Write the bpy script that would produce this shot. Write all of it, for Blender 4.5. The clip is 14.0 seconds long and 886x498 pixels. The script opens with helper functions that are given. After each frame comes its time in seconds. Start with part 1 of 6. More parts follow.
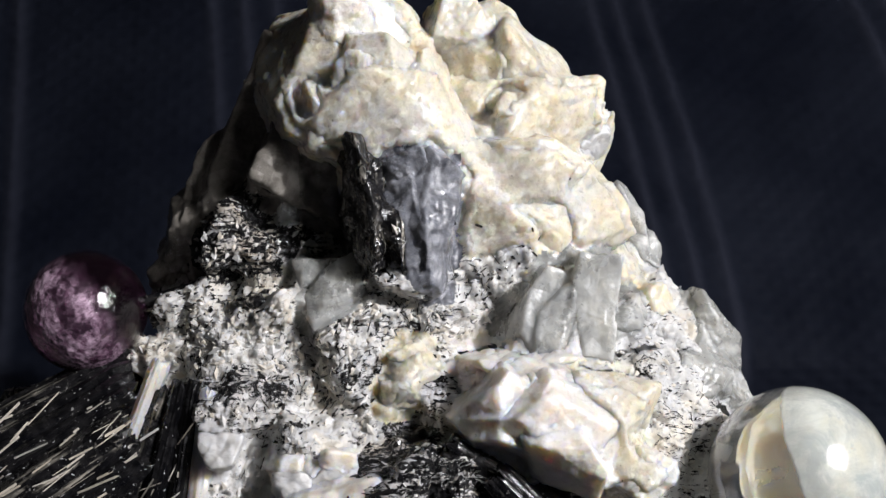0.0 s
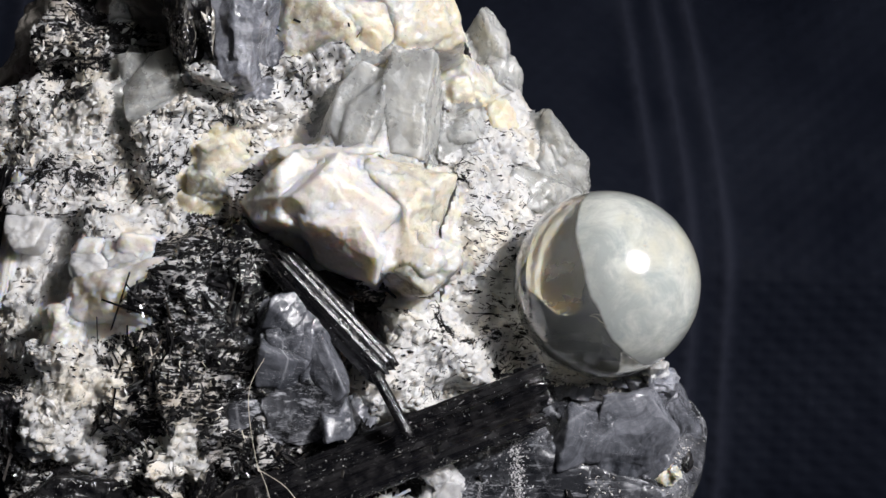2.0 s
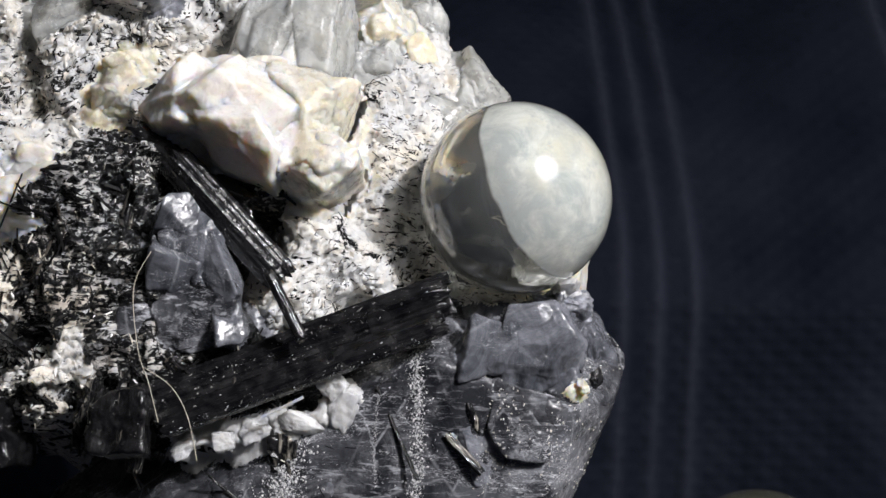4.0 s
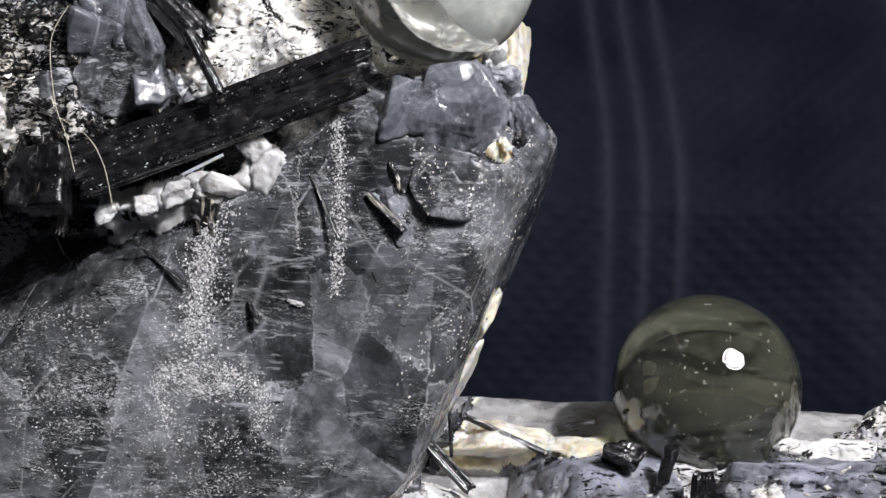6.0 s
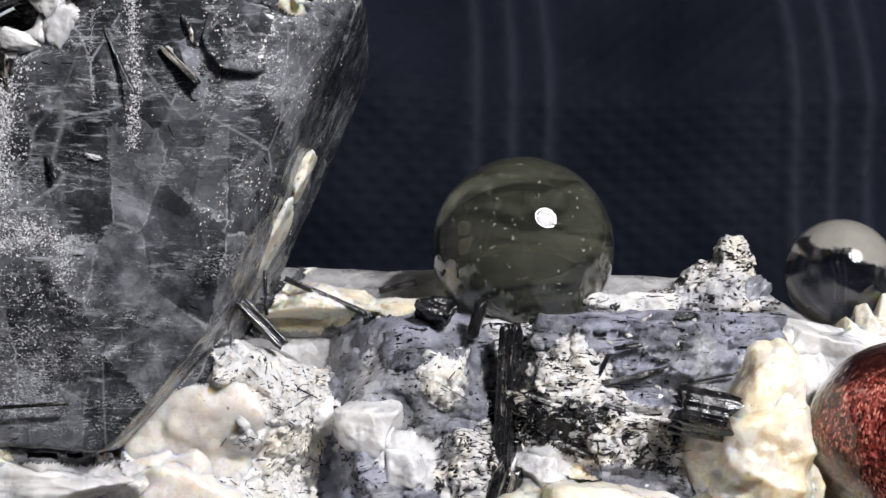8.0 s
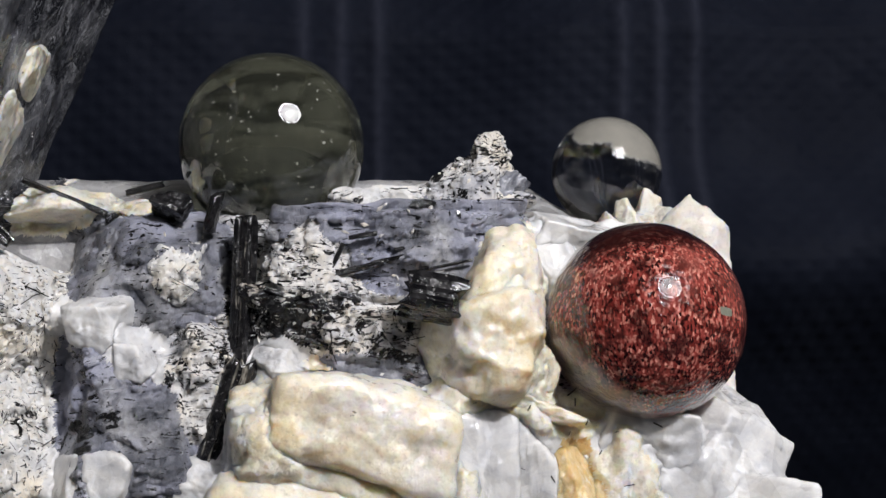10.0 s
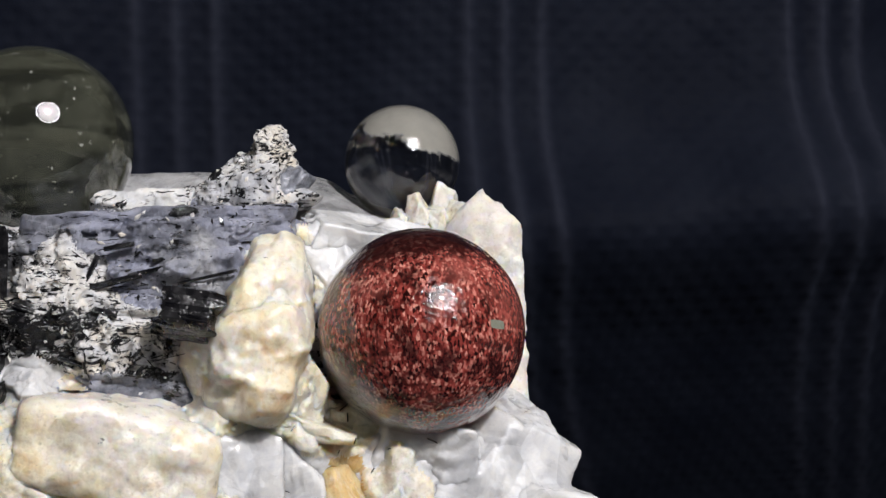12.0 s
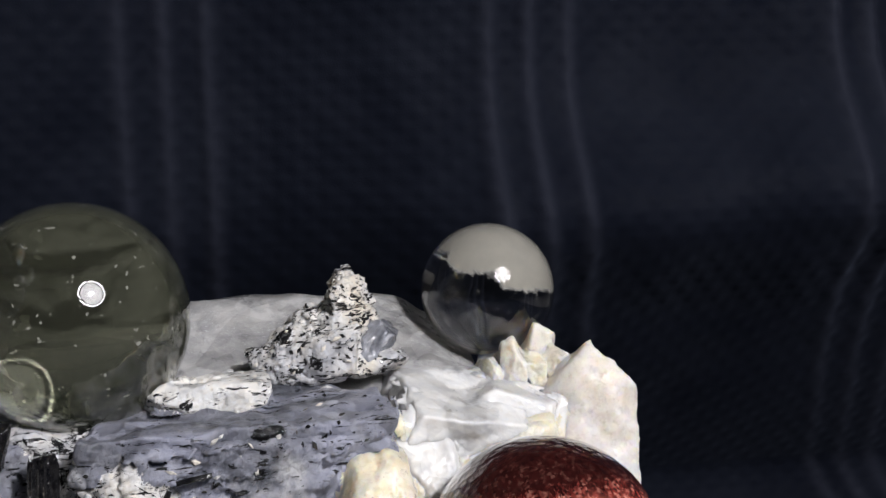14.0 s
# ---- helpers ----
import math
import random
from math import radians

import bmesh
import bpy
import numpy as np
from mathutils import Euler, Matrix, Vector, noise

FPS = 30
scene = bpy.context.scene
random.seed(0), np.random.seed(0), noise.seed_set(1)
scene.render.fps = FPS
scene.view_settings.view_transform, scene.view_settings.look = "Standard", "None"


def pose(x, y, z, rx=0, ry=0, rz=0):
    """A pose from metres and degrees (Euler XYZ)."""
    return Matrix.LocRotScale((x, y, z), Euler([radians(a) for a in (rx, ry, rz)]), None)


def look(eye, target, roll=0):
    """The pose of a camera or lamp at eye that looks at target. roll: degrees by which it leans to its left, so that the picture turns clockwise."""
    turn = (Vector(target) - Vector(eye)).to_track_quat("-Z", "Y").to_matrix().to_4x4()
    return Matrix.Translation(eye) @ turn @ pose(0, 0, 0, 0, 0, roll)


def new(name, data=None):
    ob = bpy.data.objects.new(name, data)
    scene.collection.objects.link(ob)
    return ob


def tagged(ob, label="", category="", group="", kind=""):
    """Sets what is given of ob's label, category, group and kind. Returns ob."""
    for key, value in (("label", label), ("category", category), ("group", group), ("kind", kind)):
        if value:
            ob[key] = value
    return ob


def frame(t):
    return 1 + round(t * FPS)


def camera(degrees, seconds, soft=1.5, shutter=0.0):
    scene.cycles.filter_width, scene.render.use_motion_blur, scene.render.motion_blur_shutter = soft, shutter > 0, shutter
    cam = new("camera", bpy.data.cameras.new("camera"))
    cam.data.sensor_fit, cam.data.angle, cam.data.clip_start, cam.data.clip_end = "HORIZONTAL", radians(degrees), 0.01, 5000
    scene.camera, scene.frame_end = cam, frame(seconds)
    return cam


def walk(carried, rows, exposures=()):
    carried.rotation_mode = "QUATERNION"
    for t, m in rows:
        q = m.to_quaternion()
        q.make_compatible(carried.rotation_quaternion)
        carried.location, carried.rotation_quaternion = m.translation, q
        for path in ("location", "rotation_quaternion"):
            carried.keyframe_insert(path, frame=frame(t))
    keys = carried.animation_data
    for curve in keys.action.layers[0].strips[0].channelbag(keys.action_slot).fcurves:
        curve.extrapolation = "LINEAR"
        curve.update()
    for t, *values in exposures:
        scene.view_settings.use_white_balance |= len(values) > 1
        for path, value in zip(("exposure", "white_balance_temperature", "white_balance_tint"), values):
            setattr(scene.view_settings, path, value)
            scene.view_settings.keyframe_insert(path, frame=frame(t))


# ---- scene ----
cam = camera(34.081, 14.0)
PATH = [
    (0, (-0.04147, -0.16224, 0.26146), (0.18, 1.8226, 0.3673), -0.62),
    (0.5, (-0.02884, -0.16423, 0.25557), (0.1215, 1.8282, 0.343), 0.23),
    (1, (-0.01454, -0.16524, 0.24926), (0.0853, 1.8301, 0.3412), 0.87),
    (1.5, (-0.00388, -0.16278, 0.24118), (0.0557, 1.8343, 0.3319), 1.35),
    (2, (0.00364, -0.16048, 0.2357), (0.0307, 1.8372, 0.3289), 1.85),
    (2.5, (0.00993, -0.15806, 0.23107), (0.0231, 1.8394, 0.332), 2.26),
    (2.7, (0.01147, -0.15628, 0.22846), (0.019, 1.841, 0.3329), 2.37),
    (4.8, (0.02183, -0.15040, 0.20028), (0.0245, 1.8193, 0.5472), 2.64),
    (5, (0.02307, -0.14919, 0.19891), (0.0364, 1.8204, 0.5460), 2.48),
    (5.5, (0.03181, -0.14749, 0.19027), (0.0048, 1.8236, 0.5277), 2.04),
    (6, (0.03338, -0.14732, 0.17819), (-0.0138, 1.8290, 0.4811), 2.07),
    (6.5, (0.03416, -0.14668, 0.17173), (-0.0052, 1.834, 0.4462), 1.86),
    (7, (0.03612, -0.14811, 0.16946), (0.0202, 1.8358, 0.4219), 1.54),
    (7.5, (0.04091, -0.15038, 0.16961), (0.0521, 1.8353, 0.4079), 1.23),
    (8, (0.05068, -0.14964, 0.1681), (0.0954, 1.8384, 0.3815), 0.83),
    (8.2, (0.0545, -0.14917, 0.16571), (0.1034, 1.8376, 0.3899), 0.55),
    (10.3, (0.08483, -0.14642, 0.1551), (0.2271, 1.8405, 0.3337), -0.80),
    (10.5, (0.09011, -0.14767, 0.15489), (0.2368, 1.8411, 0.3077), -0.75),
    (11, (0.09794, -0.14622, 0.15375), (0.287, 1.8397, 0.2963), -1.03),
    (11.5, (0.09939, -0.14444, 0.15638), (0.3199, 1.8396, 0.278), -1.41),
    (12, (0.0987, -0.13944, 0.16624), (0.3431, 1.8434, 0.2584), -1.75),
    (12.5, (0.0939, -0.12932, 0.1844), (0.3658, 1.8518, 0.2197), -2.04),
    (13, (0.08934, -0.11861, 0.19765), (0.3905, 1.8578, 0.1422), -2.09),
    (13.5, (0.08462, -0.11168, 0.20624), (0.4047, 1.8582, 0.0762), -2.12),
    (14, (0.0814, -0.10619, 0.21611), (0.4241, 1.8525, 0.0014), -1.93),
]
walk(cam, [(t, look(eye, target, roll)) for t, eye, target, roll in PATH],
     ((0, -0.2), (2.5, -0.25), (5, 0.05), (5.6, 0.2), (6.5, 0.12), (7.5, -0.05), (8, 0.05), (10.3, -0.32), (14, -0.3)))

# ---- light ----
LAMP = Vector((0.248, -0.306, 0.430))
AIM = Vector((0.05, 0.04, 0.21))


def disc_lamp(name, where, radius, watts, colour):
    data = bpy.data.lights.new(name, "AREA")
    data.shape, data.size, data.energy, data.color = "DISK", radius * 2, watts, colour
    ob = new(name, data)
    ob.matrix_world = look(where, AIM)
    return ob


disc_lamp("lamp_bulb", LAMP, 0.009, 2.35, (0.99, 0.972, 1.0))
disc_lamp("lamp_dish", LAMP + (LAMP - AIM).normalized() * 0.02, 0.088, 0.75, (0.99, 0.972, 1.0))
world = bpy.data.worlds.new("room_air")
scene.world = world
world.use_nodes = True
world.node_tree.nodes["Background"].inputs[0].default_value = (0.6, 0.7, 1.0, 1)
world.node_tree.nodes["Background"].inputs[1].default_value = 0.06


# ---- noise ----
def chance(ix, iy, iz, seed):
    h = (ix.astype(np.int64) * 374761393 + iy.astype(np.int64) * 668265263 + iz.astype(np.int64) * 2147483647 + seed * 974634777) & 0xFFFFFFFF
    h = ((h ^ (h >> 13)) * 1274126177) & 0xFFFFFFFF
    h = ((h ^ (h >> 16)) * 2246822519) & 0xFFFFFFFF
    return ((h ^ (h >> 15)) & 0xFFFFFF) / float(0xFFFFFF)


def triple(c, seed):
    """Three random numbers for each cell."""
    c = c.astype(np.int64)
    h = (c[:, 0] * 374761393 + c[:, 1] * 668265263 + c[:, 2] * 2147483647 + seed * 974634777) & 0xFFFFFFFF
    h = ((h ^ (h >> 13)) * 1274126177) & 0xFFFFFFFF
    h = ((h ^ (h >> 16)) * 2246822519) & 0xFFFFFFFF
    h = h ^ (h >> 15)
    return np.stack([h & 1023, (h >> 10) & 1023, (h >> 20) & 1023], 1) / 1023.0


def value_noise(p, seed=0):
    i = np.floor(p)
    f = p - i
    f = f * f * f * (f * (f * 6 - 15) + 10)
    total = 0
    for dx in (0, 1):
        for dy in (0, 1):
            for dz in (0, 1):
                w = (f[:, 0] if dx else 1 - f[:, 0]) * (f[:, 1] if dy else 1 - f[:, 1]) * (f[:, 2] if dz else 1 - f[:, 2])
                total = total + w * chance(i[:, 0] + dx, i[:, 1] + dy, i[:, 2] + dz, seed)
    return total * 2 - 1


def fbm(p, octaves=4, gain=0.5, seed=0):
    total, amp = np.zeros(len(p)), 1.0
    for k in range(octaves):
        total += amp * value_noise(p * 2.03 ** k + 17.3 * k, seed + k)
        amp *= gain
    return total


def cleave(p, seed=0):
    """Broken facets: each cell is a small tilted plane, so that the skin steps from cell to cell."""
    i = np.floor(p)
    f = p - i
    best, tilt = np.full(len(p), 99.0), np.zeros(len(p))
    for dx in (-1, 0, 1):
        for dy in (-1, 0, 1):
            for dz in (-1, 0, 1):
                q = triple(i + (dx, dy, dz), seed)
                x, y, z = f[:, 0] - dx - q[:, 0], f[:, 1] - dy - q[:, 1], f[:, 2] - dz - q[:, 2]
                d = x * x + y * y + z * z
                near = np.flatnonzero(d < best)
                best[near] = d[near]
                g = q[near] - 0.5
                tilt[near] = (x[near] * g[:, 2] + y[near] * g[:, 1] + z[near] * g[:, 0]) * 2.6 + g[:, 1]
    return tilt


def cells(p, seed=0):
    """Distance to the nearest cell point, and a random number of that cell."""
    i = np.floor(p)
    f = p - i
    best, own = np.full(len(p), 99.0), np.zeros(len(p))
    for dx in (-1, 0, 1):
        for dy in (-1, 0, 1):
            for dz in (-1, 0, 1):
                q = triple(i + (dx, dy, dz), seed)
                x, y, z = f[:, 0] - dx - q[:, 0], f[:, 1] - dy - q[:, 1], f[:, 2] - dz - q[:, 2]
                d = x * x + y * y + z * z
                near = np.flatnonzero(d < best)
                best[near], own[near] = d[near], q[near, 0]
    return np.sqrt(best), own


# ---- mesh helpers ----
BALLS = {}


def ball(sub):
    if sub not in BALLS:
        bm = bmesh.new()
        bmesh.ops.create_icosphere(bm, subdivisions=sub, radius=1)
        BALLS[sub] = (np.array([v.co[:] for v in bm.verts]), [[v.index for v in f.verts] for f in bm.faces])
        bm.free()
    return BALLS[sub]


def turn(rot):
    return np.array(Euler([radians(a) for a in rot]).to_matrix())


def mesh_object(name, verts, faces, material, parent=None, label="", smooth=True, at=(0, 0, 0)):
    me = bpy.data.meshes.new(name)
    me.from_pydata([tuple(v) for v in verts], [], [tuple(f) for f in faces])
    me.update()
    if smooth:
        me.shade_smooth()
    me.materials.append(material)
    ob = new(name, me)
    ob.location = at
    if parent:
        ob.parent = parent
        place = Vector(at)
        up = parent
        while up:
            place -= up.location
            up = up.parent
        ob.location = place
    if label:
        tagged(ob, label)
    return ob


def part(name, bm, material, parent, label="", at=(0, 0, 0), smooth=False):
    me_verts, me_faces = [v.co[:] for v in bm.verts], [[v.index for v in f.verts] for f in bm.faces]
    bm.free()
    return mesh_object(name, me_verts, me_faces, material, parent, label, smooth, at)


def thing(name, at, label, category, group="", kind=""):
    ob = new(name)
    ob.empty_display_size = 0.01
    ob.location = at
    return tagged(ob, label, category, group, kind)


SOLIDS, LUMPS, APART = [], [], set()
LOOKS = {"cream_feldspar": "cream feldspar with waxy cleavage faces", "white_feldspar": "white feldspar lump", "honey_feldspar": "cream feldspar with honey stains",
         "ochre_feldspar": "ochre stained feldspar", "pale_quartz": "pale grey quartz", "ivory_quartz": "ivory translucent quartz", "milky_grey_quartz": "milky grey quartz",
         "bluish_grey_quartz": "bluish grey quartz", "grey_ridge_quartz": "grey quartz ridge", "smoky_quartz": "dark smoky quartz", "smoky_quartz_plate": "smoky quartz shard", "lilac_grey_quartz": "lilac grey quartz",
         "speckled_matrix": "white granular rock with black needles", "peppered_matrix": "white rock peppered with black", "dark_matrix": "black needle rock",
         "shaded_brown_quartz": "brownish quartz with shade in its dark colour", "black_tourmaline": "black tourmaline", "dusty_black_tourmaline": "dusty black tourmaline"}
STEPS = {"cream_feldspar": 0.00022, "white_feldspar": 0.00012, "honey_feldspar": 0.00005, "ochre_feldspar": 0.0002, "pale_quartz": 0.00016,
         "milky_grey_quartz": 0.0002, "ivory_quartz": 0.00018, "bluish_grey_quartz": 0.0004, "lilac_grey_quartz": 0.0003, "speckled_matrix": 0.0006, "peppered_matrix": 0.0006}


def crystal(name, at, size, rot, material, parent, seed=0, planes=12, sharp=26, rough=0.0003, grain=260.0, fine=0.00005, cell=0.0, cell_size=0.004, warp=0.07, box=1.08, sub=6, extra=(), label="", keep=True, shade=True, step=None, step_size=None):
    """A broken lump bounded by rounded facets, with grain and small bumps on its skin."""
    if max(size) < 0.0042:
        sub = min(sub, 5)
    d, faces = ball(sub)
    rnd = np.random.RandomState(seed * 7 + 3)
    n = rnd.normal(size=(planes, 3))
    n /= np.linalg.norm(n, axis=1)[:, None]
    h = rnd.uniform(0.78, 1.0, planes)
    six = np.array([(1, 0, 0), (-1, 0, 0), (0, 1, 0), (0, -1, 0), (0, 0, 1), (0, 0, -1)], float)
    six = six + rnd.uniform(-0.18, 0.18, (6, 3)) * (box > 1)
    six /= np.linalg.norm(six, axis=1)[:, None]
    n, h = np.vstack([n, six]), np.concatenate([h, np.full(6, box)])
    h[planes + 3] *= 0.86
    for ex in extra:
        v = np.array(ex[:3], float)
        n, h = np.vstack([n, v / np.linalg.norm(v)]), np.append(h, ex[3])
    k = np.clip(d @ n.T, 0, None) / h
    r = np.power(np.power(k, sharp) @ np.ones(len(h)), -1.0 / sharp)
    off = np.array(at) * 37 + seed
    r = r * (1 + warp * fbm(d * 1.7 + off, 3, 0.5, seed + 4))
    p = d * r[:, None] * np.array(size)
    m = rough * fbm(p * grain + off, 4, 0.5, seed) + fine * fbm(p * grain * 6 + off, 3, 0.6, seed + 9)
    if cell:
        f, own = cells(p / cell_size + off, seed)
        m += cell * (own - 0.35 - 0.7 * f)
    if step is None:
        step = STEPS.get(material.name, 0.0)
    if step:
        wide = step_size or max(0.003, min(0.008, 0.8 * float(np.mean(size))))
        m += step * cleave(p / wide + off, seed) * min(1.0, float(min(size)) / 0.005)
        if sub > 5:
            m += 0.22 * step * cleave(p / (wide * 0.4) + off + 5, seed + 3)
    out = d / np.array(size) * min(size)
    out /= np.linalg.norm(out, axis=1)[:, None]
    p = (p + out * m[:, None]) @ turn(rot).T
    ob = mesh_object(name, p, faces, material, parent, label or LOOKS.get(material.name, ""), shade, at)
    if keep:
        LUMPS.append((ob, np.array(at), turn(rot), np.array(size), n / h[:, None], p, out @ turn(rot).T, faces))
    return ob


def fuse(reach=0.0030):
    """Grows the lumps together: where two skins meet, both swell to a fillet."""
    for i, (ob, at, rot, size, kk, p, out, faces) in enumerate(LUMPS):
        world_p = p + at
        k = min(reach, 0.4 * float(size.min()))
        push = np.zeros(len(p))
        big = float(np.linalg.norm(size))
        for j, (_, at2, rot2, size2, kk2, p2, _, _) in enumerate(LUMPS):
            if i == j or np.linalg.norm(at - at2) > big + float(np.linalg.norm(size2)) or size2.min() < 0.25 * size.min():
                continue
            q = ((world_p - at2) @ rot2) / size2
            sd = (q @ kk2[0])
            for row in kk2[1:]:
                np.maximum(sd, q @ row, out=sd)
            sd = (sd - 1) * float(size2.min()) * 1.15
            push = np.maximum(push, 0.42 * k * np.clip(1 - np.abs(sd) / k, 0, 1) ** 2)
        p = p + out * push[:, None]
        ob.data.vertices.foreach_set("co", p.astype(np.float32).ravel())
        ob.data.update()
        if ob.name.startswith(("peak_", "small_tooth")):
            APART.add(len(SOLIDS))
        SOLIDS.append((p + at, faces, ob.data.materials[0].name))


def cut_block(name, at, planes, material, parent, seed=0, sharp=70, rough=0.00025, grain=200.0, fine=0.00004, sub=7, label="", warp=0.012):
    """A crystal block bounded by given faces: each a direction and its distance from the middle."""
    d, faces = ball(sub)
    n = np.array([q[:3] for q in planes], float)
    n /= np.linalg.norm(n, axis=1)[:, None]
    h = np.array([q[3] for q in planes])
    k = np.clip(d @ n.T, 0, None) / h
    k = k / k.max(1)[:, None] * 1.0, k.max(1)
    r = 1.0 / (k[1] * np.power(np.power(k[0], sharp).sum(1), 1.0 / sharp))
    off = np.array(at) * 37 + seed
    r = r * (1 + warp * fbm(d * 3 + off, 3, 0.5, seed))
    p = d * r[:, None]
    p = p + d * (rough * fbm(p * grain + off, 4, 0.5, seed) + fine * fbm(p * grain * 6 + off, 3, 0.6, seed + 9))[:, None]
    SOLIDS.append((p + np.array(at), faces, material.name))
    return mesh_object(name, p, faces, material, parent, label, True, at)


def rod(name, a, b, radius, material, parent, seed=0, sides=6, ridge=0.09, flat=1.0, label="", keep=True, rings=26, taper=0.0):
    """A striated prism from a to b with broken ends."""
    a, b = Vector(a), Vector(b)
    mid, along = (a + b) / 2, (b - a)
    rnd = np.random.RandomState(seed + 11)
    count = 36
    ang = np.linspace(0, 2 * np.pi, count, endpoint=False)
    lead = np.cos(np.pi / sides) / np.cos((ang + rnd.uniform(0, 6)) % (2 * np.pi / sides) - np.pi / sides)
    prof = radius * (0.5 * lead + 0.5) * (1 + ridge * rnd.uniform(-1, 1, count))
    q = np.array(along.to_track_quat("Z", "Y").to_matrix())
    verts, faces = [], []
    span = along.length
    for i in range(rings + 1):
        u = i / rings
        wob = 1 + 0.012 * rnd.uniform(-1, 1) + (0.005 * rnd.uniform(-1, 1, count))
        if i in (0, rings):
            wob = wob * 0.9
        rr = prof * wob * (1 - taper * u)
        z = np.full(count, (u - 0.5) * span)
        if i in (0, rings):
            z = z + rnd.uniform(-0.35, 0.35, count) * radius
        verts += list(np.stack([np.cos(ang) * rr, np.sin(ang) * rr * flat, z], 1))
    for i in range(rings):
        for j in range(count):
            k = (j + 1) % count
            faces.append((i * count + j, i * count + k, (i + 1) * count + k, (i + 1) * count + j))
    for i, flip in ((0, True), (rings, False)):
        c = len(verts)
        verts.append(np.array((0, 0, (i / rings - 0.5) * span + rnd.uniform(-0.3, 0.3) * radius)))
        for j in range(count):
            k = (j + 1) % count
            faces.append((c, i * count + k, i * count + j) if flip else (c, i * count + j, i * count + k))
    ob = mesh_object(name, np.array(verts), faces, material, parent, label, False, mid)
    ob.rotation_mode = "QUATERNION"
    ob.rotation_quaternion = along.to_track_quat("Z", "Y")
    verts = np.array(verts) @ q.T
    if keep:
        SOLIDS.append((verts + np.array(mid), faces, material.name))
    return ob


# ---- materials ----
class Nodes:
    """Short hand for a node material."""

    def __init__(self, name, world=False):
        self.mat = bpy.data.materials.new(name)
        self.mat.use_nodes = True
        self.tree = self.mat.node_tree
        self.bsdf = self.tree.nodes["Principled BSDF"]
        co = self.node("ShaderNodeTexCoord")
        info = self.node("ShaderNodeObjectInfo")
        add = self.node("ShaderNodeVectorMath")
        add.operation = "MULTIPLY_ADD"
        self.link(info.outputs["Random"], add.inputs[0])
        add.inputs[1].default_value = (3.1, 1.7, 2.3)
        self.link(co.outputs["Object"], add.inputs[2])
        self.co = self.node("ShaderNodeNewGeometry").outputs["Position"] if world else add.outputs[0]
        self.random = info.outputs["Random"]

    def node(self, kind):
        return self.tree.nodes.new(kind)

    def link(self, a, b):
        self.tree.links.new(a, b)

    def set(self, socket, value):
        s = self.bsdf.inputs[socket]
        if isinstance(value, (int, float)):
            s.default_value = value
        elif isinstance(value, tuple):
            s.default_value = (*value, 1) if s.type == "RGBA" else value
        else:
            self.link(value, s)
        return self

    def mapped(self, scale=(1, 1, 1), rot=(0, 0, 0)):
        m = self.node("ShaderNodeMapping")
        self.link(self.co, m.inputs[0])
        m.inputs["Rotation"].default_value = [radians(a) for a in rot]
        m.inputs["Scale"].default_value = scale
        return m.outputs[0]

    def noise(self, scale, detail=4, rough=0.55, distort=0.0, co=None):
        t = self.node("ShaderNodeTexNoise")
        t.inputs["Scale"].default_value, t.inputs["Detail"].default_value = scale, detail
        t.inputs["Roughness"].default_value, t.inputs["Distortion"].default_value = rough, distort
        self.link(co or self.co, t.inputs["Vector"])
        return t.outputs["Fac"]

    def voronoi(self, scale, feature="F1", out="Distance", co=None):
        t = self.node("ShaderNodeTexVoronoi")
        t.feature = feature
        t.inputs["Scale"].default_value = scale
        self.link(co or self.co, t.inputs["Vector"])
        return t.outputs[out]

    def ramp(self, fac, *stops):
        r = self.node("ShaderNodeValToRGB")
        els = r.color_ramp.elements
        while len(els) < len(stops):
            els.new(0.5)
        for e, (pos, c) in zip(els, stops):
            e.position = pos
            e.color = (c, c, c, 1) if isinstance(c, (int, float)) else (*c, 1)
        self.link(fac, r.inputs[0])
        return r.outputs[0]

    def mix(self, fac, a, b, mode="MIX"):
        m = self.node("ShaderNodeMix")
        m.data_type, m.blend_type = "RGBA", mode
        for s, v in ((m.inputs[0], fac), (m.inputs[6], a), (m.inputs[7], b)):
            if isinstance(v, (int, float)):
                s.default_value = v
            elif isinstance(v, tuple):
                s.default_value = (*v, 1)
            else:
                self.link(v, s)
        return m.outputs[2]

    def math(self, op, a, b=0.0, clamp=False):
        m = self.node("ShaderNodeMath")
        m.operation, m.use_clamp = op, clamp
        for s, v in ((m.inputs[0], a), (m.inputs[1], b)):
            if isinstance(v, (int, float)):
                s.default_value = v
            else:
                self.link(v, s)
        return m.outputs[0]

    def facets(self, scale, slope, co=None):
        """Height in metres of small broken planes, each tilted its own way."""
        t = self.node("ShaderNodeTexVoronoi")
        t.inputs["Scale"].default_value = scale
        src = co or self.co
        self.link(src, t.inputs["Vector"])
        off = self.node("ShaderNodeVectorMath")
        off.operation = "SUBTRACT"
        self.link(src, off.inputs[0])
        self.link(t.outputs["Position"], off.inputs[1])
        lean = self.node("ShaderNodeVectorMath")
        lean.operation = "SUBTRACT"
        self.link(t.outputs["Color"], lean.inputs[0])
        lean.inputs[1].default_value = (0.5, 0.5, 0.5)
        dot = self.node("ShaderNodeVectorMath")
        dot.operation = "DOT_PRODUCT"
        self.link(off.outputs[0], dot.inputs[0])
        self.link(lean.outputs[0], dot.inputs[1])
        return self.math("MULTIPLY", dot.outputs["Value"], slope * 2)

    def grit(self, scale, height, detail=4, rough=0.6, co=None):
        """Height in metres of fine roughness."""
        return self.math("MULTIPLY", self.noise(scale, detail, rough, 0.0, co), height)

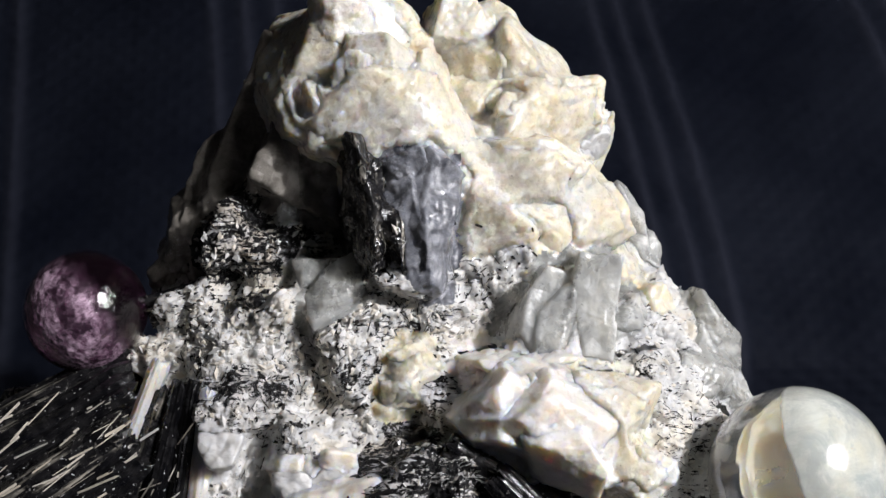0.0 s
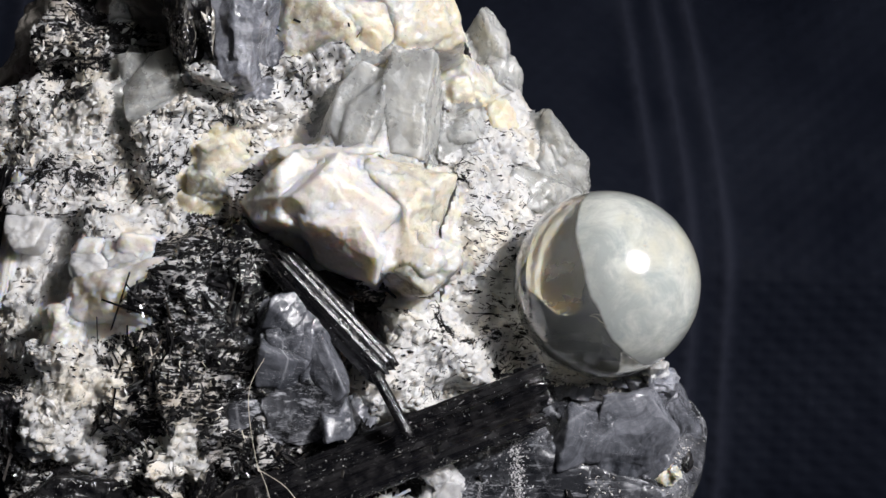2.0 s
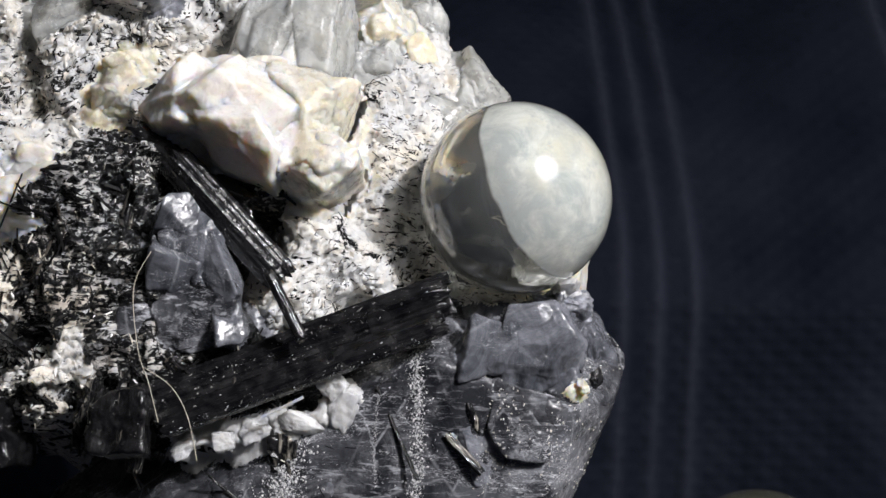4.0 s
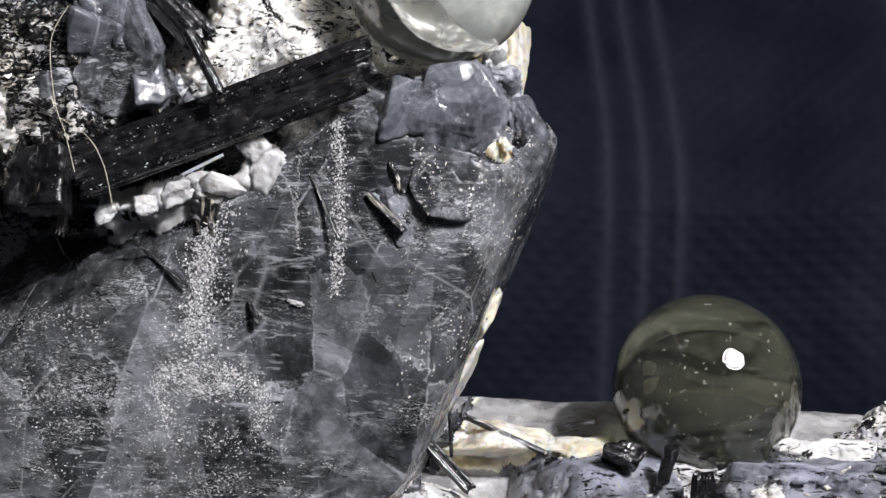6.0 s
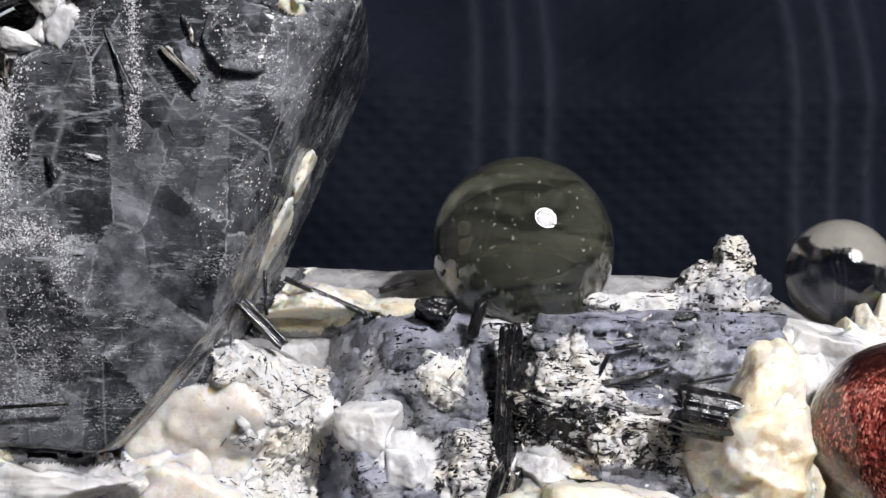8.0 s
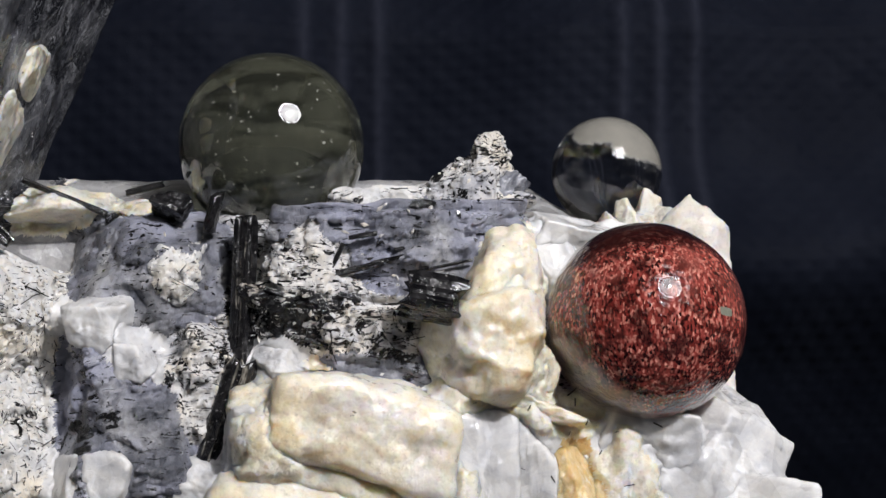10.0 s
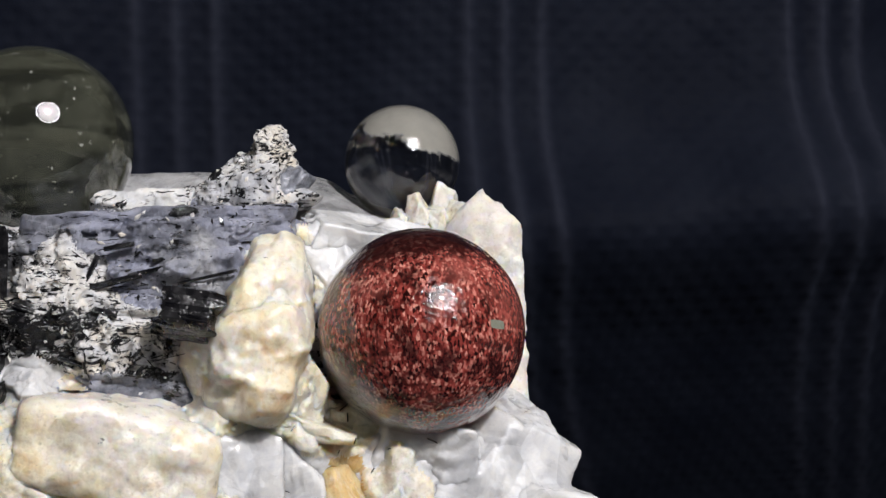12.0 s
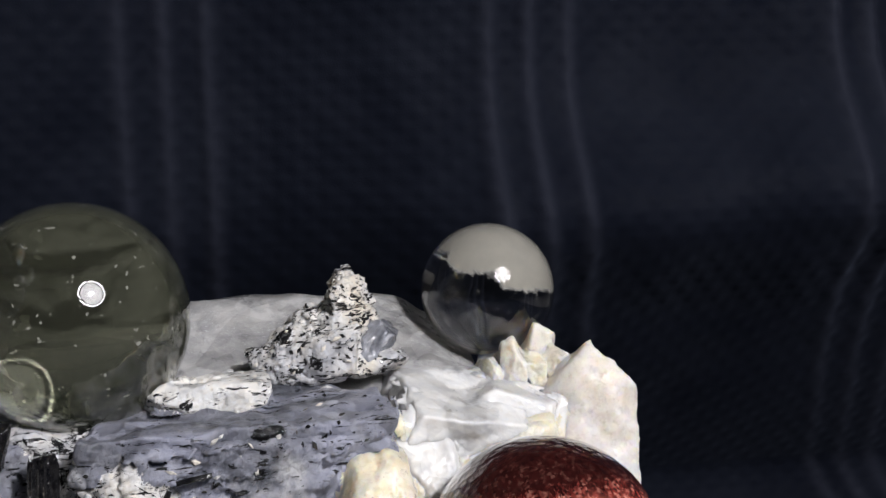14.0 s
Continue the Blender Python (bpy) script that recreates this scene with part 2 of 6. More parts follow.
    def relief(self, *heights, strength=1.0):
        total = heights[0]
        for h in heights[1:]:
            total = self.math("ADD", total, h)
        return self.bump(total, strength, 1.0)

    def bump(self, height, strength=0.5, distance=0.0004):
        b = self.node("ShaderNodeBump")
        b.inputs["Strength"].default_value, b.inputs["Distance"].default_value = strength, distance
        self.link(height, b.inputs["Height"])
        self.link(b.outputs[0], self.bsdf.inputs["Normal"])
        return self


def feldspar(name, light, warm, stain, amount, rough=0.5, veil=0.5, broken=0.5):
    """Pale cleavable mineral with warm stains in patches, broken cleavage faces, milky streaks and a waxy depth."""
    m = Nodes(name, True)
    big = m.noise(75, 6, 0.65, 0.6)
    c = m.mix(m.ramp(big, (0.40, 0.0), (0.60, 1.0)), light, warm)
    grey = m.noise(95, 7, 0.68, 0.9)
    c = m.mix(m.ramp(grey, (0.47, 0.0), (0.64, veil)), c, (0.52, 0.50, 0.455))
    st = m.noise(62, 7, 0.7, 1.0)
    c = m.mix(m.ramp(st, (0.62 - amount * 0.2, 0.0), (0.80 - amount * 0.15, 0.9)), c, stain)
    tone = m.voronoi(420, "F1", "Color", m.mapped((1, 1, 0.6), (0, 25, 10)))
    c = m.mix(0.22, c, m.ramp(tone, (0.25, 0.22), (0.75, 0.8)), "SOFT_LIGHT")
    streak = m.noise(900, 5, 0.7, 0.3, m.mapped((1, 1, 0.16), (0, 24, 0)))
    here = m.ramp(m.noise(130, 5, 0.65), (0.45, 0.0), (0.6, 1.0))
    c = m.mix(m.math("MULTIPLY", m.ramp(streak, (0.52, 0.0), (0.64, 0.6)), here), c, (0.82, 0.80, 0.75))
    grit = m.noise(1400, 5, 0.78)
    c = m.mix(m.ramp(grit, (0.34, 0.2 + 0.25 * broken), (0.48, 0.0)), c, (0.42, 0.37, 0.30), "MULTIPLY")
    warped = m.node("ShaderNodeVectorMath")
    warped.operation = "MULTIPLY_ADD"
    m.link(m.noise(160, 5, 0.65), warped.inputs[0])
    warped.inputs[1].default_value = (0.007, 0.007, 0.007)
    m.link(m.co, warped.inputs[2])
    dark = m.voronoi(75, "DISTANCE_TO_EDGE", "Distance", warped.outputs[0])
    c = m.mix(m.math("MULTIPLY", m.ramp(dark, (0.0, 0.6), (0.010, 0.0)), m.ramp(m.noise(45, 3), (0.60, 0.0), (0.70, 1.0))), c, (0.42, 0.34, 0.22))
    speck = m.math("MULTIPLY", m.ramp(m.noise(900, 3, 0.6), (0.68, 0.0), (0.71, 1.0)), m.ramp(m.noise(100, 4), (0.5, 0.0), (0.64, 1.0)))
    c = m.mix(speck, c, (0.05, 0.045, 0.04))
    m.set("Base Color", c).set("Roughness", m.ramp(m.noise(500, 4), (0.35, rough - 0.2), (0.65, rough + 0.2)))
    m.set("Specular IOR Level", 0.5)
    m.set("Subsurface Weight", 1.0).set("Subsurface Radius", (1.0, 0.80, 0.50)).set("Subsurface Scale", 0.0027 - 0.0013 * broken).set("Coat Weight", 0.2).set("Coat Roughness", 0.25)
    return m.relief(m.facets(240, 0.36 * broken, m.mapped((1, 1, 0.7), (0, 20, 0))), m.facets(800, 0.44 * broken), m.facets(2100, 0.36 * broken), m.grit(420, 0.0004 * broken, 6, 0.66), m.math("MULTIPLY", streak, 0.00012 * broken)).mat


def quartz(name, dark, light, frost, fleck=0.0, rough=0.22, panel=0.0, depth=0.0016):
    """Smoky or clear quartz: veils, frosted patches and bright flecks on a glossy skin of broken planes."""
    m = Nodes(name, True)
    veil = m.noise(115, 8, 0.70, 1.1)
    c = m.mix(m.ramp(veil, (0.38, 0.0), (0.60, 1.0)), dark, light)
    plate = m.ramp(m.voronoi(130, "F1", "Color", m.mapped((1, 1, 0.6), (10, 20, 0))), (0.2, 0.26), (0.8, 0.76))
    c = m.mix(0.5, c, plate, "SOFT_LIGHT")
    if panel:
        bent = m.node("ShaderNodeVectorMath")
        bent.operation = "MULTIPLY_ADD"
        m.link(m.noise(300, 5, 0.65), bent.inputs[0])
        bent.inputs[1].default_value = (0.0026, 0.0026, 0.0026)
        m.link(m.mapped((1, 0.3, 0.55), (0, 7, 0)), bent.inputs[2])
        tone = m.voronoi(130, "F1", "Color", bent.outputs[0])
        mist = m.ramp(m.noise(240, 7, 0.75, 0.5), (0.36, 0.25), (0.62, 1.0))
        share = m.math("MULTIPLY", m.ramp(tone, (0.40, 0.0), (0.42, panel * 0.35), (0.54, panel * 0.40), (0.56, panel * 0.75), (0.66, panel * 0.8), (0.68, panel * 1.0)), mist)
        c = m.mix(share, c, (0.20, 0.205, 0.225))
        cloud = m.ramp(m.noise(60, 6, 0.7, 0.6), (0.40, 0.75), (0.52, 0.0))
        c = m.mix(cloud, c, (0.012, 0.013, 0.016))
        scratch = m.noise(1700, 4, 0.65, 0.15, m.mapped((0.16, 1, 1.0), (0, 5, 0)))
        c = m.mix(m.math("MULTIPLY", m.ramp(scratch, (0.55, 0.0), (0.66, 0.85)), m.ramp(m.noise(75, 6, 0.7), (0.44, 0.0), (0.58, 1.0))), c, (0.42, 0.43, 0.46))
        rim = m.ramp(m.voronoi(130, "DISTANCE_TO_EDGE", "Distance", bent.outputs[0]), (0.0, 0.7), (0.022, 0.0))
        c = m.mix(m.math("MULTIPLY", rim, m.ramp(m.noise(140, 5, 0.7), (0.50, 0.0), (0.60, 1.0))), c, (0.5, 0.51, 0.54))
    sheet = m.noise(85, 8, 0.76, 1.3)
    c = m.mix(m.ramp(sheet, (0.55, 0.0), (0.74, 0.6)), c, frost)
    line = m.ramp(m.voronoi(95, "DISTANCE_TO_EDGE", "Distance", m.mapped((1, 1, 0.7), (25, 0, 15))), (0.0, 0.4), (0.018, 0.0))
    c = m.mix(m.math("MULTIPLY", line, m.ramp(m.noise(50, 3), (0.45, 0.0), (0.6, 1.0))), c, frost)
    if fleck:
        where = m.ramp(m.noise(95, 7, 0.78, 0.8, m.mapped((0.5, 1, 1.3), (0, 8, 0))), (0.50, 0.0), (0.64, 1.0))
        for scale, cut in ((1500, 0.64), (3300, 0.61), (6000, 0.60)):
            spots = m.noise(scale, 5, 0.7, 0.5, m.mapped((0.5, 1, 1.25), (0, 10, 0)))
            f = m.math("MULTIPLY", m.ramp(spots, (cut - fleck * 0.03, 0.0), (cut + 0.05 - fleck * 0.03, 1.0)), where)
            c = m.mix(f, c, (0.70, 0.71, 0.74))
    m.set("Base Color", c).set("Roughness", m.ramp(m.noise(220, 5, 0.65), (0.35, rough * 0.5), (0.7, rough * 2.0)))
    m.set("Specular IOR Level", 0.5).set("Coat Weight", 0.15).set("Coat Roughness", 0.1)
    if depth > 0.003:
        m.set("Transmission Weight", m.ramp(sheet, (0.40, 0.6), (0.62, 0.1))).set("IOR", 1.54)
    if max(light) > 0.4:
        m.set("Subsurface Weight", 0.85).set("Subsurface Radius", (1.0, 0.95, 0.88)).set("Subsurface Scale", depth)
    return m.relief(m.facets(150, 0.20, m.mapped((1, 1, 0.6), (10, 20, 0))), m.facets(520, 0.16), m.grit(330, 0.00022, 6, 0.62), m.grit(2400, 0.00004, 3)).mat


def tourmaline(name, dust=0.0):
    """Black striated crystal with a vitreous skin; pale dust lies in the grooves."""
    m = Nodes(name)
    c = m.mix(m.ramp(m.noise(600, 4), (0.4, 0.0), (0.75, 1.0)), (0.004, 0.004, 0.005), (0.022, 0.021, 0.022))
    groove = m.noise(1100, 4, 0.6, 0.2, m.mapped((1, 1, 0.07)))
    patch = m.ramp(m.noise(120, 5, 0.65), (0.62 - dust * 0.2, 0.0), (0.74 - dust * 0.15, 1.0))
    d = m.math("MULTIPLY", m.ramp(groove, (0.60 - dust * 0.05, 0.0), (0.68, 1.0)), patch)
    c = m.mix(d, c, (0.56, 0.52, 0.44))
    speck = m.math("MULTIPLY", m.ramp(m.noise(1700, 3, 0.6), (0.66 - dust * 0.04, 0.0), (0.70, 1.0)), m.ramp(m.noise(90, 4), (0.4, 0.0), (0.65, 1.0)))
    c = m.mix(speck, c, (0.5, 0.49, 0.47))
    m.set("Base Color", c).set("Roughness", m.ramp(m.noise(300, 3), (0.3, 0.08), (0.7, 0.34))).set("Specular IOR Level", 0.8)
    return m.relief(m.math("MULTIPLY", groove, 0.00022), m.facets(420, 0.22, m.mapped((1, 1, 0.12))), m.grit(1500, 0.00012)).mat


def matrix(name, pale, grey, black_share, lilac=0.0, warm=(0.72, 0.66, 0.56), ways=((20, 35, 10), (-40, -50, 25), (70, 8, -35)), stretch=1.0):
    """Granular feldspar shot through with short black needles in several directions."""
    m = Nodes(name, True)
    c = m.mix(m.ramp(m.noise(150, 5, 0.65, 0.5), (0.38, 0.0), (0.6, 1.0)), pale, grey)
    c = m.mix(m.ramp(m.noise(80, 5, 0.6, 0.7), (0.5, 0.0), (0.66, 1.0)), c, warm)
    grainy = m.voronoi(1100, "F1", "Color")
    c = m.mix(0.25, c, m.ramp(grainy, (0.2, 0.25), (0.7, 0.75)), "SOFT_LIGHT")
    if lilac:
        c = m.mix(m.ramp(m.noise(60, 4, 0.55, 0.5), (0.6 - lilac * 0.35, 0.0), (0.72 - lilac * 0.35, 1.0)), c, (0.30, 0.31, 0.38))
    mask = None
    for k, rot in enumerate(ways):
        s = m.noise(1500, 4, 0.6, 0.3, m.mapped((0.18, 1.0, 1.0), rot))
        cut = 0.655 - black_share * 0.14
        s = m.ramp(s, (cut, 0.0), (cut + 0.03, 1.0))
        where = m.ramp(m.noise(75 + 25 * k, 6, 0.72, 0.6), (0.59 - black_share * 0.3, 0.0), (0.62 - black_share * 0.25, 1.0))
        s = m.math("MULTIPLY", s, where)
        mask = s if mask is None else m.math("MAXIMUM", mask, s)
    blob = m.noise(240, 8, 0.78, 1.2, m.mapped((stretch, 1, 1)))
    cut = 0.69 - black_share * 0.24
    patch = m.math("MULTIPLY", m.math("SUBTRACT", m.noise(85, 5, 0.62, 0.8), 0.53), 1.0)
    mask = m.math("MAXIMUM", mask, m.ramp(m.math("ADD", blob, patch), (cut, 0.0), (cut + 0.02, 1.0)))
    c = m.mix(mask, c, (0.008, 0.008, 0.009))
    m.set("Base Color", c).set("Roughness", m.ramp(mask, (0.0, 0.5), (1.0, 0.2)))
    fibre = m.noise(1300, 5, 0.7, 0.3, m.mapped((1, 1, 0.2), (0, 40, 0)))
    return m.set("Subsurface Weight", m.ramp(mask, (0.0, 0.6), (0.3, 0.0))).set("Subsurface Radius", (1.0, 0.92, 0.8)).set("Subsurface Scale", 0.0007).relief(m.facets(430, 0.34), m.facets(1250, 0.22), m.math("MULTIPLY", fibre, 0.0003), m.grit(500, 0.00028, 6, 0.66)).mat


CREAM = feldspar("cream_feldspar", (0.81, 0.78, 0.72), (0.80, 0.73, 0.56), (0.68, 0.53, 0.30), 0.16, 0.46, 0.25, 0.66)
WHITE = feldspar("white_feldspar", (0.80, 0.77, 0.74), (0.79, 0.74, 0.68), (0.68, 0.57, 0.44), 0.0, 0.5, 0.12, 0.3)
WARM = feldspar("honey_feldspar", (0.84, 0.80, 0.73), (0.82, 0.73, 0.54), (0.74, 0.52, 0.23), 0.42, 0.42, 0.08, 0.36)
OCHRE = feldspar("ochre_feldspar", (0.70, 0.54, 0.30), (0.66, 0.45, 0.18), (0.70, 0.60, 0.44), 0.4, 0.5, 0.2, 0.4)
PALE = quartz("pale_quartz", (0.56, 0.56, 0.57), (0.74, 0.73, 0.71), (0.8, 0.79, 0.76), 0.15, 0.36)
IVORY = feldspar("ivory_quartz", (0.74, 0.72, 0.68), (0.77, 0.715, 0.58), (0.62, 0.51, 0.34), 0.08, 0.34, 0.35, 0.45)
MILKY = quartz("milky_grey_quartz", (0.50, 0.51, 0.50), (0.72, 0.72, 0.68), (0.76, 0.75, 0.70), 0.2, 0.24, 0.0, 0.004)
GREY = quartz("bluish_grey_quartz", (0.07, 0.075, 0.09), (0.36, 0.37, 0.41), (0.56, 0.57, 0.61), 0.4, 0.28)
RIDGE = quartz("grey_ridge_quartz", (0.26, 0.26, 0.265), (0.46, 0.455, 0.45), (0.62, 0.61, 0.60), 0.2, 0.3)
SMOKY = quartz("smoky_quartz", (0.018, 0.019, 0.022), (0.078, 0.081, 0.092), (0.40, 0.405, 0.43), 1.5, 0.20, 1.1)
SMOKE_PLATE = quartz("smoky_quartz_plate", (0.05, 0.054, 0.064), (0.18, 0.186, 0.21), (0.50, 0.51, 0.54), 0.6, 0.16)
LILAC = matrix("lilac_grey_quartz", (0.25, 0.255, 0.295), (0.085, 0.09, 0.108), 0.30, 0.4, (0.44, 0.44, 0.45), ((0, 6, 0), (12, -14, 0), (0, 24, 8)), 0.3)
SPECKLED = matrix("speckled_matrix", (0.82, 0.80, 0.76), (0.62, 0.62, 0.62), 0.33, 0.0, (0.80, 0.74, 0.63))
PEPPERED = matrix("peppered_matrix", (0.76, 0.74, 0.71), (0.50, 0.50, 0.52), 0.52, 0.0, (0.76, 0.70, 0.60))
DARK = matrix("dark_matrix", (0.66, 0.64, 0.61), (0.30, 0.30, 0.31), 0.95, 0.0, (0.5, 0.44, 0.36))
# brown quartz, darkened in colour for the shade of the hollow
SHADED_BROWN = quartz("shaded_brown_quartz", (0.17, 0.155, 0.135), (0.34, 0.315, 0.28), (0.46, 0.44, 0.40), 0.2, 0.3)
BLACK = tourmaline("black_tourmaline", 0.2)
DUSTY = tourmaline("dusty_black_tourmaline", 1.0)


def stone_ball(name, clear, cloud, where, share, haze=0.0, relief=0.0, depth=0.0):
    """Polished ball. where(m) gives the mask of the clouded zone, cloud(m) its colour; the rest is clear stone of the colour clear."""
    m = Nodes(name)
    co = m.node("ShaderNodeTexCoord").outputs["Object"]
    m.co = co
    mask = where(m)
    colour = cloud(m)
    m.set("Base Color", m.mix(mask, clear, colour)).set("IOR", 1.54)
    solid = m.math("ADD", m.math("MULTIPLY", mask, share - haze), haze)
    m.set("Transmission Weight", m.math("SUBTRACT", 1.0, solid)).set("Roughness", 0.03)
    m.set("Coat Weight", 1.0).set("Coat Roughness", 0.0).set("Specular IOR Level", 0.3)
    if depth:
        m.set("Subsurface Weight", 0.9).set("Subsurface Scale", depth).set("Subsurface Radius", (1.0, 1.0, 0.95))
    if relief:
        m.bump(m.mix(0.5, m.voronoi(1000), m.noise(900, 4)), relief, 0.0012)
    return m.mat


def side(m, direction, offset, width, waver, scale=160):
    """A mask that is 1 beyond a plane across the ball, with a wavering edge; lengths in metres."""
    dot = m.node("ShaderNodeVectorMath")
    dot.operation = "DOT_PRODUCT"
    m.link(m.co, dot.inputs[0])
    dot.inputs[1].default_value = Vector(direction).normalized()
    wave = m.math("MULTIPLY", m.math("SUBTRACT", m.noise(scale, 5, 0.6), 0.5), waver)
    d = m.math("SUBTRACT", m.math("ADD", dot.outputs["Value"], wave), offset)
    return m.math("ADD", m.math("DIVIDE", d, width), 0.5, True)


def cloth_material(name):
    m = Nodes(name)
    c = m.mix(m.ramp(m.noise(25, 4, 0.6), (0.3, 0.0), (0.7, 1.0)), (0.0062, 0.0078, 0.0142), (0.0132, 0.0158, 0.0250))
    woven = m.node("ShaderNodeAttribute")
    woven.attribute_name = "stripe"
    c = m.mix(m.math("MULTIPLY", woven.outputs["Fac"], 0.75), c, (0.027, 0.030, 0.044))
    m.set("Base Color", c).set("Roughness", 0.6).set("Sheen Weight", 0.06).set("Sheen Roughness", 0.4)
    m.set("Sheen Tint", (0.6, 0.7, 1.0)).set("Specular IOR Level", 0.03)
    w = m.node("ShaderNodeTexWave")
    w.inputs["Scale"].default_value, w.inputs["Distortion"].default_value = 1.0, 0.3
    m.link(m.mapped((55, 1, 90), (0, 35, 0)), w.inputs["Vector"])
    v = m.node("ShaderNodeTexWave")
    v.inputs["Scale"].default_value, v.inputs["Distortion"].default_value = 1.0, 0.3
    m.link(m.mapped((55, 1, 90), (0, -35, 0)), v.inputs["Vector"])
    h = m.math("MULTIPLY", w.outputs["Fac"], v.outputs["Fac"])
    h = m.math("ADD", h, m.math("MULTIPLY", m.noise(2500, 2), 0.3))
    return m.bump(h, 0.42, 0.0006).mat


def paint(name, colour):
    m = Nodes(name)
    m.set("Base Color", m.mix(m.noise(3, 4), colour, tuple(v * 0.85 for v in colour))).set("Roughness", 0.8)
    return m.bump(m.noise(120, 4), 0.2, 0.001).mat


CLOTH = cloth_material("black_satin")
WALL = paint("wall_paint", (0.35, 0.34, 0.33))

# ---- the lamp that lights the stone ----
def ring_lamp():
    glow = bpy.data.materials.new("lamp_glow")
    glow.use_nodes = True
    b = glow.node_tree.nodes["Principled BSDF"]
    b.inputs["Emission Color"].default_value = (0.99, 0.972, 1.0, 1)
    b.inputs["Emission Strength"].default_value = 30
    way = (LAMP - AIM).normalized()
    q = np.array((-way).to_track_quat("-Z", "Y").to_matrix())
    verts, faces, n, k = [], [], 64, 10
    for i in range(n):
        a = i / n * 2 * math.pi
        for j in range(k):
            t = j / k * 2 * math.pi
            r = 0.099 + 0.0045 * math.cos(t)
            verts.append((r * math.cos(a), r * math.sin(a), 0.0045 * math.sin(t)))
    for i in range(n):
        for j in range(k):
            faces.append((i * k + j, (i + 1) % n * k + j, (i + 1) % n * k + (j + 1) % k, i * k + (j + 1) % k))
    ob = mesh_object("ring_lamp", np.array(verts) @ q.T, faces, glow, None, "", True, LAMP)
    tagged(ob, "round white ring lamp above the stone", "lamp")


ring_lamp()

# ---- room, table and cloth ----
BASE = 0.072


def slab(name, low, high, material, label, category):
    bm = bmesh.new()
    bmesh.ops.create_cube(bm, size=1)
    s = Vector(high) - Vector(low)
    for v in bm.verts:
        v.co = Vector((v.co.x * s.x, v.co.y * s.y, v.co.z * s.z))
    ob = part(name, bm, material, None, "", (Vector(low) + Vector(high)) / 2)
    return tagged(ob, label, category, "", "structure")


FLOOR = BASE - 0.76
slab("floor", (-1.6, -1.8, FLOOR - 0.05), (1.8, 1.5, FLOOR), WALL, "plain grey floor of the dim room", "floor")
slab("ceiling", (-1.6, -1.8, FLOOR + 2.4), (1.8, 1.5, FLOOR + 2.45), WALL, "plain grey ceiling of the dim room", "ceiling")
slab("wall_north", (-1.6, 1.5, FLOOR), (1.8, 1.55, FLOOR + 2.4), WALL, "plain grey wall of the dim room", "wall")
slab("wall_south", (-1.6, -1.85, FLOOR), (1.8, -1.8, FLOOR + 2.4), WALL, "plain grey wall of the dim room", "wall")
slab("wall_west", (-1.65, -1.85, FLOOR), (-1.6, 1.55, FLOOR + 2.4), WALL, "plain grey wall of the dim room", "wall")
slab("wall_east", (1.8, -1.85, FLOOR), (1.85, 1.55, FLOOR + 2.4), WALL, "plain grey wall of the dim room", "wall")

table = thing("table", (0.05, -0.05, FLOOR), "plain table under the black cloth", "table")


def box_part(name, low, high, material, parent):
    bm = bmesh.new()
    bmesh.ops.create_cube(bm, size=1)
    s = Vector(high) - Vector(low)
    for v in bm.verts:
        v.co = Vector((v.co.x * s.x, v.co.y * s.y, v.co.z * s.z))
    bmesh.ops.bevel(bm, geom=bm.edges[:], offset=min(s) * 0.1, segments=2, affect="EDGES")
    return part(name, bm, material, parent, "", (Vector(low) + Vector(high)) / 2)


box_part("tabletop", (-0.65, -0.6, BASE - 0.035), (0.75, 0.5, BASE - 0.004), WALL, table)
for lx in (-0.6, 0.64):
    for ly in (-0.55, 0.4):
        box_part("leg", (lx, ly, FLOOR), (lx + 0.05, ly + 0.05, BASE - 0.035), WALL, table)


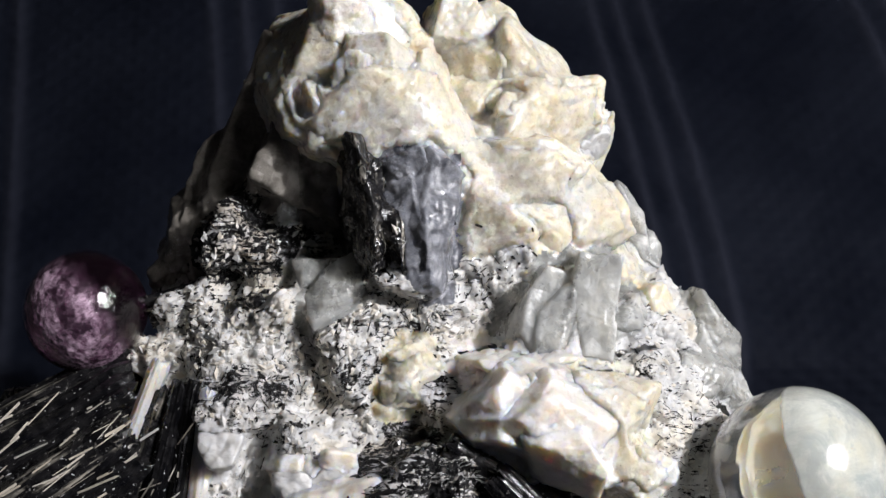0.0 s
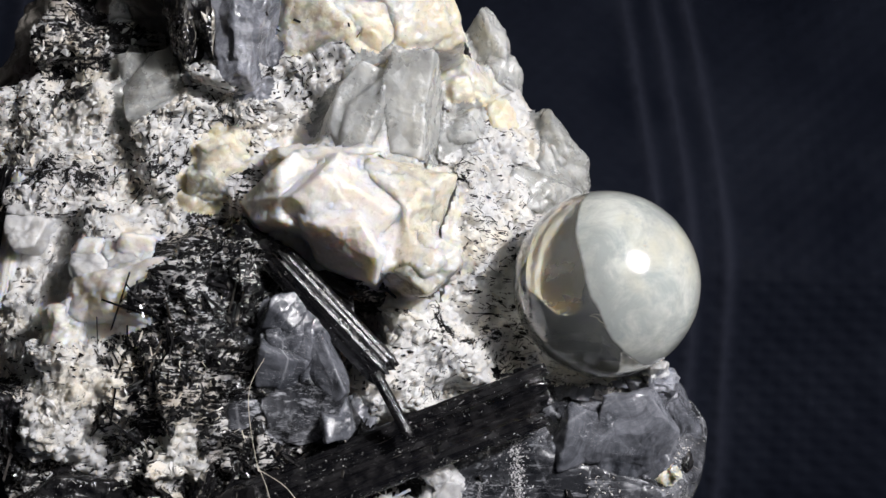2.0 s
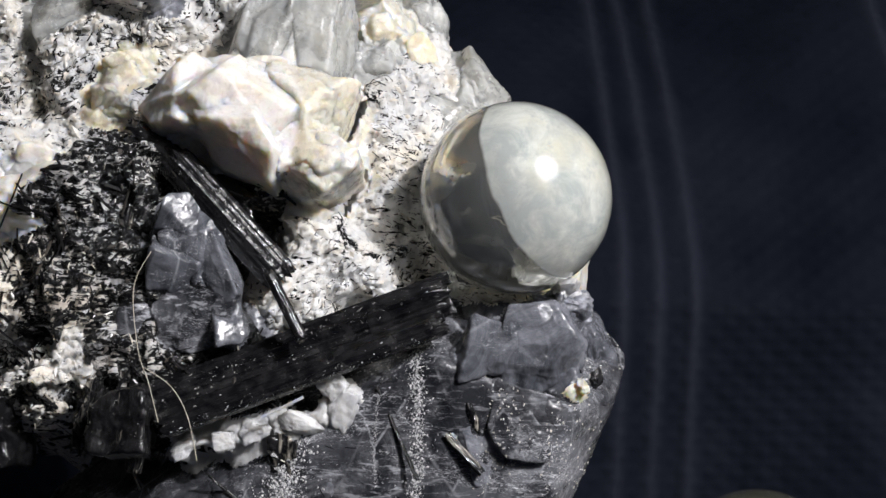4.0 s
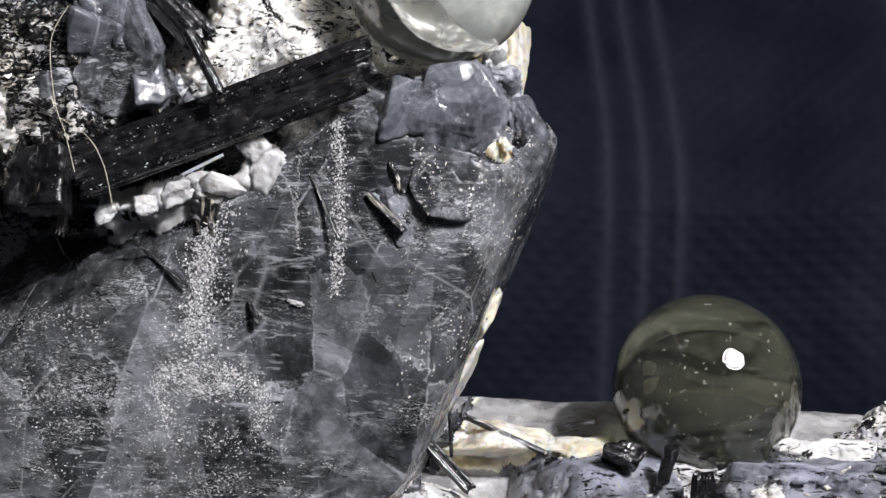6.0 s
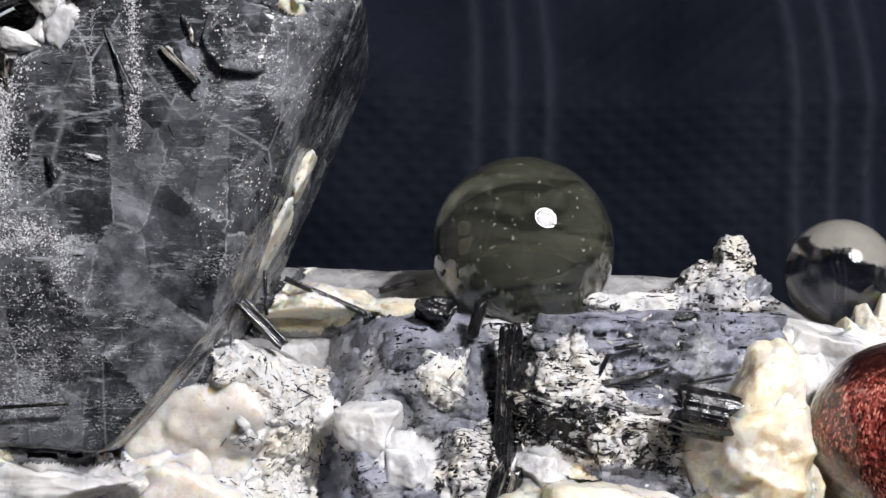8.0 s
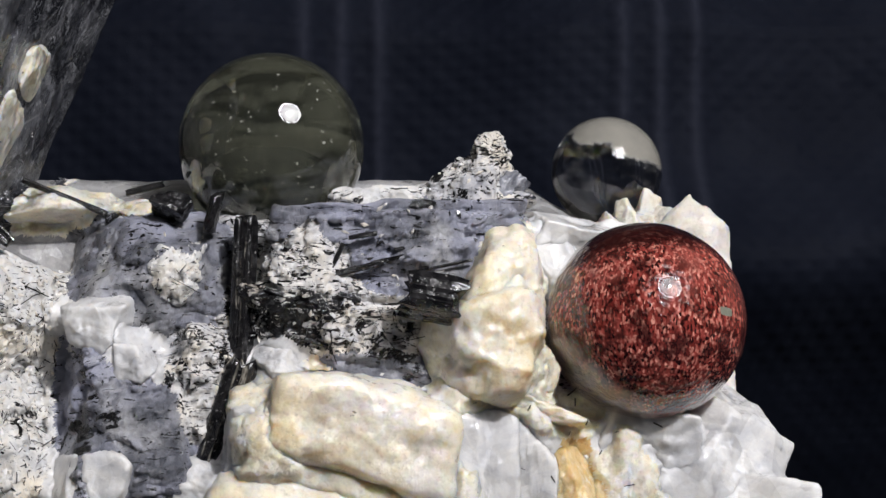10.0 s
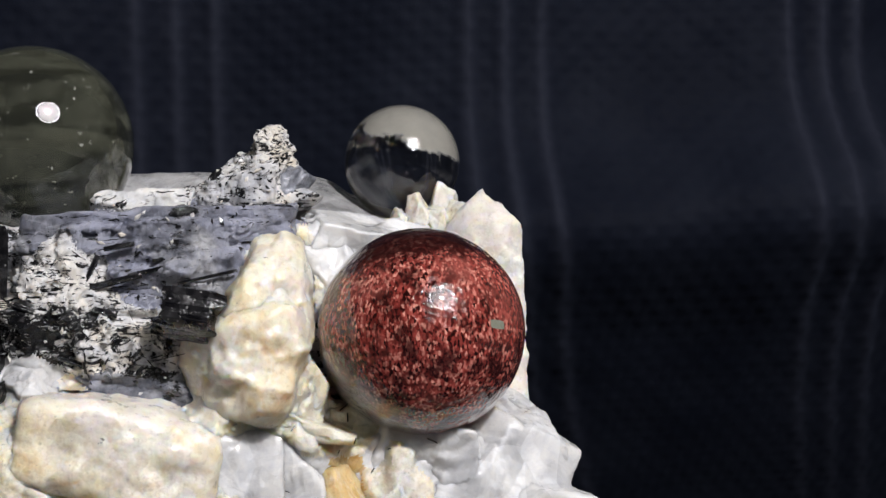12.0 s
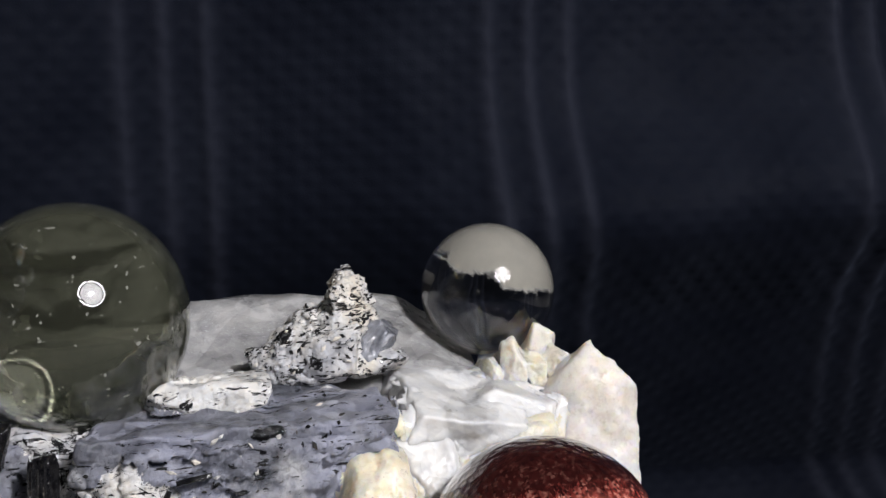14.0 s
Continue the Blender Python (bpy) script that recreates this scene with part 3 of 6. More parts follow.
def cloth_sheet():
    """One sheet that hangs behind the stone and runs forward under it."""
    nx, hang, lay = 720, 250, 60
    xs = np.linspace(-0.3, 0.42, nx)
    back = 0.225
    path = []
    for i in range(hang):
        z = 0.62 - (0.62 - BASE - 0.03) * i / (hang - 1)
        drop = 0.186 - z
        path.append((back + 0.9 * 0.5 * (drop + math.sqrt(drop * drop + 0.0001)), z))
    foot = path[-1][0]
    for i in range(1, 13):
        a = i / 12 * math.pi / 2
        path.append((foot - 0.03 * (1 - math.cos(a)), BASE + 0.03 - 0.03 * math.sin(a)))
    y1 = path[-1][0]
    for i in range(1, lay + 1):
        path.append((y1 - (y1 + 0.55) * i / lay, BASE))
    yz = np.array(path)
    X, Y = np.meshgrid(xs, yz[:, 0])
    Z = np.repeat(yz[:, 1][:, None], nx, 1)
    hung = np.clip((Z - BASE - 0.02) / 0.06, 0, 1)
    low, high = np.clip(0.192 - Z, 0, None), np.clip(Z - 0.265, 0, None)
    xf = X - (0.10 * low + 2.2 * low ** 2) * np.clip((X - 0.09) / 0.05, 0, 1) + 0.08 * high
    fold = 0.007 * np.sin(xf * 26 - 0.6) + 0.004 * np.sin(xf * 61 + 2.0) + 0.006 * np.sin(X * 7 - Z * 31 + 0.5)
    bulge = 0.019 * np.exp(-((Z - 0.186 - 0.1 * (X - 0.2)) / 0.022) ** 2) * np.clip((X - 0.1) / 0.06, 0, 1)
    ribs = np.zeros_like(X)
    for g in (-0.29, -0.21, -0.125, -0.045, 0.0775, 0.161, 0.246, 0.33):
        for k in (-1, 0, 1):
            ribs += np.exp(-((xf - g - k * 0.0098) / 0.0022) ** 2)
    Y = Y + hung * (fold - 0.0016 * ribs - bulge + 0.55 * np.clip(Z - 0.25, 0, None))
    rag = np.stack([X.ravel() * 40, Y.ravel() * 40, Z.ravel() * 40], 1)
    Y = Y + hung * 0.0015 * fbm(rag, 3).reshape(Y.shape)
    verts = np.stack([X, Y, Z], 2).reshape(-1, 3)
    faces = [(i * nx + j, (i + 1) * nx + j, (i + 1) * nx + j + 1, i * nx + j + 1) for i in range(len(yz) - 1) for j in range(nx - 1)]
    ob = mesh_object("backdrop", verts, faces, CLOTH)
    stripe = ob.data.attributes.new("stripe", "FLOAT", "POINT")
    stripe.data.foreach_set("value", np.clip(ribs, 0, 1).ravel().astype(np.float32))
    return tagged(ob, "black satin cloth with ribbed pleats hung behind the stone", "cloth", "", "structure")


cloth_sheet()

# ---- the mineral specimen ----
stone = thing("mineral_specimen", (0.03, 0.06, BASE), "rough specimen of quartz, feldspar and black tourmaline on cloth", "mineral specimen")
# hidden heart of the stone
crystal("heart_rock", (-0.0230, 0.0730, 0.2741), (0.0205, 0.0200, 0.0273), (0, 0, 0), DARK, stone, rough=0.0012, grain=120, seed=1)
crystal("heart_rock", (-0.0197, 0.0713, 0.2502), (0.0340, 0.0250, 0.0166), (0, 0, 0), SPECKLED, stone, rough=0.0012, grain=120, seed=2)
crystal("heart_rock", (-0.0192, 0.0612, 0.2273), (0.0348, 0.0250, 0.0248), (0, 0, 0), PEPPERED, stone, rough=0.0012, grain=120, seed=3)
# summit
crystal("quartz_summit", (-0.0359, 0.0497, 0.2971), (0.0082, 0.0150, 0.0105), (0, 18, 0), IVORY, stone, planes=6, sharp=60, warp=0.02, rough=0.0002, seed=4)
crystal("quartz_summit", (-0.0330, 0.0472, 0.3029), (0.0051, 0.0120, 0.0055), (0, 5, 0), IVORY, stone, planes=8, sharp=30, warp=0.05, rough=0.0002, seed=5)
crystal("quartz_lobe", (-0.0353, 0.0416, 0.2897), (0.0042, 0.0090, 0.0050), (0, -15, 0), IVORY, stone, planes=8, sharp=30, rough=0.0002, seed=6)
crystal("feldspar_blade", (-0.0263, 0.0383, 0.2933), (0.0072, 0.0080, 0.0087), (0, -18, 12), IVORY, stone, planes=7, sharp=50, warp=0.03, rough=0.00015, seed=7)
crystal("feldspar_blade", (-0.0199, 0.0393, 0.2903), (0.0042, 0.0080, 0.0076), (0, -24, -10), CREAM, stone, planes=9, sharp=30, warp=0.08, rough=0.0002, seed=8)
crystal("feldspar_blade", (-0.0307, 0.0384, 0.2921), (0.0027, 0.0070, 0.0065), (0, 8, -14), IVORY, stone, planes=8, sharp=40, warp=0.05, rough=0.00015, seed=9)
crystal("feldspar_saddle", (-0.0248, 0.0475, 0.3022), (0.0059, 0.0100, 0.0043), (0, 20, 0), CREAM, stone, planes=9, rough=0.00022, seed=10)
crystal("feldspar_summit", (-0.0107, 0.0520, 0.3003), (0.0091, 0.0130, 0.0075), (0, 35, 0), CREAM, stone, planes=12, rough=0.00022, seed=11)
crystal("feldspar_summit", (-0.0050, 0.0509, 0.2941), (0.0090, 0.0140, 0.0083), (0, 30, 0), CREAM, stone, planes=12, rough=0.00022, seed=12)
crystal("feldspar_summit", (0.0009, 0.0504, 0.2924), (0.0052, 0.0110, 0.0060), (0, 35, 0), CREAM, stone, planes=12, rough=0.00022, seed=13)
crystal("quartz_tip", (-0.0154, 0.0488, 0.3047), (0.0042, 0.0080, 0.0044), (0, 12, 0), IVORY, stone, planes=7, sharp=36, warp=0.04, rough=0.0002, seed=14)
crystal("quartz_tip", (-0.0104, 0.0493, 0.3057), (0.0020, 0.0050, 0.0024), (0, 12, 0), PALE, stone, planes=7, sharp=30, sub=5, rough=0.0002, seed=15)
crystal("grey_nodule", (0.0030, 0.0481, 0.2887), (0.0029, 0.0060, 0.0038), (0, 0, 0), PALE, stone, rough=0.00022, seed=16)
crystal("feldspar_nodule", (-0.0087, 0.0411, 0.2914), (0.0029, 0.0060, 0.0027), (0, 0, 0), IVORY, stone, planes=8, sub=5, rough=0.0002, seed=17)
crystal("feldspar_mass", (-0.0086, 0.0449, 0.2832), (0.0103, 0.0140, 0.0065), (0, 18, 0), IVORY, stone, planes=9, sharp=30, rough=0.00022, seed=18)
crystal("feldspar_mass", (-0.0102, 0.0461, 0.2751), (0.0073, 0.0130, 0.0073), (0, 5, 0), CREAM, stone, planes=10, rough=0.00022, seed=19)
crystal("feldspar_mass", (-0.0012, 0.0470, 0.2776), (0.0066, 0.0130, 0.0074), (0, -25, 0), IVORY, stone, planes=7, sharp=36, rough=0.00022, seed=20)
crystal("feldspar_mass", (-0.0072, 0.0389, 0.2762), (0.0050, 0.0070, 0.0034), (0, 20, 0), WARM, stone, planes=8, rough=0.00022, seed=21)
crystal("feldspar_mass", (-0.0112, 0.0455, 0.2685), (0.0055, 0.0100, 0.0047), (0, 0, 0), SPECKLED, stone, planes=10, rough=0.0009, seed=22)
crystal("feldspar_mass", (-0.0041, 0.0436, 0.2700), (0.0050, 0.0090, 0.0047), (0, 0, 0), CREAM, stone, planes=10, rough=0.00022, seed=23)
crystal("feldspar_neck", (0.0050, 0.0529, 0.2867), (0.0020, 0.0070, 0.0053), (0, 14, 0), CREAM, stone, planes=7, sharp=30, rough=0.0002, seed=24)
crystal("quartz_nodule", (0.0129, 0.0685, 0.2793), (0.0035, 0.0100, 0.0056), (0, -10, 0), MILKY, stone, seed=25)
crystal("quartz_nodule", (0.0148, 0.0665, 0.2722), (0.0030, 0.0100, 0.0052), (0, -14, 0), MILKY, stone, seed=26)
crystal("quartz_nodule", (0.0089, 0.0605, 0.2689), (0.0046, 0.0100, 0.0063), (0, -20, 0), IVORY, stone, rough=0.0002, seed=27)
# shaded hollow; its brown quartz carries part of the shade in its colour
crystal("grey_blade", (-0.0222, 0.0351, 0.2764), (0.0051, 0.0060, 0.0098), (0, -4, 12), GREY, stone, planes=11, sharp=44, warp=0.05, seed=28)
crystal("grey_blade", (-0.0246, 0.0361, 0.2831), (0.0049, 0.0060, 0.0034), (0, 14, 0), GREY, stone, planes=11, sharp=16, warp=0.12, seed=29)
crystal("black_blade", (-0.0297, 0.0368, 0.2777), (0.0032, 0.0080, 0.0083), (0, -8, 0), DUSTY, stone, planes=9, sharp=14, rough=0.0007, grain=380, seed=30)
crystal("black_blade", (-0.0255, 0.0369, 0.2722), (0.0026, 0.0070, 0.0053), (0, -4, 0), DUSTY, stone, planes=9, sharp=14, rough=0.0006, seed=31)
crystal("blade_foot", (-0.0225, 0.0398, 0.2676), (0.0057, 0.0080, 0.0031), (0, 0, 0), SPECKLED, stone, planes=10, rough=0.0009, cell=0.0006, cell_size=0.0025, seed=32)
crystal("shaded_quartz", (-0.0443, 0.0585, 0.2890), (0.0050, 0.0100, 0.0124), (0, 24, 0), SHADED_BROWN, stone, planes=8, sharp=30, warp=0.05, seed=33)
crystal("shaded_quartz", (-0.0500, 0.0625, 0.2807), (0.0046, 0.0100, 0.0101), (0, 30, 0), SHADED_BROWN, stone, planes=8, sharp=30, warp=0.05, seed=34)
crystal("shaded_quartz", (-0.0364, 0.0505, 0.2846), (0.0076, 0.0100, 0.0076), (0, 12, 0), SHADED_BROWN, stone, planes=9, sharp=22, warp=0.1, seed=35)
crystal("shaded_quartz", (-0.0422, 0.0545, 0.2825), (0.0049, 0.0100, 0.0069), (0, 22, 0), SHADED_BROWN, stone, planes=9, sharp=22, warp=0.1, seed=36)
crystal("shaded_quartz", (-0.0362, 0.0585, 0.2795), (0.0071, 0.0100, 0.0104), (0, 5, 0), SHADED_BROWN, stone, planes=8, seed=37)
crystal("shaded_quartz", (-0.0478, 0.0640, 0.2870), (0.0045, 0.0090, 0.0090), (0, 32, 0), SHADED_BROWN, stone, planes=8, sharp=30, warp=0.05, seed=301)
crystal("shaded_quartz", (-0.0535, 0.0640, 0.2775), (0.0048, 0.0090, 0.0085), (0, 34, 0), SHADED_BROWN, stone, planes=8, sharp=30, warp=0.05, seed=302)
crystal("shaded_quartz", (-0.0570, 0.0640, 0.2690), (0.0042, 0.0090, 0.0062), (0, 28, 0), SHADED_BROWN, stone, planes=8, sharp=26, warp=0.08, seed=303)
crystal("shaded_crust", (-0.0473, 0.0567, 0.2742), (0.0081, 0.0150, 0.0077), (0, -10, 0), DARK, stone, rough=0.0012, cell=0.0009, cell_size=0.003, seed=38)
crystal("shaded_crust", (-0.0515, 0.0575, 0.2768), (0.0045, 0.0100, 0.0078), (0, 26, 0), SHADED_BROWN, stone, rough=0.001, seed=39)
crystal("shaded_crust", (-0.0556, 0.0615, 0.2719), (0.0038, 0.0100, 0.0059), (0, 22, 0), SHADED_BROWN, stone, rough=0.001, seed=40)
crystal("shaded_crust", (-0.0397, 0.0545, 0.2707), (0.0061, 0.0100, 0.0069), (0, 0, 0), PEPPERED, stone, rough=0.0012, cell=0.0009, cell_size=0.003, seed=41)
crystal("black_pocket", (-0.0430, 0.0443, 0.2646), (0.0043, 0.0050, 0.0020), (0, 12, 0), DUSTY, stone, sub=5, seed=42)
crystal("quartz_knob", (-0.0336, 0.0388, 0.2664), (0.0045, 0.0033, 0.0037), (0, -25, 0), MILKY, stone, planes=8, sharp=30, warp=0.03, rough=0.0001, seed=43)
crystal("quartz_knob", (-0.0372, 0.0407, 0.2683), (0.0023, 0.0021, 0.0024), (0, 0, 0), MILKY, stone, planes=8, sharp=26, sub=5, rough=0.0001, seed=44)
crystal("quartz_knob", (-0.0407, 0.0441, 0.2781), (0.0014, 0.0013, 0.0018), (0, 0, 0), MILKY, stone, planes=8, sharp=26, sub=5, rough=0.0001, seed=45)
crystal("matrix_knot", (-0.0303, 0.0429, 0.2621), (0.0051, 0.0070, 0.0027), (0, 0, 0), SPECKLED, stone, rough=0.0009, cell=0.0006, cell_size=0.002, seed=46)
# front crystals and boulder
crystal("clear_crystal", (0.0008, 0.0376, 0.2637), (0.0045, 0.0090, 0.0060), (0, 12, 0), MILKY, stone, planes=9, sharp=50, warp=0.03, rough=0.0001, seed=47)
crystal("clear_crystal", (-0.0034, 0.0368, 0.2614), (0.0038, 0.0080, 0.0068), (0, 14, 0), MILKY, stone, planes=9, sharp=40, warp=0.03, rough=0.0001, seed=48)
crystal("clear_crystal", (-0.0064, 0.0382, 0.2612), (0.0042, 0.0080, 0.0078), (0, 27, 0), MILKY, stone, planes=9, sharp=40, warp=0.03, rough=0.0001, seed=49)
crystal("feldspar_boulder", (-0.0135, 0.0267, 0.2496), (0.0053, 0.0090, 0.0053), (0, 28, 0), WHITE, stone, planes=7, sharp=34, warp=0.04, rough=0.0002, seed=50)
crystal("feldspar_boulder", (-0.0073, 0.0250, 0.2504), (0.0066, 0.0100, 0.0066), (0, 38, 0), WHITE, stone, planes=7, sharp=34, warp=0.04, rough=0.0002, seed=51)
crystal("feldspar_boulder", (-0.0066, 0.0213, 0.2452), (0.0059, 0.0080, 0.0038), (0, 26, 0), WHITE, stone, planes=7, sharp=34, warp=0.04, rough=0.0002, seed=52)
crystal("feldspar_boulder", (0.0002, 0.0253, 0.2491), (0.0053, 0.0080, 0.0064), (0, 20, 0), IVORY, stone, planes=8, sharp=30, rough=0.00022, seed=53)
crystal("feldspar_boulder", (0.0033, 0.0229, 0.2420), (0.0047, 0.0070, 0.0035), (0, 0, 0), IVORY, stone, planes=9, rough=0.00022, seed=54)
crystal("feldspar_rim", (-0.0096, 0.0311, 0.2558), (0.0070, 0.0060, 0.0022), (0, -8, 0), WHITE, stone, planes=10, rough=0.00022, cell=0.0005, cell_size=0.002, seed=55)
# white needle rock
crystal("matrix_face", (-0.0439, 0.0527, 0.2565), (0.0119, 0.0150, 0.0099), (0, 12, 0), SPECKLED, stone, rough=0.0015, grain=190, cell=0.0009, cell_size=0.0028, seed=56)
crystal("matrix_face", (-0.0301, 0.0470, 0.2548), (0.0116, 0.0130, 0.0089), (0, -5, 0), SPECKLED, stone, rough=0.0015, grain=190, cell=0.0009, cell_size=0.0028, seed=57)
crystal("matrix_face", (-0.0201, 0.0482, 0.2612), (0.0078, 0.0120, 0.0059), (0, -25, 0), SPECKLED, stone, rough=0.0013, grain=190, cell=0.0009, cell_size=0.0025, seed=58)
crystal("matrix_face", (-0.0456, 0.0490, 0.2468), (0.0090, 0.0130, 0.0090), (0, 5, 0), SPECKLED, stone, rough=0.0013, grain=190, cell=0.0009, cell_size=0.0028, seed=59)
crystal("matrix_face", (-0.0304, 0.0432, 0.2446), (0.0103, 0.0120, 0.0069), (0, 0, 0), SPECKLED, stone, rough=0.0013, grain=190, cell=0.0009, cell_size=0.0025, seed=60)
crystal("matrix_face", (-0.0522, 0.0545, 0.2632), (0.0065, 0.0100, 0.0049), (0, -25, 0), SPECKLED, stone, rough=0.0012, cell=0.0008, cell_size=0.0025, seed=61)
crystal("grey_mat", (-0.0470, 0.0419, 0.2520), (0.0070, 0.0070, 0.0043), (0, -5, 0), PEPPERED, stone, rough=0.0007, seed=62)
crystal("grey_mat", (-0.0191, 0.0359, 0.2503), (0.0041, 0.0070, 0.0045), (0, -20, 0), PEPPERED, stone, rough=0.0007, seed=63)
crystal("feldspar_chip", (-0.0261, 0.0361, 0.2528), (0.0034, 0.0060, 0.0026), (0, 10, 0), CREAM, stone, sub=5, rough=0.0002, seed=64)
crystal("feldspar_chip", (-0.0232, 0.0381, 0.2554), (0.0027, 0.0060, 0.0031), (0, -30, 0), CREAM, stone, sub=5, rough=0.0002, seed=65)
crystal("feldspar_chip", (-0.0408, 0.0361, 0.2431), (0.0030, 0.0060, 0.0026), (0, 0, 0), WHITE, stone, sub=5, rough=0.0002, seed=66)
crystal("feldspar_chip", (-0.0339, 0.0351, 0.2423), (0.0041, 0.0060, 0.0026), (0, 0, 0), WHITE, stone, sub=5, rough=0.0002, seed=67)
crystal("feldspar_chip", (-0.0496, 0.0381, 0.2446), (0.0031, 0.0060, 0.0027), (0, 0, 0), PALE, stone, sub=5, rough=0.0002, seed=68)
# slope under the milky ball
crystal("matrix_slope", (0.0142, 0.0570, 0.2600), (0.0069, 0.0130, 0.0094), (0, -30, 0), SPECKLED, stone, rough=0.001, cell=0.0006, cell_size=0.0025, seed=69)
crystal("matrix_slope", (0.0128, 0.0490, 0.2491), (0.0070, 0.0130, 0.0094), (0, -20, 0), SPECKLED, stone, rough=0.0012, cell=0.0007, cell_size=0.0025, seed=70)
crystal("matrix_slope", (0.0181, 0.0470, 0.2425), (0.0054, 0.0130, 0.0074), (0, -10, 0), PEPPERED, stone, rough=0.0011, seed=71)
crystal("quartz_slope", (0.0226, 0.0584, 0.2581), (0.0045, 0.0110, 0.0074), (0, -36, 0), MILKY, stone, planes=12, sharp=12, rough=0.0004, warp=0.1, seed=72)
crystal("quartz_nodule", (0.0207, 0.0505, 0.2531), (0.0044, 0.0100, 0.0044), (0, 0, 0), MILKY, stone, seed=73)
crystal("quartz_nodule", (0.0252, 0.0527, 0.2513), (0.0028, 0.0090, 0.0045), (0, -25, 0), MILKY, stone, seed=74)
crystal("yellow_nodule", (0.0136, 0.0504, 0.2646), (0.0025, 0.0040, 0.0025), (0, 0, 0), WARM, stone, sub=5, rough=0.0002, seed=75)
crystal("quartz_nodule", (0.0090, 0.0499, 0.2630), (0.0032, 0.0070, 0.0032), (0, 0, 0), MILKY, stone, seed=76)
# black rods at the west side
rod("tourmaline_rod", (-0.0869, 0.0500, 0.2443), (-0.0617, 0.0500, 0.2568), 0.00394, DUSTY, stone, sides=5, seed=77)
rod("tourmaline_rod", (-0.0865, 0.0450, 0.2386), (-0.0620, 0.0450, 0.2529), 0.00486, BLACK, stone, sides=5, seed=78)
rod("tourmaline_rod", (-0.0843, 0.0420, 0.2328), (-0.0625, 0.0420, 0.2469), 0.00479, DUSTY, stone, sides=6, seed=79)
rod("tourmaline_rod", (-0.0765, 0.0400, 0.2313), (-0.0607, 0.0400, 0.2447), 0.00356, BLACK, stone, sides=6, seed=80)
rod("tourmaline_rod", (-0.0635, 0.0410, 0.2346), (-0.0570, 0.0410, 0.2530), 0.00199, DUSTY, stone, seed=81)
rod("tourmaline_rod", (-0.0597, 0.0390, 0.2340), (-0.0549, 0.0390, 0.2539), 0.00181, BLACK, stone, seed=82)
rod("tourmaline_rod", (-0.0560, 0.0380, 0.2341), (-0.0528, 0.0380, 0.2539), 0.00172, BLACK, stone, seed=83)
rod("feldspar_splinter", (-0.0654, 0.0410, 0.2370), (-0.0581, 0.0410, 0.2569), 0.00135, WHITE, stone, seed=84)
rod("feldspar_splinter", (-0.0533, 0.0370, 0.2349), (-0.0512, 0.0370, 0.2531), 0.00156, WHITE, stone, seed=85)
crystal("west_wedge", (-0.0520, 0.0433, 0.2368), (0.0039, 0.0080, 0.0094), (0, 10, 0), SPECKLED, stone, rough=0.0006, seed=86)
crystal("west_splinter", (-0.0634, 0.0452, 0.2407), (0.0018, 0.0050, 0.0092), (0, 32, 0), CREAM, stone, planes=7, warp=0.12, rough=0.0002, seed=87)
crystal("west_splinter", (-0.0674, 0.0442, 0.2320), (0.0024, 0.0050, 0.0064), (0, 24, 0), CREAM, stone, planes=7, warp=0.12, rough=0.0002, seed=88)
crystal("west_splinter", (-0.0606, 0.0464, 0.2495), (0.0012, 0.0040, 0.0036), (0, 28, 0), WHITE, stone, planes=7, warp=0.12, rough=0.0002, seed=89)
rod("tourmaline_rod", (-0.0607, 0.0500, 0.2645), (-0.0528, 0.0500, 0.2669), 0.00183, DUSTY, stone, seed=90)
rod("tourmaline_rod", (-0.0600, 0.0490, 0.2624), (-0.0536, 0.0490, 0.2648), 0.00107, DUSTY, stone, seed=91)
crystal("west_matrix", (-0.0588, 0.0535, 0.2567), (0.0045, 0.0100, 0.0036), (0, -35, 0), SPECKLED, stone, rough=0.001, cell=0.0007, cell_size=0.0025, seed=92)
crystal("west_matrix", (-0.0747, 0.0688, 0.2373), (0.0179, 0.0150, 0.0111), (0, -30, 0), DARK, stone, rough=0.001, seed=93)
crystal("west_core", (-0.0724, 0.0705, 0.2494), (0.0131, 0.0100, 0.0053), (0, -22, 0), DARK, stone, rough=0.001, seed=94)
# middle of the stone
crystal("white_nodule", (-0.0364, 0.0308, 0.2369), (0.0062, 0.0080, 0.0041), (0, -8, 0), WHITE, stone, planes=10, sharp=18, rough=0.00022, warp=0.12, seed=95)
crystal("white_nodule", (-0.0420, 0.0311, 0.2330), (0.0032, 0.0060, 0.0029), (0, -20, 0), WHITE, stone, planes=10, sharp=16, rough=0.00022, warp=0.12, seed=96)
crystal("grey_nodule", (-0.0403, 0.0304, 0.2407), (0.0022, 0.0016, 0.0018), (0, 0, 0), PALE, stone, sub=5, rough=0.0002, seed=97)
crystal("grey_nodule", (-0.0349, 0.0304, 0.2418), (0.0026, 0.0016, 0.0018), (0, 0, 0), PALE, stone, sub=5, rough=0.0002, seed=98)
crystal("black_matrix", (-0.0255, 0.0327, 0.2363), (0.0092, 0.0120, 0.0092), (0, 0, 0), DARK, stone, rough=0.0013, grain=200, cell=0.0007, cell_size=0.0025, seed=99)
crystal("black_matrix", (-0.0151, 0.0318, 0.2397), (0.0078, 0.0110, 0.0071), (0, 35, 0), DARK, stone, rough=0.0013, grain=200, cell=0.0007, cell_size=0.0025, seed=100)
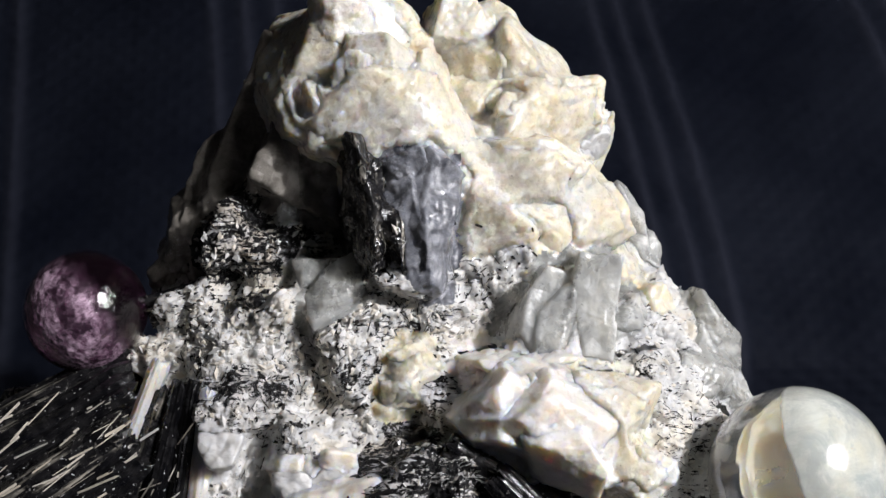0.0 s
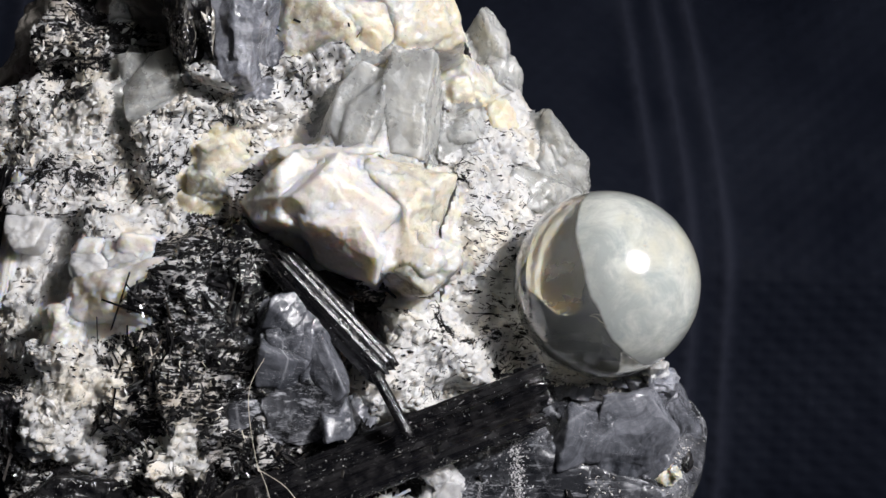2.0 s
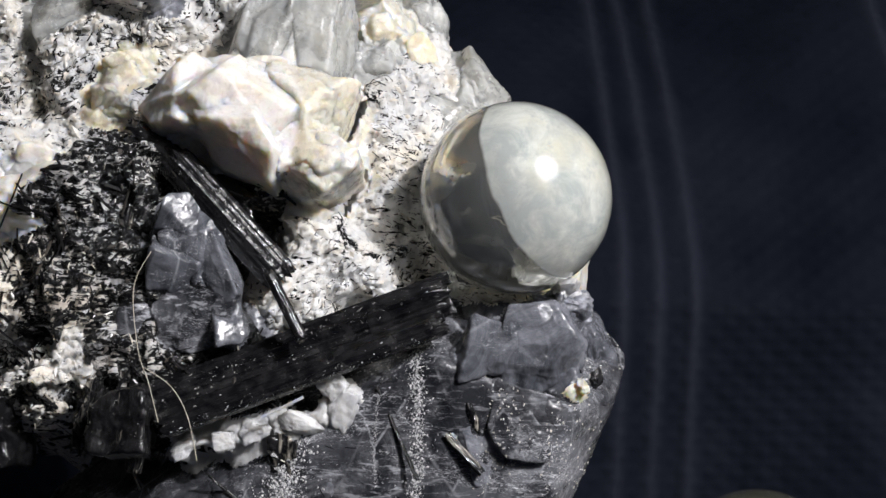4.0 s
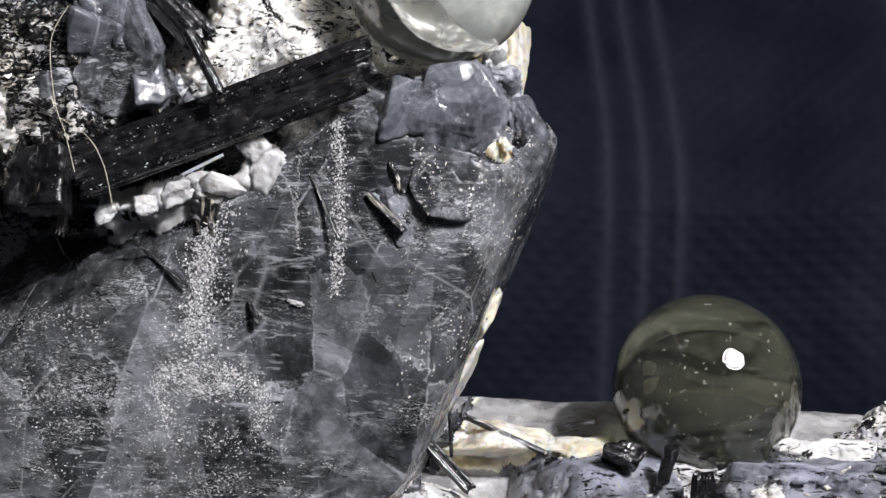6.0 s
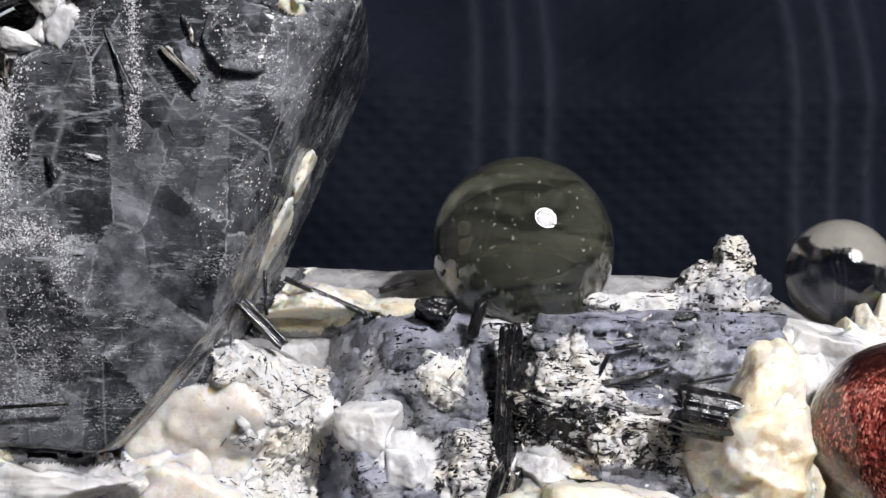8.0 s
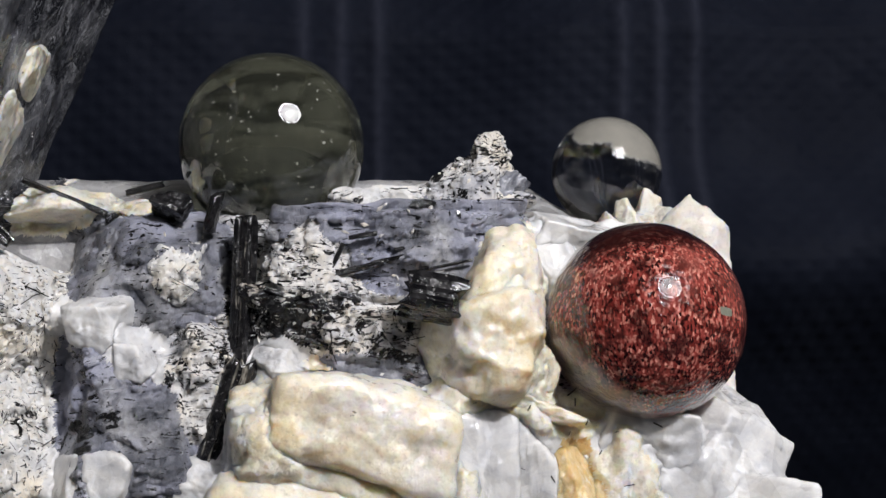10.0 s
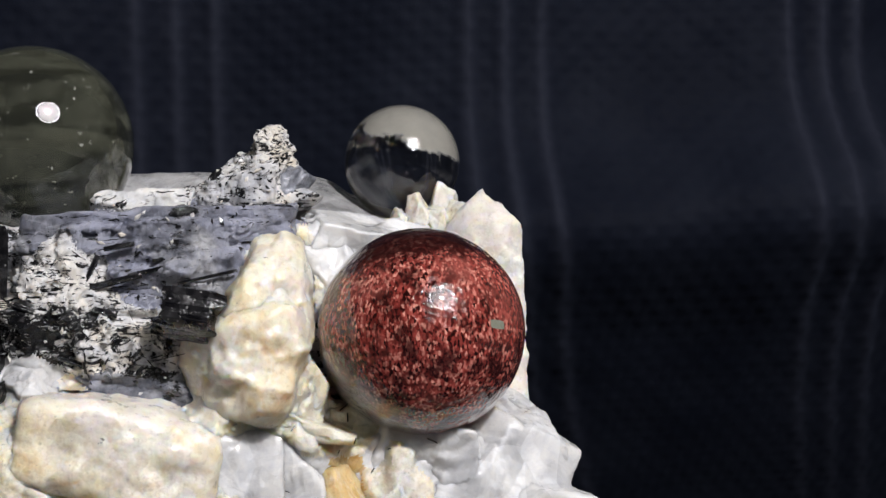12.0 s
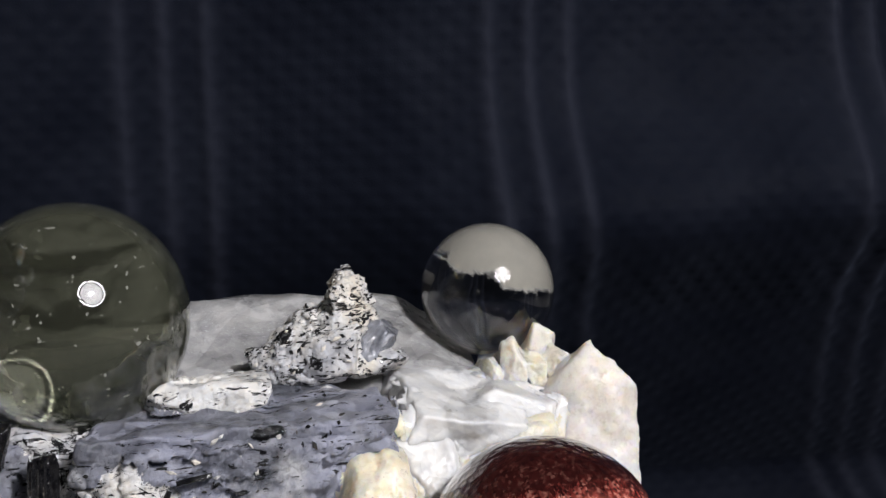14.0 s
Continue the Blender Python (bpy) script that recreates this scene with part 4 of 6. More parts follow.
crystal("black_matrix", (-0.0240, 0.0327, 0.2215), (0.0092, 0.0120, 0.0116), (0, 8, 0), DARK, stone, rough=0.0013, grain=200, cell=0.0007, cell_size=0.0025, seed=101)
crystal("black_matrix", (-0.0146, 0.0318, 0.2168), (0.0116, 0.0110, 0.0072), (0, 0, 0), DARK, stone, rough=0.0013, grain=200, seed=102)
crystal("white_matrix", (-0.0437, 0.0320, 0.2201), (0.0053, 0.0100, 0.0053), (0, -20, 0), SPECKLED, stone, rough=0.0012, cell=0.0008, cell_size=0.0025, seed=103)
crystal("white_matrix", (-0.0264, 0.0275, 0.2166), (0.0042, 0.0070, 0.0032), (0, -20, 0), SPECKLED, stone, rough=0.0012, cell=0.0008, cell_size=0.0025, seed=104)
crystal("white_matrix", (-0.0428, 0.0352, 0.2274), (0.0068, 0.0120, 0.0057), (0, -30, 0), SPECKLED, stone, rough=0.0012, cell=0.0008, cell_size=0.0025, seed=105)
crystal("white_matrix", (-0.0326, 0.0343, 0.2226), (0.0072, 0.0110, 0.0064), (0, -20, 0), PEPPERED, stone, rough=0.0012, cell=0.0008, cell_size=0.0025, seed=106)
crystal("white_matrix", (-0.0307, 0.0343, 0.2145), (0.0068, 0.0110, 0.0054), (0, -10, 0), PEPPERED, stone, rough=0.0012, cell=0.0008, cell_size=0.0025, seed=107)
crystal("black_matrix", (-0.0432, 0.0393, 0.2144), (0.0074, 0.0110, 0.0081), (0, 0, 0), DARK, stone, rough=0.0012, seed=108)
crystal("black_block", (-0.0406, 0.0308, 0.2093), (0.0078, 0.0080, 0.0043), (0, 0, 0), BLACK, stone, planes=5, sharp=24, seed=109)
rod("tourmaline_rod", (-0.0145, 0.0210, 0.2423), (-0.0006, 0.0210, 0.2285), 0.00224, BLACK, stone, sides=5, seed=110)
rod("tourmaline_rod", (-0.0201, 0.0240, 0.2459), (-0.0047, 0.0240, 0.2376), 0.00214, BLACK, stone, sides=5, seed=111)
rod("tourmaline_rod", (-0.0017, 0.0170, 0.2285), (0.0027, 0.0170, 0.2209), 0.00075, BLACK, stone, seed=112)
rod("tourmaline_rod", (-0.0198, 0.0230, 0.2369), (-0.0238, 0.0230, 0.2066), 0.00120, DUSTY, stone, rings=12, seed=113)
rod("tourmaline_rod", (-0.0220, 0.0240, 0.2305), (-0.0228, 0.0240, 0.2065), 0.00093, BLACK, stone, rings=12, seed=114)
rod("tourmaline_rod", (-0.0181, 0.0250, 0.2335), (-0.0211, 0.0250, 0.2163), 0.00072, DUSTY, stone, rings=12, seed=115)
rod("tourmaline_rod", (-0.0239, 0.0230, 0.2403), (-0.0204, 0.0230, 0.2263), 0.00078, BLACK, stone, rings=12, seed=116)
rod("tourmaline_rod", (-0.0267, 0.0240, 0.2367), (-0.0226, 0.0240, 0.2248), 0.00085, DUSTY, stone, rings=12, seed=117)
rod("tourmaline_rod", (-0.0297, 0.0250, 0.2345), (-0.0237, 0.0250, 0.2283), 0.00093, BLACK, stone, rings=12, seed=118)
rod("tourmaline_rod", (-0.0157, 0.0230, 0.2167), (-0.0172, 0.0230, 0.2047), 0.00106, DUSTY, stone, rings=12, seed=119)
rod("tourmaline_rod", (-0.0205, 0.0240, 0.2249), (-0.0202, 0.0240, 0.2066), 0.00057, BLACK, stone, rings=12, seed=120)
rod("tourmaline_rod", (-0.0152, 0.0250, 0.2451), (-0.0214, 0.0250, 0.2405), 0.00086, DUSTY, stone, rings=12, seed=121)
rod("tourmaline_rod", (-0.0106, 0.0230, 0.2444), (-0.0047, 0.0230, 0.2397), 0.00064, BLACK, stone, rings=12, seed=122)
rod("tourmaline_rod", (-0.0335, 0.0240, 0.2300), (-0.0261, 0.0240, 0.2247), 0.00071, DUSTY, stone, rings=12, seed=123)
crystal("smoky_plate", (-0.0138, 0.0212, 0.2350), (0.0021, 0.0030, 0.0028), (-14, 18, 16), SMOKE_PLATE, stone, planes=6, sharp=50, warp=0.03, rough=0.0001, seed=124)
crystal("smoky_plate", (-0.0105, 0.0215, 0.2330), (0.0025, 0.0030, 0.0033), (10, 30, -18), SMOKE_PLATE, stone, planes=6, sharp=50, warp=0.03, rough=0.0001, seed=125)
crystal("smoky_plate", (-0.0133, 0.0219, 0.2287), (0.0033, 0.0030, 0.0031), (20, 8, 12), SMOKE_PLATE, stone, planes=6, sharp=50, warp=0.03, rough=0.0001, seed=126)
crystal("smoky_plate", (-0.0078, 0.0217, 0.2282), (0.0022, 0.0030, 0.0035), (-6, -24, -22), SMOKE_PLATE, stone, planes=6, sharp=50, warp=0.03, rough=0.0001, seed=127)
crystal("smoky_plate", (-0.0116, 0.0225, 0.2232), (0.0045, 0.0030, 0.0038), (16, 8, -8), SMOKY, stone, planes=6, sharp=50, warp=0.03, rough=0.0001, seed=128)
crystal("smoky_plate", (-0.0064, 0.0224, 0.2230), (0.0024, 0.0030, 0.0028), (-10, -12, 18), SMOKE_PLATE, stone, planes=6, sharp=50, warp=0.03, rough=0.0001, seed=129)
crystal("smoky_plate", (-0.0192, 0.0240, 0.2207), (0.0028, 0.0030, 0.0039), (12, -10, 14), SMOKY, stone, planes=6, sharp=40, warp=0.05, sub=5, rough=0.0001, seed=130)
crystal("matrix_patch", (0.0045, 0.0345, 0.2316), (0.0079, 0.0100, 0.0065), (0, 0, 0), SPECKLED, stone, rough=0.001, cell=0.0006, cell_size=0.0022, seed=131)
crystal("matrix_patch", (-0.0004, 0.0316, 0.2255), (0.0057, 0.0090, 0.0046), (0, 0, 0), SPECKLED, stone, rough=0.001, cell=0.0006, cell_size=0.0022, seed=132)
crystal("matrix_patch", (0.0116, 0.0415, 0.2428), (0.0056, 0.0100, 0.0097), (0, 0, 0), SPECKLED, stone, rough=0.0011, cell=0.0006, cell_size=0.0022, seed=133)
crystal("matrix_patch", (0.0155, 0.0395, 0.2320), (0.0048, 0.0100, 0.0067), (0, 0, 0), PEPPERED, stone, rough=0.0011, seed=134)
crystal("matrix_patch", (-0.0053, 0.0300, 0.2396), (0.0043, 0.0070, 0.0025), (0, 0, 0), DARK, stone, rough=0.0008, seed=135)
# long black rod
rod("tourmaline_rod", (-0.0210, 0.0225, 0.2105), (0.0194, 0.0225, 0.2272), 0.00264, BLACK, stone, sides=5, ridge=0.12, seed=136)
rod("tourmaline_rod", (-0.0137, 0.0200, 0.2100), (0.0191, 0.0200, 0.2238), 0.00167, BLACK, stone, sides=5, ridge=0.12, seed=137)
rod("tourmaline_rod", (0.0005, 0.0225, 0.2215), (0.0195, 0.0225, 0.2295), 0.00088, BLACK, stone, sides=5, ridge=0.12, seed=138)
crystal("black_block", (-0.0186, 0.0211, 0.2102), (0.0033, 0.0060, 0.0036), (0, 0, 0), BLACK, stone, planes=4, sharp=30, sub=5, seed=139)
crystal("ball_seat", (0.0257, 0.0393, 0.2274), (0.0062, 0.0110, 0.0029), (0, 0, 0), PEPPERED, stone, rough=0.0008, seed=140)
crystal("ball_seat", (0.0345, 0.0302, 0.2298), (0.0014, 0.0050, 0.0011), (0, 0, 0), PALE, stone, sub=5, rough=0.0002, seed=141)
crystal("cream_wedge", (0.0362, 0.0530, 0.2350), (0.0030, 0.0080, 0.0072), (0, 8, 0), CREAM, stone, planes=7, sharp=30, warp=0.06, rough=0.0003, seed=304)
# great smoky block
smoky_block = cut_block("smoky_block", (0.008, 0.05, 0.195), ((0.0, -1.0, -0.23, 0.0229), (0.8, -0.55, -0.342, 0.0298), (0.928, 0.0, -0.374, 0.0234), (1, 0, 0, 0.0362), (0.8, 0, 0.6, 0.0452), (-0.53, 0, 0.85, 0.0265), (0.3, 0, 0.95, 0.0392), (0.757, 0, -0.653, 0.0254), (0, 0, -1, 0.0335), (-1, 0, 0, 0.04), (0, 1, 0, 0.03), (0.3, -0.6, 0.75, 0.0385), (-0.45, -0.7, 0.5, 0.0285)), SMOKY, stone, 5)
crystal("facet_plate", (0.0243, 0.0222, 0.2211), (0.0035, 0.0020, 0.0040), (0, -12, 0), SMOKE_PLATE, stone, planes=7, sharp=26, warp=0.08, rough=0.0001, seed=142)
crystal("facet_plate", (0.0317, 0.0229, 0.2216), (0.0044, 0.0020, 0.0050), (0, 5, 0), SMOKE_PLATE, stone, planes=7, sharp=26, warp=0.08, rough=0.0001, seed=143)
crystal("facet_plate", (0.0301, 0.0239, 0.2127), (0.0047, 0.0020, 0.0047), (0, 3, 0), SMOKY, stone, planes=7, sharp=26, warp=0.08, rough=0.0001, box=1.0, seed=144)
crystal("facet_plate", (0.0385, 0.0359, 0.2228), (0.0025, 0.0040, 0.0043), (0, -14, 0), SMOKE_PLATE, stone, planes=12, sharp=12, rough=0.0002, warp=0.1, seed=145)
crystal("facet_plate", (0.0350, 0.0333, 0.2277), (0.0042, 0.0050, 0.0018), (0, 8, 0), GREY, stone, planes=12, sharp=12, rough=0.0004, warp=0.1, seed=146)
# crusts, chips and veins on the block
rod("black_vein", (0.0116, 0.0225, 0.2159), (0.0169, 0.0225, 0.2050), 0.00023, BLACK, smoky_block, rings=8, seed=150)
crystal("black_inclusion", (0.0006, 0.0239, 0.2072), (0.0018, 0.0005, 0.0024), (13, 8, 0), DUSTY, smoky_block, sub=5, rough=0.00015, warp=0.2, step=8e-05, seed=154)
crystal("grey_veil", (0.0066, 0.0243, 0.2057), (0.0040, 0.0005, 0.0037), (13, 6, 0), GREY, smoky_block, sub=5, rough=0.00015, warp=0.2, step=8e-05, seed=155)
crystal("white_chip", (0.0074, 0.0227, 0.2124), (0.0018, 0.0006, 0.0026), (13, 15, 0), PALE, smoky_block, warp=0.15, sub=5, rough=0.00015, step=8e-05, seed=156)
crystal("white_chip", (0.0024, 0.0230, 0.2112), (0.0030, 0.0006, 0.0012), (13, 12, 0), PALE, smoky_block, warp=0.15, sub=5, rough=0.00015, step=8e-05, seed=157)
crystal("white_chip", (0.0068, 0.0219, 0.2157), (0.0016, 0.0006, 0.0012), (13, -30, 0), PALE, smoky_block, warp=0.2, sub=5, rough=0.00015, step=8e-05, seed=158)
crystal("white_chip", (-0.0064, 0.0236, 0.2085), (0.0015, 0.0006, 0.0012), (13, -10, 0), PALE, smoky_block, warp=0.2, sub=5, rough=0.00015, step=8e-05, seed=159)
crystal("white_chip", (-0.0116, 0.0238, 0.2075), (0.0016, 0.0006, 0.0010), (13, -30, 0), PALE, smoky_block, warp=0.2, sub=5, rough=0.00015, step=8e-05, seed=160)
crystal("white_chip", (-0.0029, 0.0232, 0.2100), (0.0018, 0.0006, 0.0014), (13, -20, 0), PALE, smoky_block, warp=0.2, sub=5, rough=0.00015, step=8e-05, seed=161)
crystal("white_chip", (0.0118, 0.0261, 0.1975), (0.0010, 0.0006, 0.0004), (13, 10, 0), PALE, smoky_block, sub=5, rough=0.00015, warp=0.4, step=8e-05, seed=162)
rod("pale_needle", (-0.0017, 0.0195, 0.2116), (0.0030, 0.0195, 0.2142), 0.00020, WHITE, smoky_block, rings=6, seed=163)
rod("brown_inclusion", (0.0201, 0.0228, 0.2105), (0.0246, 0.0228, 0.2062), 0.00057, DUSTY, smoky_block, rings=8, seed=164)
crystal("cream_chip", (0.0209, 0.0232, 0.2103), (0.0010, 0.0004, 0.0005), (13, 35, 0), CREAM, smoky_block, sub=5, rough=0.00015, warp=0.4, step=8e-05, seed=165)
crystal("cream_chip", (0.0364, 0.0220, 0.2171), (0.0008, 0.0004, 0.0008), (0, 10, 50), CREAM, smoky_block, sub=5, rough=0.00015, warp=0.4, step=8e-05, seed=166)
crystal("black_chip", (0.0380, 0.0237, 0.2181), (0.0015, 0.0005, 0.0009), (0, -30, 50), DUSTY, smoky_block, sub=5, rough=0.00015, warp=0.2, step=8e-05, seed=167)
crystal("black_chip", (0.0231, 0.0226, 0.2130), (0.0005, 0.0005, 0.0020), (13, -20, 0), DUSTY, smoky_block, sub=5, rough=0.00015, warp=0.2, step=8e-05, seed=168)
crystal("grey_veil", (0.0254, 0.0237, 0.2084), (0.0027, 0.0005, 0.0044), (13, -20, 0), GREY, smoky_block, sub=5, rough=0.00015, warp=0.2, step=8e-05, seed=169)
rod("black_needle", (0.0164, 0.0278, 0.1920), (0.0219, 0.0278, 0.1934), 0.00021, BLACK, smoky_block, rings=6, seed=176)
rod("black_needle", (0.0229, 0.0272, 0.1948), (0.0299, 0.0272, 0.1946), 0.00017, BLACK, smoky_block, rings=6, seed=177)
rod("black_needle", (-0.0086, 0.0248, 0.2046), (-0.0013, 0.0248, 0.1990), 0.00020, BLACK, smoky_block, rings=6, seed=178)
rod("black_needle", (0.0060, 0.0260, 0.1975), (0.0072, 0.0260, 0.1948), 0.00031, BLACK, smoky_block, rings=6, seed=179)
rod("black_needle", (-0.0024, 0.0310, 0.1667), (0.0087, 0.0310, 0.1675), 0.00025, BLACK, smoky_block, rings=6, seed=180)
# foot of the block
crystal("west_foot", (-0.0199, 0.0385, 0.1656), (0.0063, 0.0100, 0.0063), (0, -30, 0), PEPPERED, stone, rough=0.001, cell=0.0006, cell_size=0.0025, seed=181)
crystal("honey_foot", (-0.0075, 0.0425, 0.1600), (0.0085, 0.0100, 0.0021), (0, 0, 0), WARM, stone, rough=0.00022, seed=182)
crystal("pale_foot", (0.0027, 0.0445, 0.1574), (0.0124, 0.0100, 0.0033), (0, 0, 0), PALE, stone, rough=0.00022, seed=183)
crystal("cream_sliver", (0.0352, 0.0529, 0.2005), (0.0011, 0.0060, 0.0040), (0, 20, 0), CREAM, stone, sub=5, rough=0.0002, seed=184)
crystal("cream_sliver", (0.0312, 0.0509, 0.1893), (0.0008, 0.0060, 0.0058), (0, 28, 0), CREAM, stone, sub=5, rough=0.0002, seed=185)
crystal("foot_boulder", (0.0199, 0.0567, 0.1650), (0.0099, 0.0150, 0.0106), (0, 18, 0), WHITE, stone, planes=9, rough=0.00022, seed=186)
crystal("foot_boulder", (0.0294, 0.0587, 0.1660), (0.0100, 0.0150, 0.0100), (0, 0, 0), SPECKLED, stone, rough=0.0009, cell=0.0005, cell_size=0.0025, seed=187)
crystal("foot_boulder", (0.0189, 0.0557, 0.1524), (0.0125, 0.0150, 0.0098), (0, 0, 0), WHITE, stone, planes=10, rough=0.00022, seed=188)
crystal("foot_boulder", (0.0267, 0.0587, 0.1530), (0.0145, 0.0150, 0.0115), (0, 0, 0), SPECKLED, stone, planes=10, rough=0.0009, seed=189)
# the ledge
crystal("ledge_heart", (0.0870, 0.0730, 0.1617), (0.0358, 0.0200, 0.0183), (0, 0, 0), PEPPERED, stone, planes=4, sharp=30, box=1.0, warp=0.02, rough=0.0008, seed=190)
crystal("ledge_block", (0.0522, 0.0617, 0.1704), (0.0126, 0.0150, 0.0103), (0, 0, 0), LILAC, stone, planes=6, sharp=24, rough=0.0007, box=1.03, warp=0.04, seed=191)
crystal("ledge_slab", (0.0844, 0.0585, 0.1776), (0.0183, 0.0130, 0.0034), (0, -1, 0), LILAC, stone, planes=6, sharp=30, rough=0.0005, box=1.0, warp=0.04, seed=192)
crystal("ledge_slab", (0.0907, 0.0560, 0.1713), (0.0106, 0.0100, 0.0049), (0, 0, 0), LILAC, stone, planes=6, sharp=30, rough=0.0005, box=1.03, warp=0.04, seed=193)
crystal("ledge_slab", (0.0820, 0.0540, 0.1587), (0.0098, 0.0100, 0.0030), (0, 2, 0), LILAC, stone, planes=6, sharp=30, rough=0.0005, box=1.0, warp=0.04, seed=194)
crystal("ledge_patch", (0.0736, 0.0533, 0.1720), (0.0083, 0.0080, 0.0061), (0, 0, 0), PEPPERED, stone, rough=0.0008, cell=0.0006, cell_size=0.0022, seed=195)
crystal("ledge_patch", (0.0844, 0.0517, 0.1636), (0.0106, 0.0070, 0.0026), (0, 10, 0), PEPPERED, stone, rough=0.0008, seed=196)
crystal("ledge_patch", (0.0706, 0.0522, 0.1649), (0.0068, 0.0070, 0.0030), (0, 14, 0), DARK, stone, rough=0.0008, seed=197)
crystal("ledge_patch", (0.0545, 0.0526, 0.1713), (0.0049, 0.0060, 0.0038), (0, 0, 0), SPECKLED, stone, rough=0.0008, seed=198)
crystal("ledge_patch", (0.0692, 0.0499, 0.1587), (0.0034, 0.0070, 0.0034), (0, 0, 0), PALE, stone, rough=0.00022, seed=199)
crystal("lilac_column", (0.0475, 0.0577, 0.1537), (0.0098, 0.0150, 0.0124), (0, 0, 0), LILAC, stone, planes=8, rough=0.0009, grain=350, seed=200)
crystal("lilac_column", (0.0572, 0.0555, 0.1528), (0.0046, 0.0100, 0.0114), (0, 12, 0), PEPPERED, stone, rough=0.0009, seed=201)
crystal("quartz_nodule", (0.0450, 0.0509, 0.1644), (0.0041, 0.0070, 0.0045), (0, 0, 0), PALE, stone, rough=0.0002, seed=202)
crystal("quartz_nodule", (0.0507, 0.0491, 0.1590), (0.0026, 0.0060, 0.0026), (0, 0, 0), PALE, stone, sub=5, rough=0.0002, seed=203)
crystal("quartz_nodule", (0.0441, 0.0496, 0.1411), (0.0048, 0.0090, 0.0059), (0, 0, 0), PALE, stone, rough=0.0002, seed=204)
# black rods added as the shade lying in the seam
rod("black_seam", (0.0647, 0.0495, 0.1790), (0.0637, 0.0495, 0.1565), 0.00169, BLACK, stone, sides=4, seed=205)
rod("black_seam", (0.0643, 0.0475, 0.1595), (0.0588, 0.0475, 0.1425), 0.00266, DUSTY, stone, sides=5, seed=206)
rod("black_needle", (0.0786, 0.0462, 0.1759), (0.0823, 0.0462, 0.1765), 0.00034, BLACK, stone, rings=8, seed=207)
rod("black_needle", (0.0748, 0.0462, 0.1706), (0.0831, 0.0462, 0.1725), 0.00045, BLACK, stone, rings=8, seed=208)
rod("black_needle", (0.0816, 0.0462, 0.1725), (0.0906, 0.0462, 0.1743), 0.00030, BLACK, stone, rings=8, seed=209)
rod("black_needle", (0.0846, 0.0462, 0.1743), (0.0921, 0.0462, 0.1747), 0.00026, BLACK, stone, rings=8, seed=210)
rod("black_needle", (0.0876, 0.0462, 0.1713), (0.0951, 0.0462, 0.1728), 0.00023, BLACK, stone, rings=8, seed=211)
rod("black_needle", (0.0778, 0.0462, 0.1751), (0.0756, 0.0462, 0.1706), 0.00034, BLACK, stone, rings=8, seed=212)
rod("black_needle", (0.0755, 0.0462, 0.1687), (0.0800, 0.0462, 0.1676), 0.00053, BLACK, stone, rings=8, seed=213)
rod("black_needle", (0.0726, 0.0462, 0.1624), (0.0830, 0.0462, 0.1593), 0.00034, BLACK, stone, rings=8, seed=214)
rod("black_needle", (0.0674, 0.0462, 0.1692), (0.0741, 0.0462, 0.1669), 0.00045, BLACK, stone, rings=8, seed=215)
rod("black_needle", (0.0860, 0.0462, 0.1668), (0.0913, 0.0462, 0.1652), 0.00030, BLACK, stone, rings=8, seed=216)
# top of the ledge
cut_block("ledge_ridge", (0.070, 0.085, 0.160), ((0, -0.55, 1, 0.0248), (0.02, 0.1, 1, 0.0300), (0.5, -0.2, 0.8, 0.0425), (1, 0, 0, 0.048), (-1, 0, 0, 0.045), (0, -1, 0, 0.020), (0, 1, 0.1, 0.009), (0, 0, -1, 0.05)), RIDGE, stone, 8, 50, 0.0005, 120.0)
cut_block("ledge_floor", (0.080, 0.075, 0.155), ((0, 0.03, 1, 0.0235), (1, 0, 0, 0.024), (0.5, 0, 0.8, 0.030), (-1, 0, 0, 0.034), (0, -1, 0, 0.016), (0, 1, 0, 0.020), (0, 0, -1, 0.05)), PALE, stone, 9, 50, 0.0005, 120.0)
crystal("ledge_cream", (0.0378, 0.0668, 0.1826), (0.0077, 0.0080, 0.0028), (0, 0, 0), CREAM, stone, rough=0.00022, seed=217)
crystal("ledge_cream", (0.0487, 0.0659, 0.1816), (0.0049, 0.0070, 0.0020), (0, 0, 0), CREAM, stone, rough=0.00022, seed=218)
crystal("ledge_white", (0.0812, 0.0620, 0.1815), (0.0067, 0.0070, 0.0025), (0, 0, 0), SPECKLED, stone, rough=0.00022, seed=219)
rod("loose_rod", (0.0277, 0.0480, 0.1817), (0.0336, 0.0480, 0.1758), 0.00092, DUSTY, stone, rings=12, seed=220)
rod("twig", (0.0325, 0.0600, 0.1859), (0.0443, 0.0600, 0.1810), 0.00049, BLACK, stone, rings=10, seed=221)
rod("twig", (0.0303, 0.0520, 0.1863), (0.0308, 0.0520, 0.1801), 0.00027, BLACK, stone, rings=6, seed=222)
rod("twig", (0.0461, 0.0660, 0.1848), (0.0515, 0.0660, 0.1861), 0.00050, BLACK, stone, rings=6, seed=223)
crystal("black_stub", (0.0545, 0.0532, 0.1812), (0.0027, 0.0026, 0.0018), (0, 15, 0), BLACK, stone, planes=9, sharp=40, sub=5, seed=224)
crystal("black_stub", (0.0601, 0.0507, 0.1799), (0.0006, 0.0020, 0.0023), (0, 12, 0), BLACK, stone, planes=4, sharp=24, sub=5, seed=225)
crystal("peak_fragment", (0.0944, 0.0703, 0.1862), (0.0076, 0.0050, 0.0027), (0, -40, 0), PEPPERED, stone, rough=0.0006, cell=0.0006, cell_size=0.0016, seed=226)
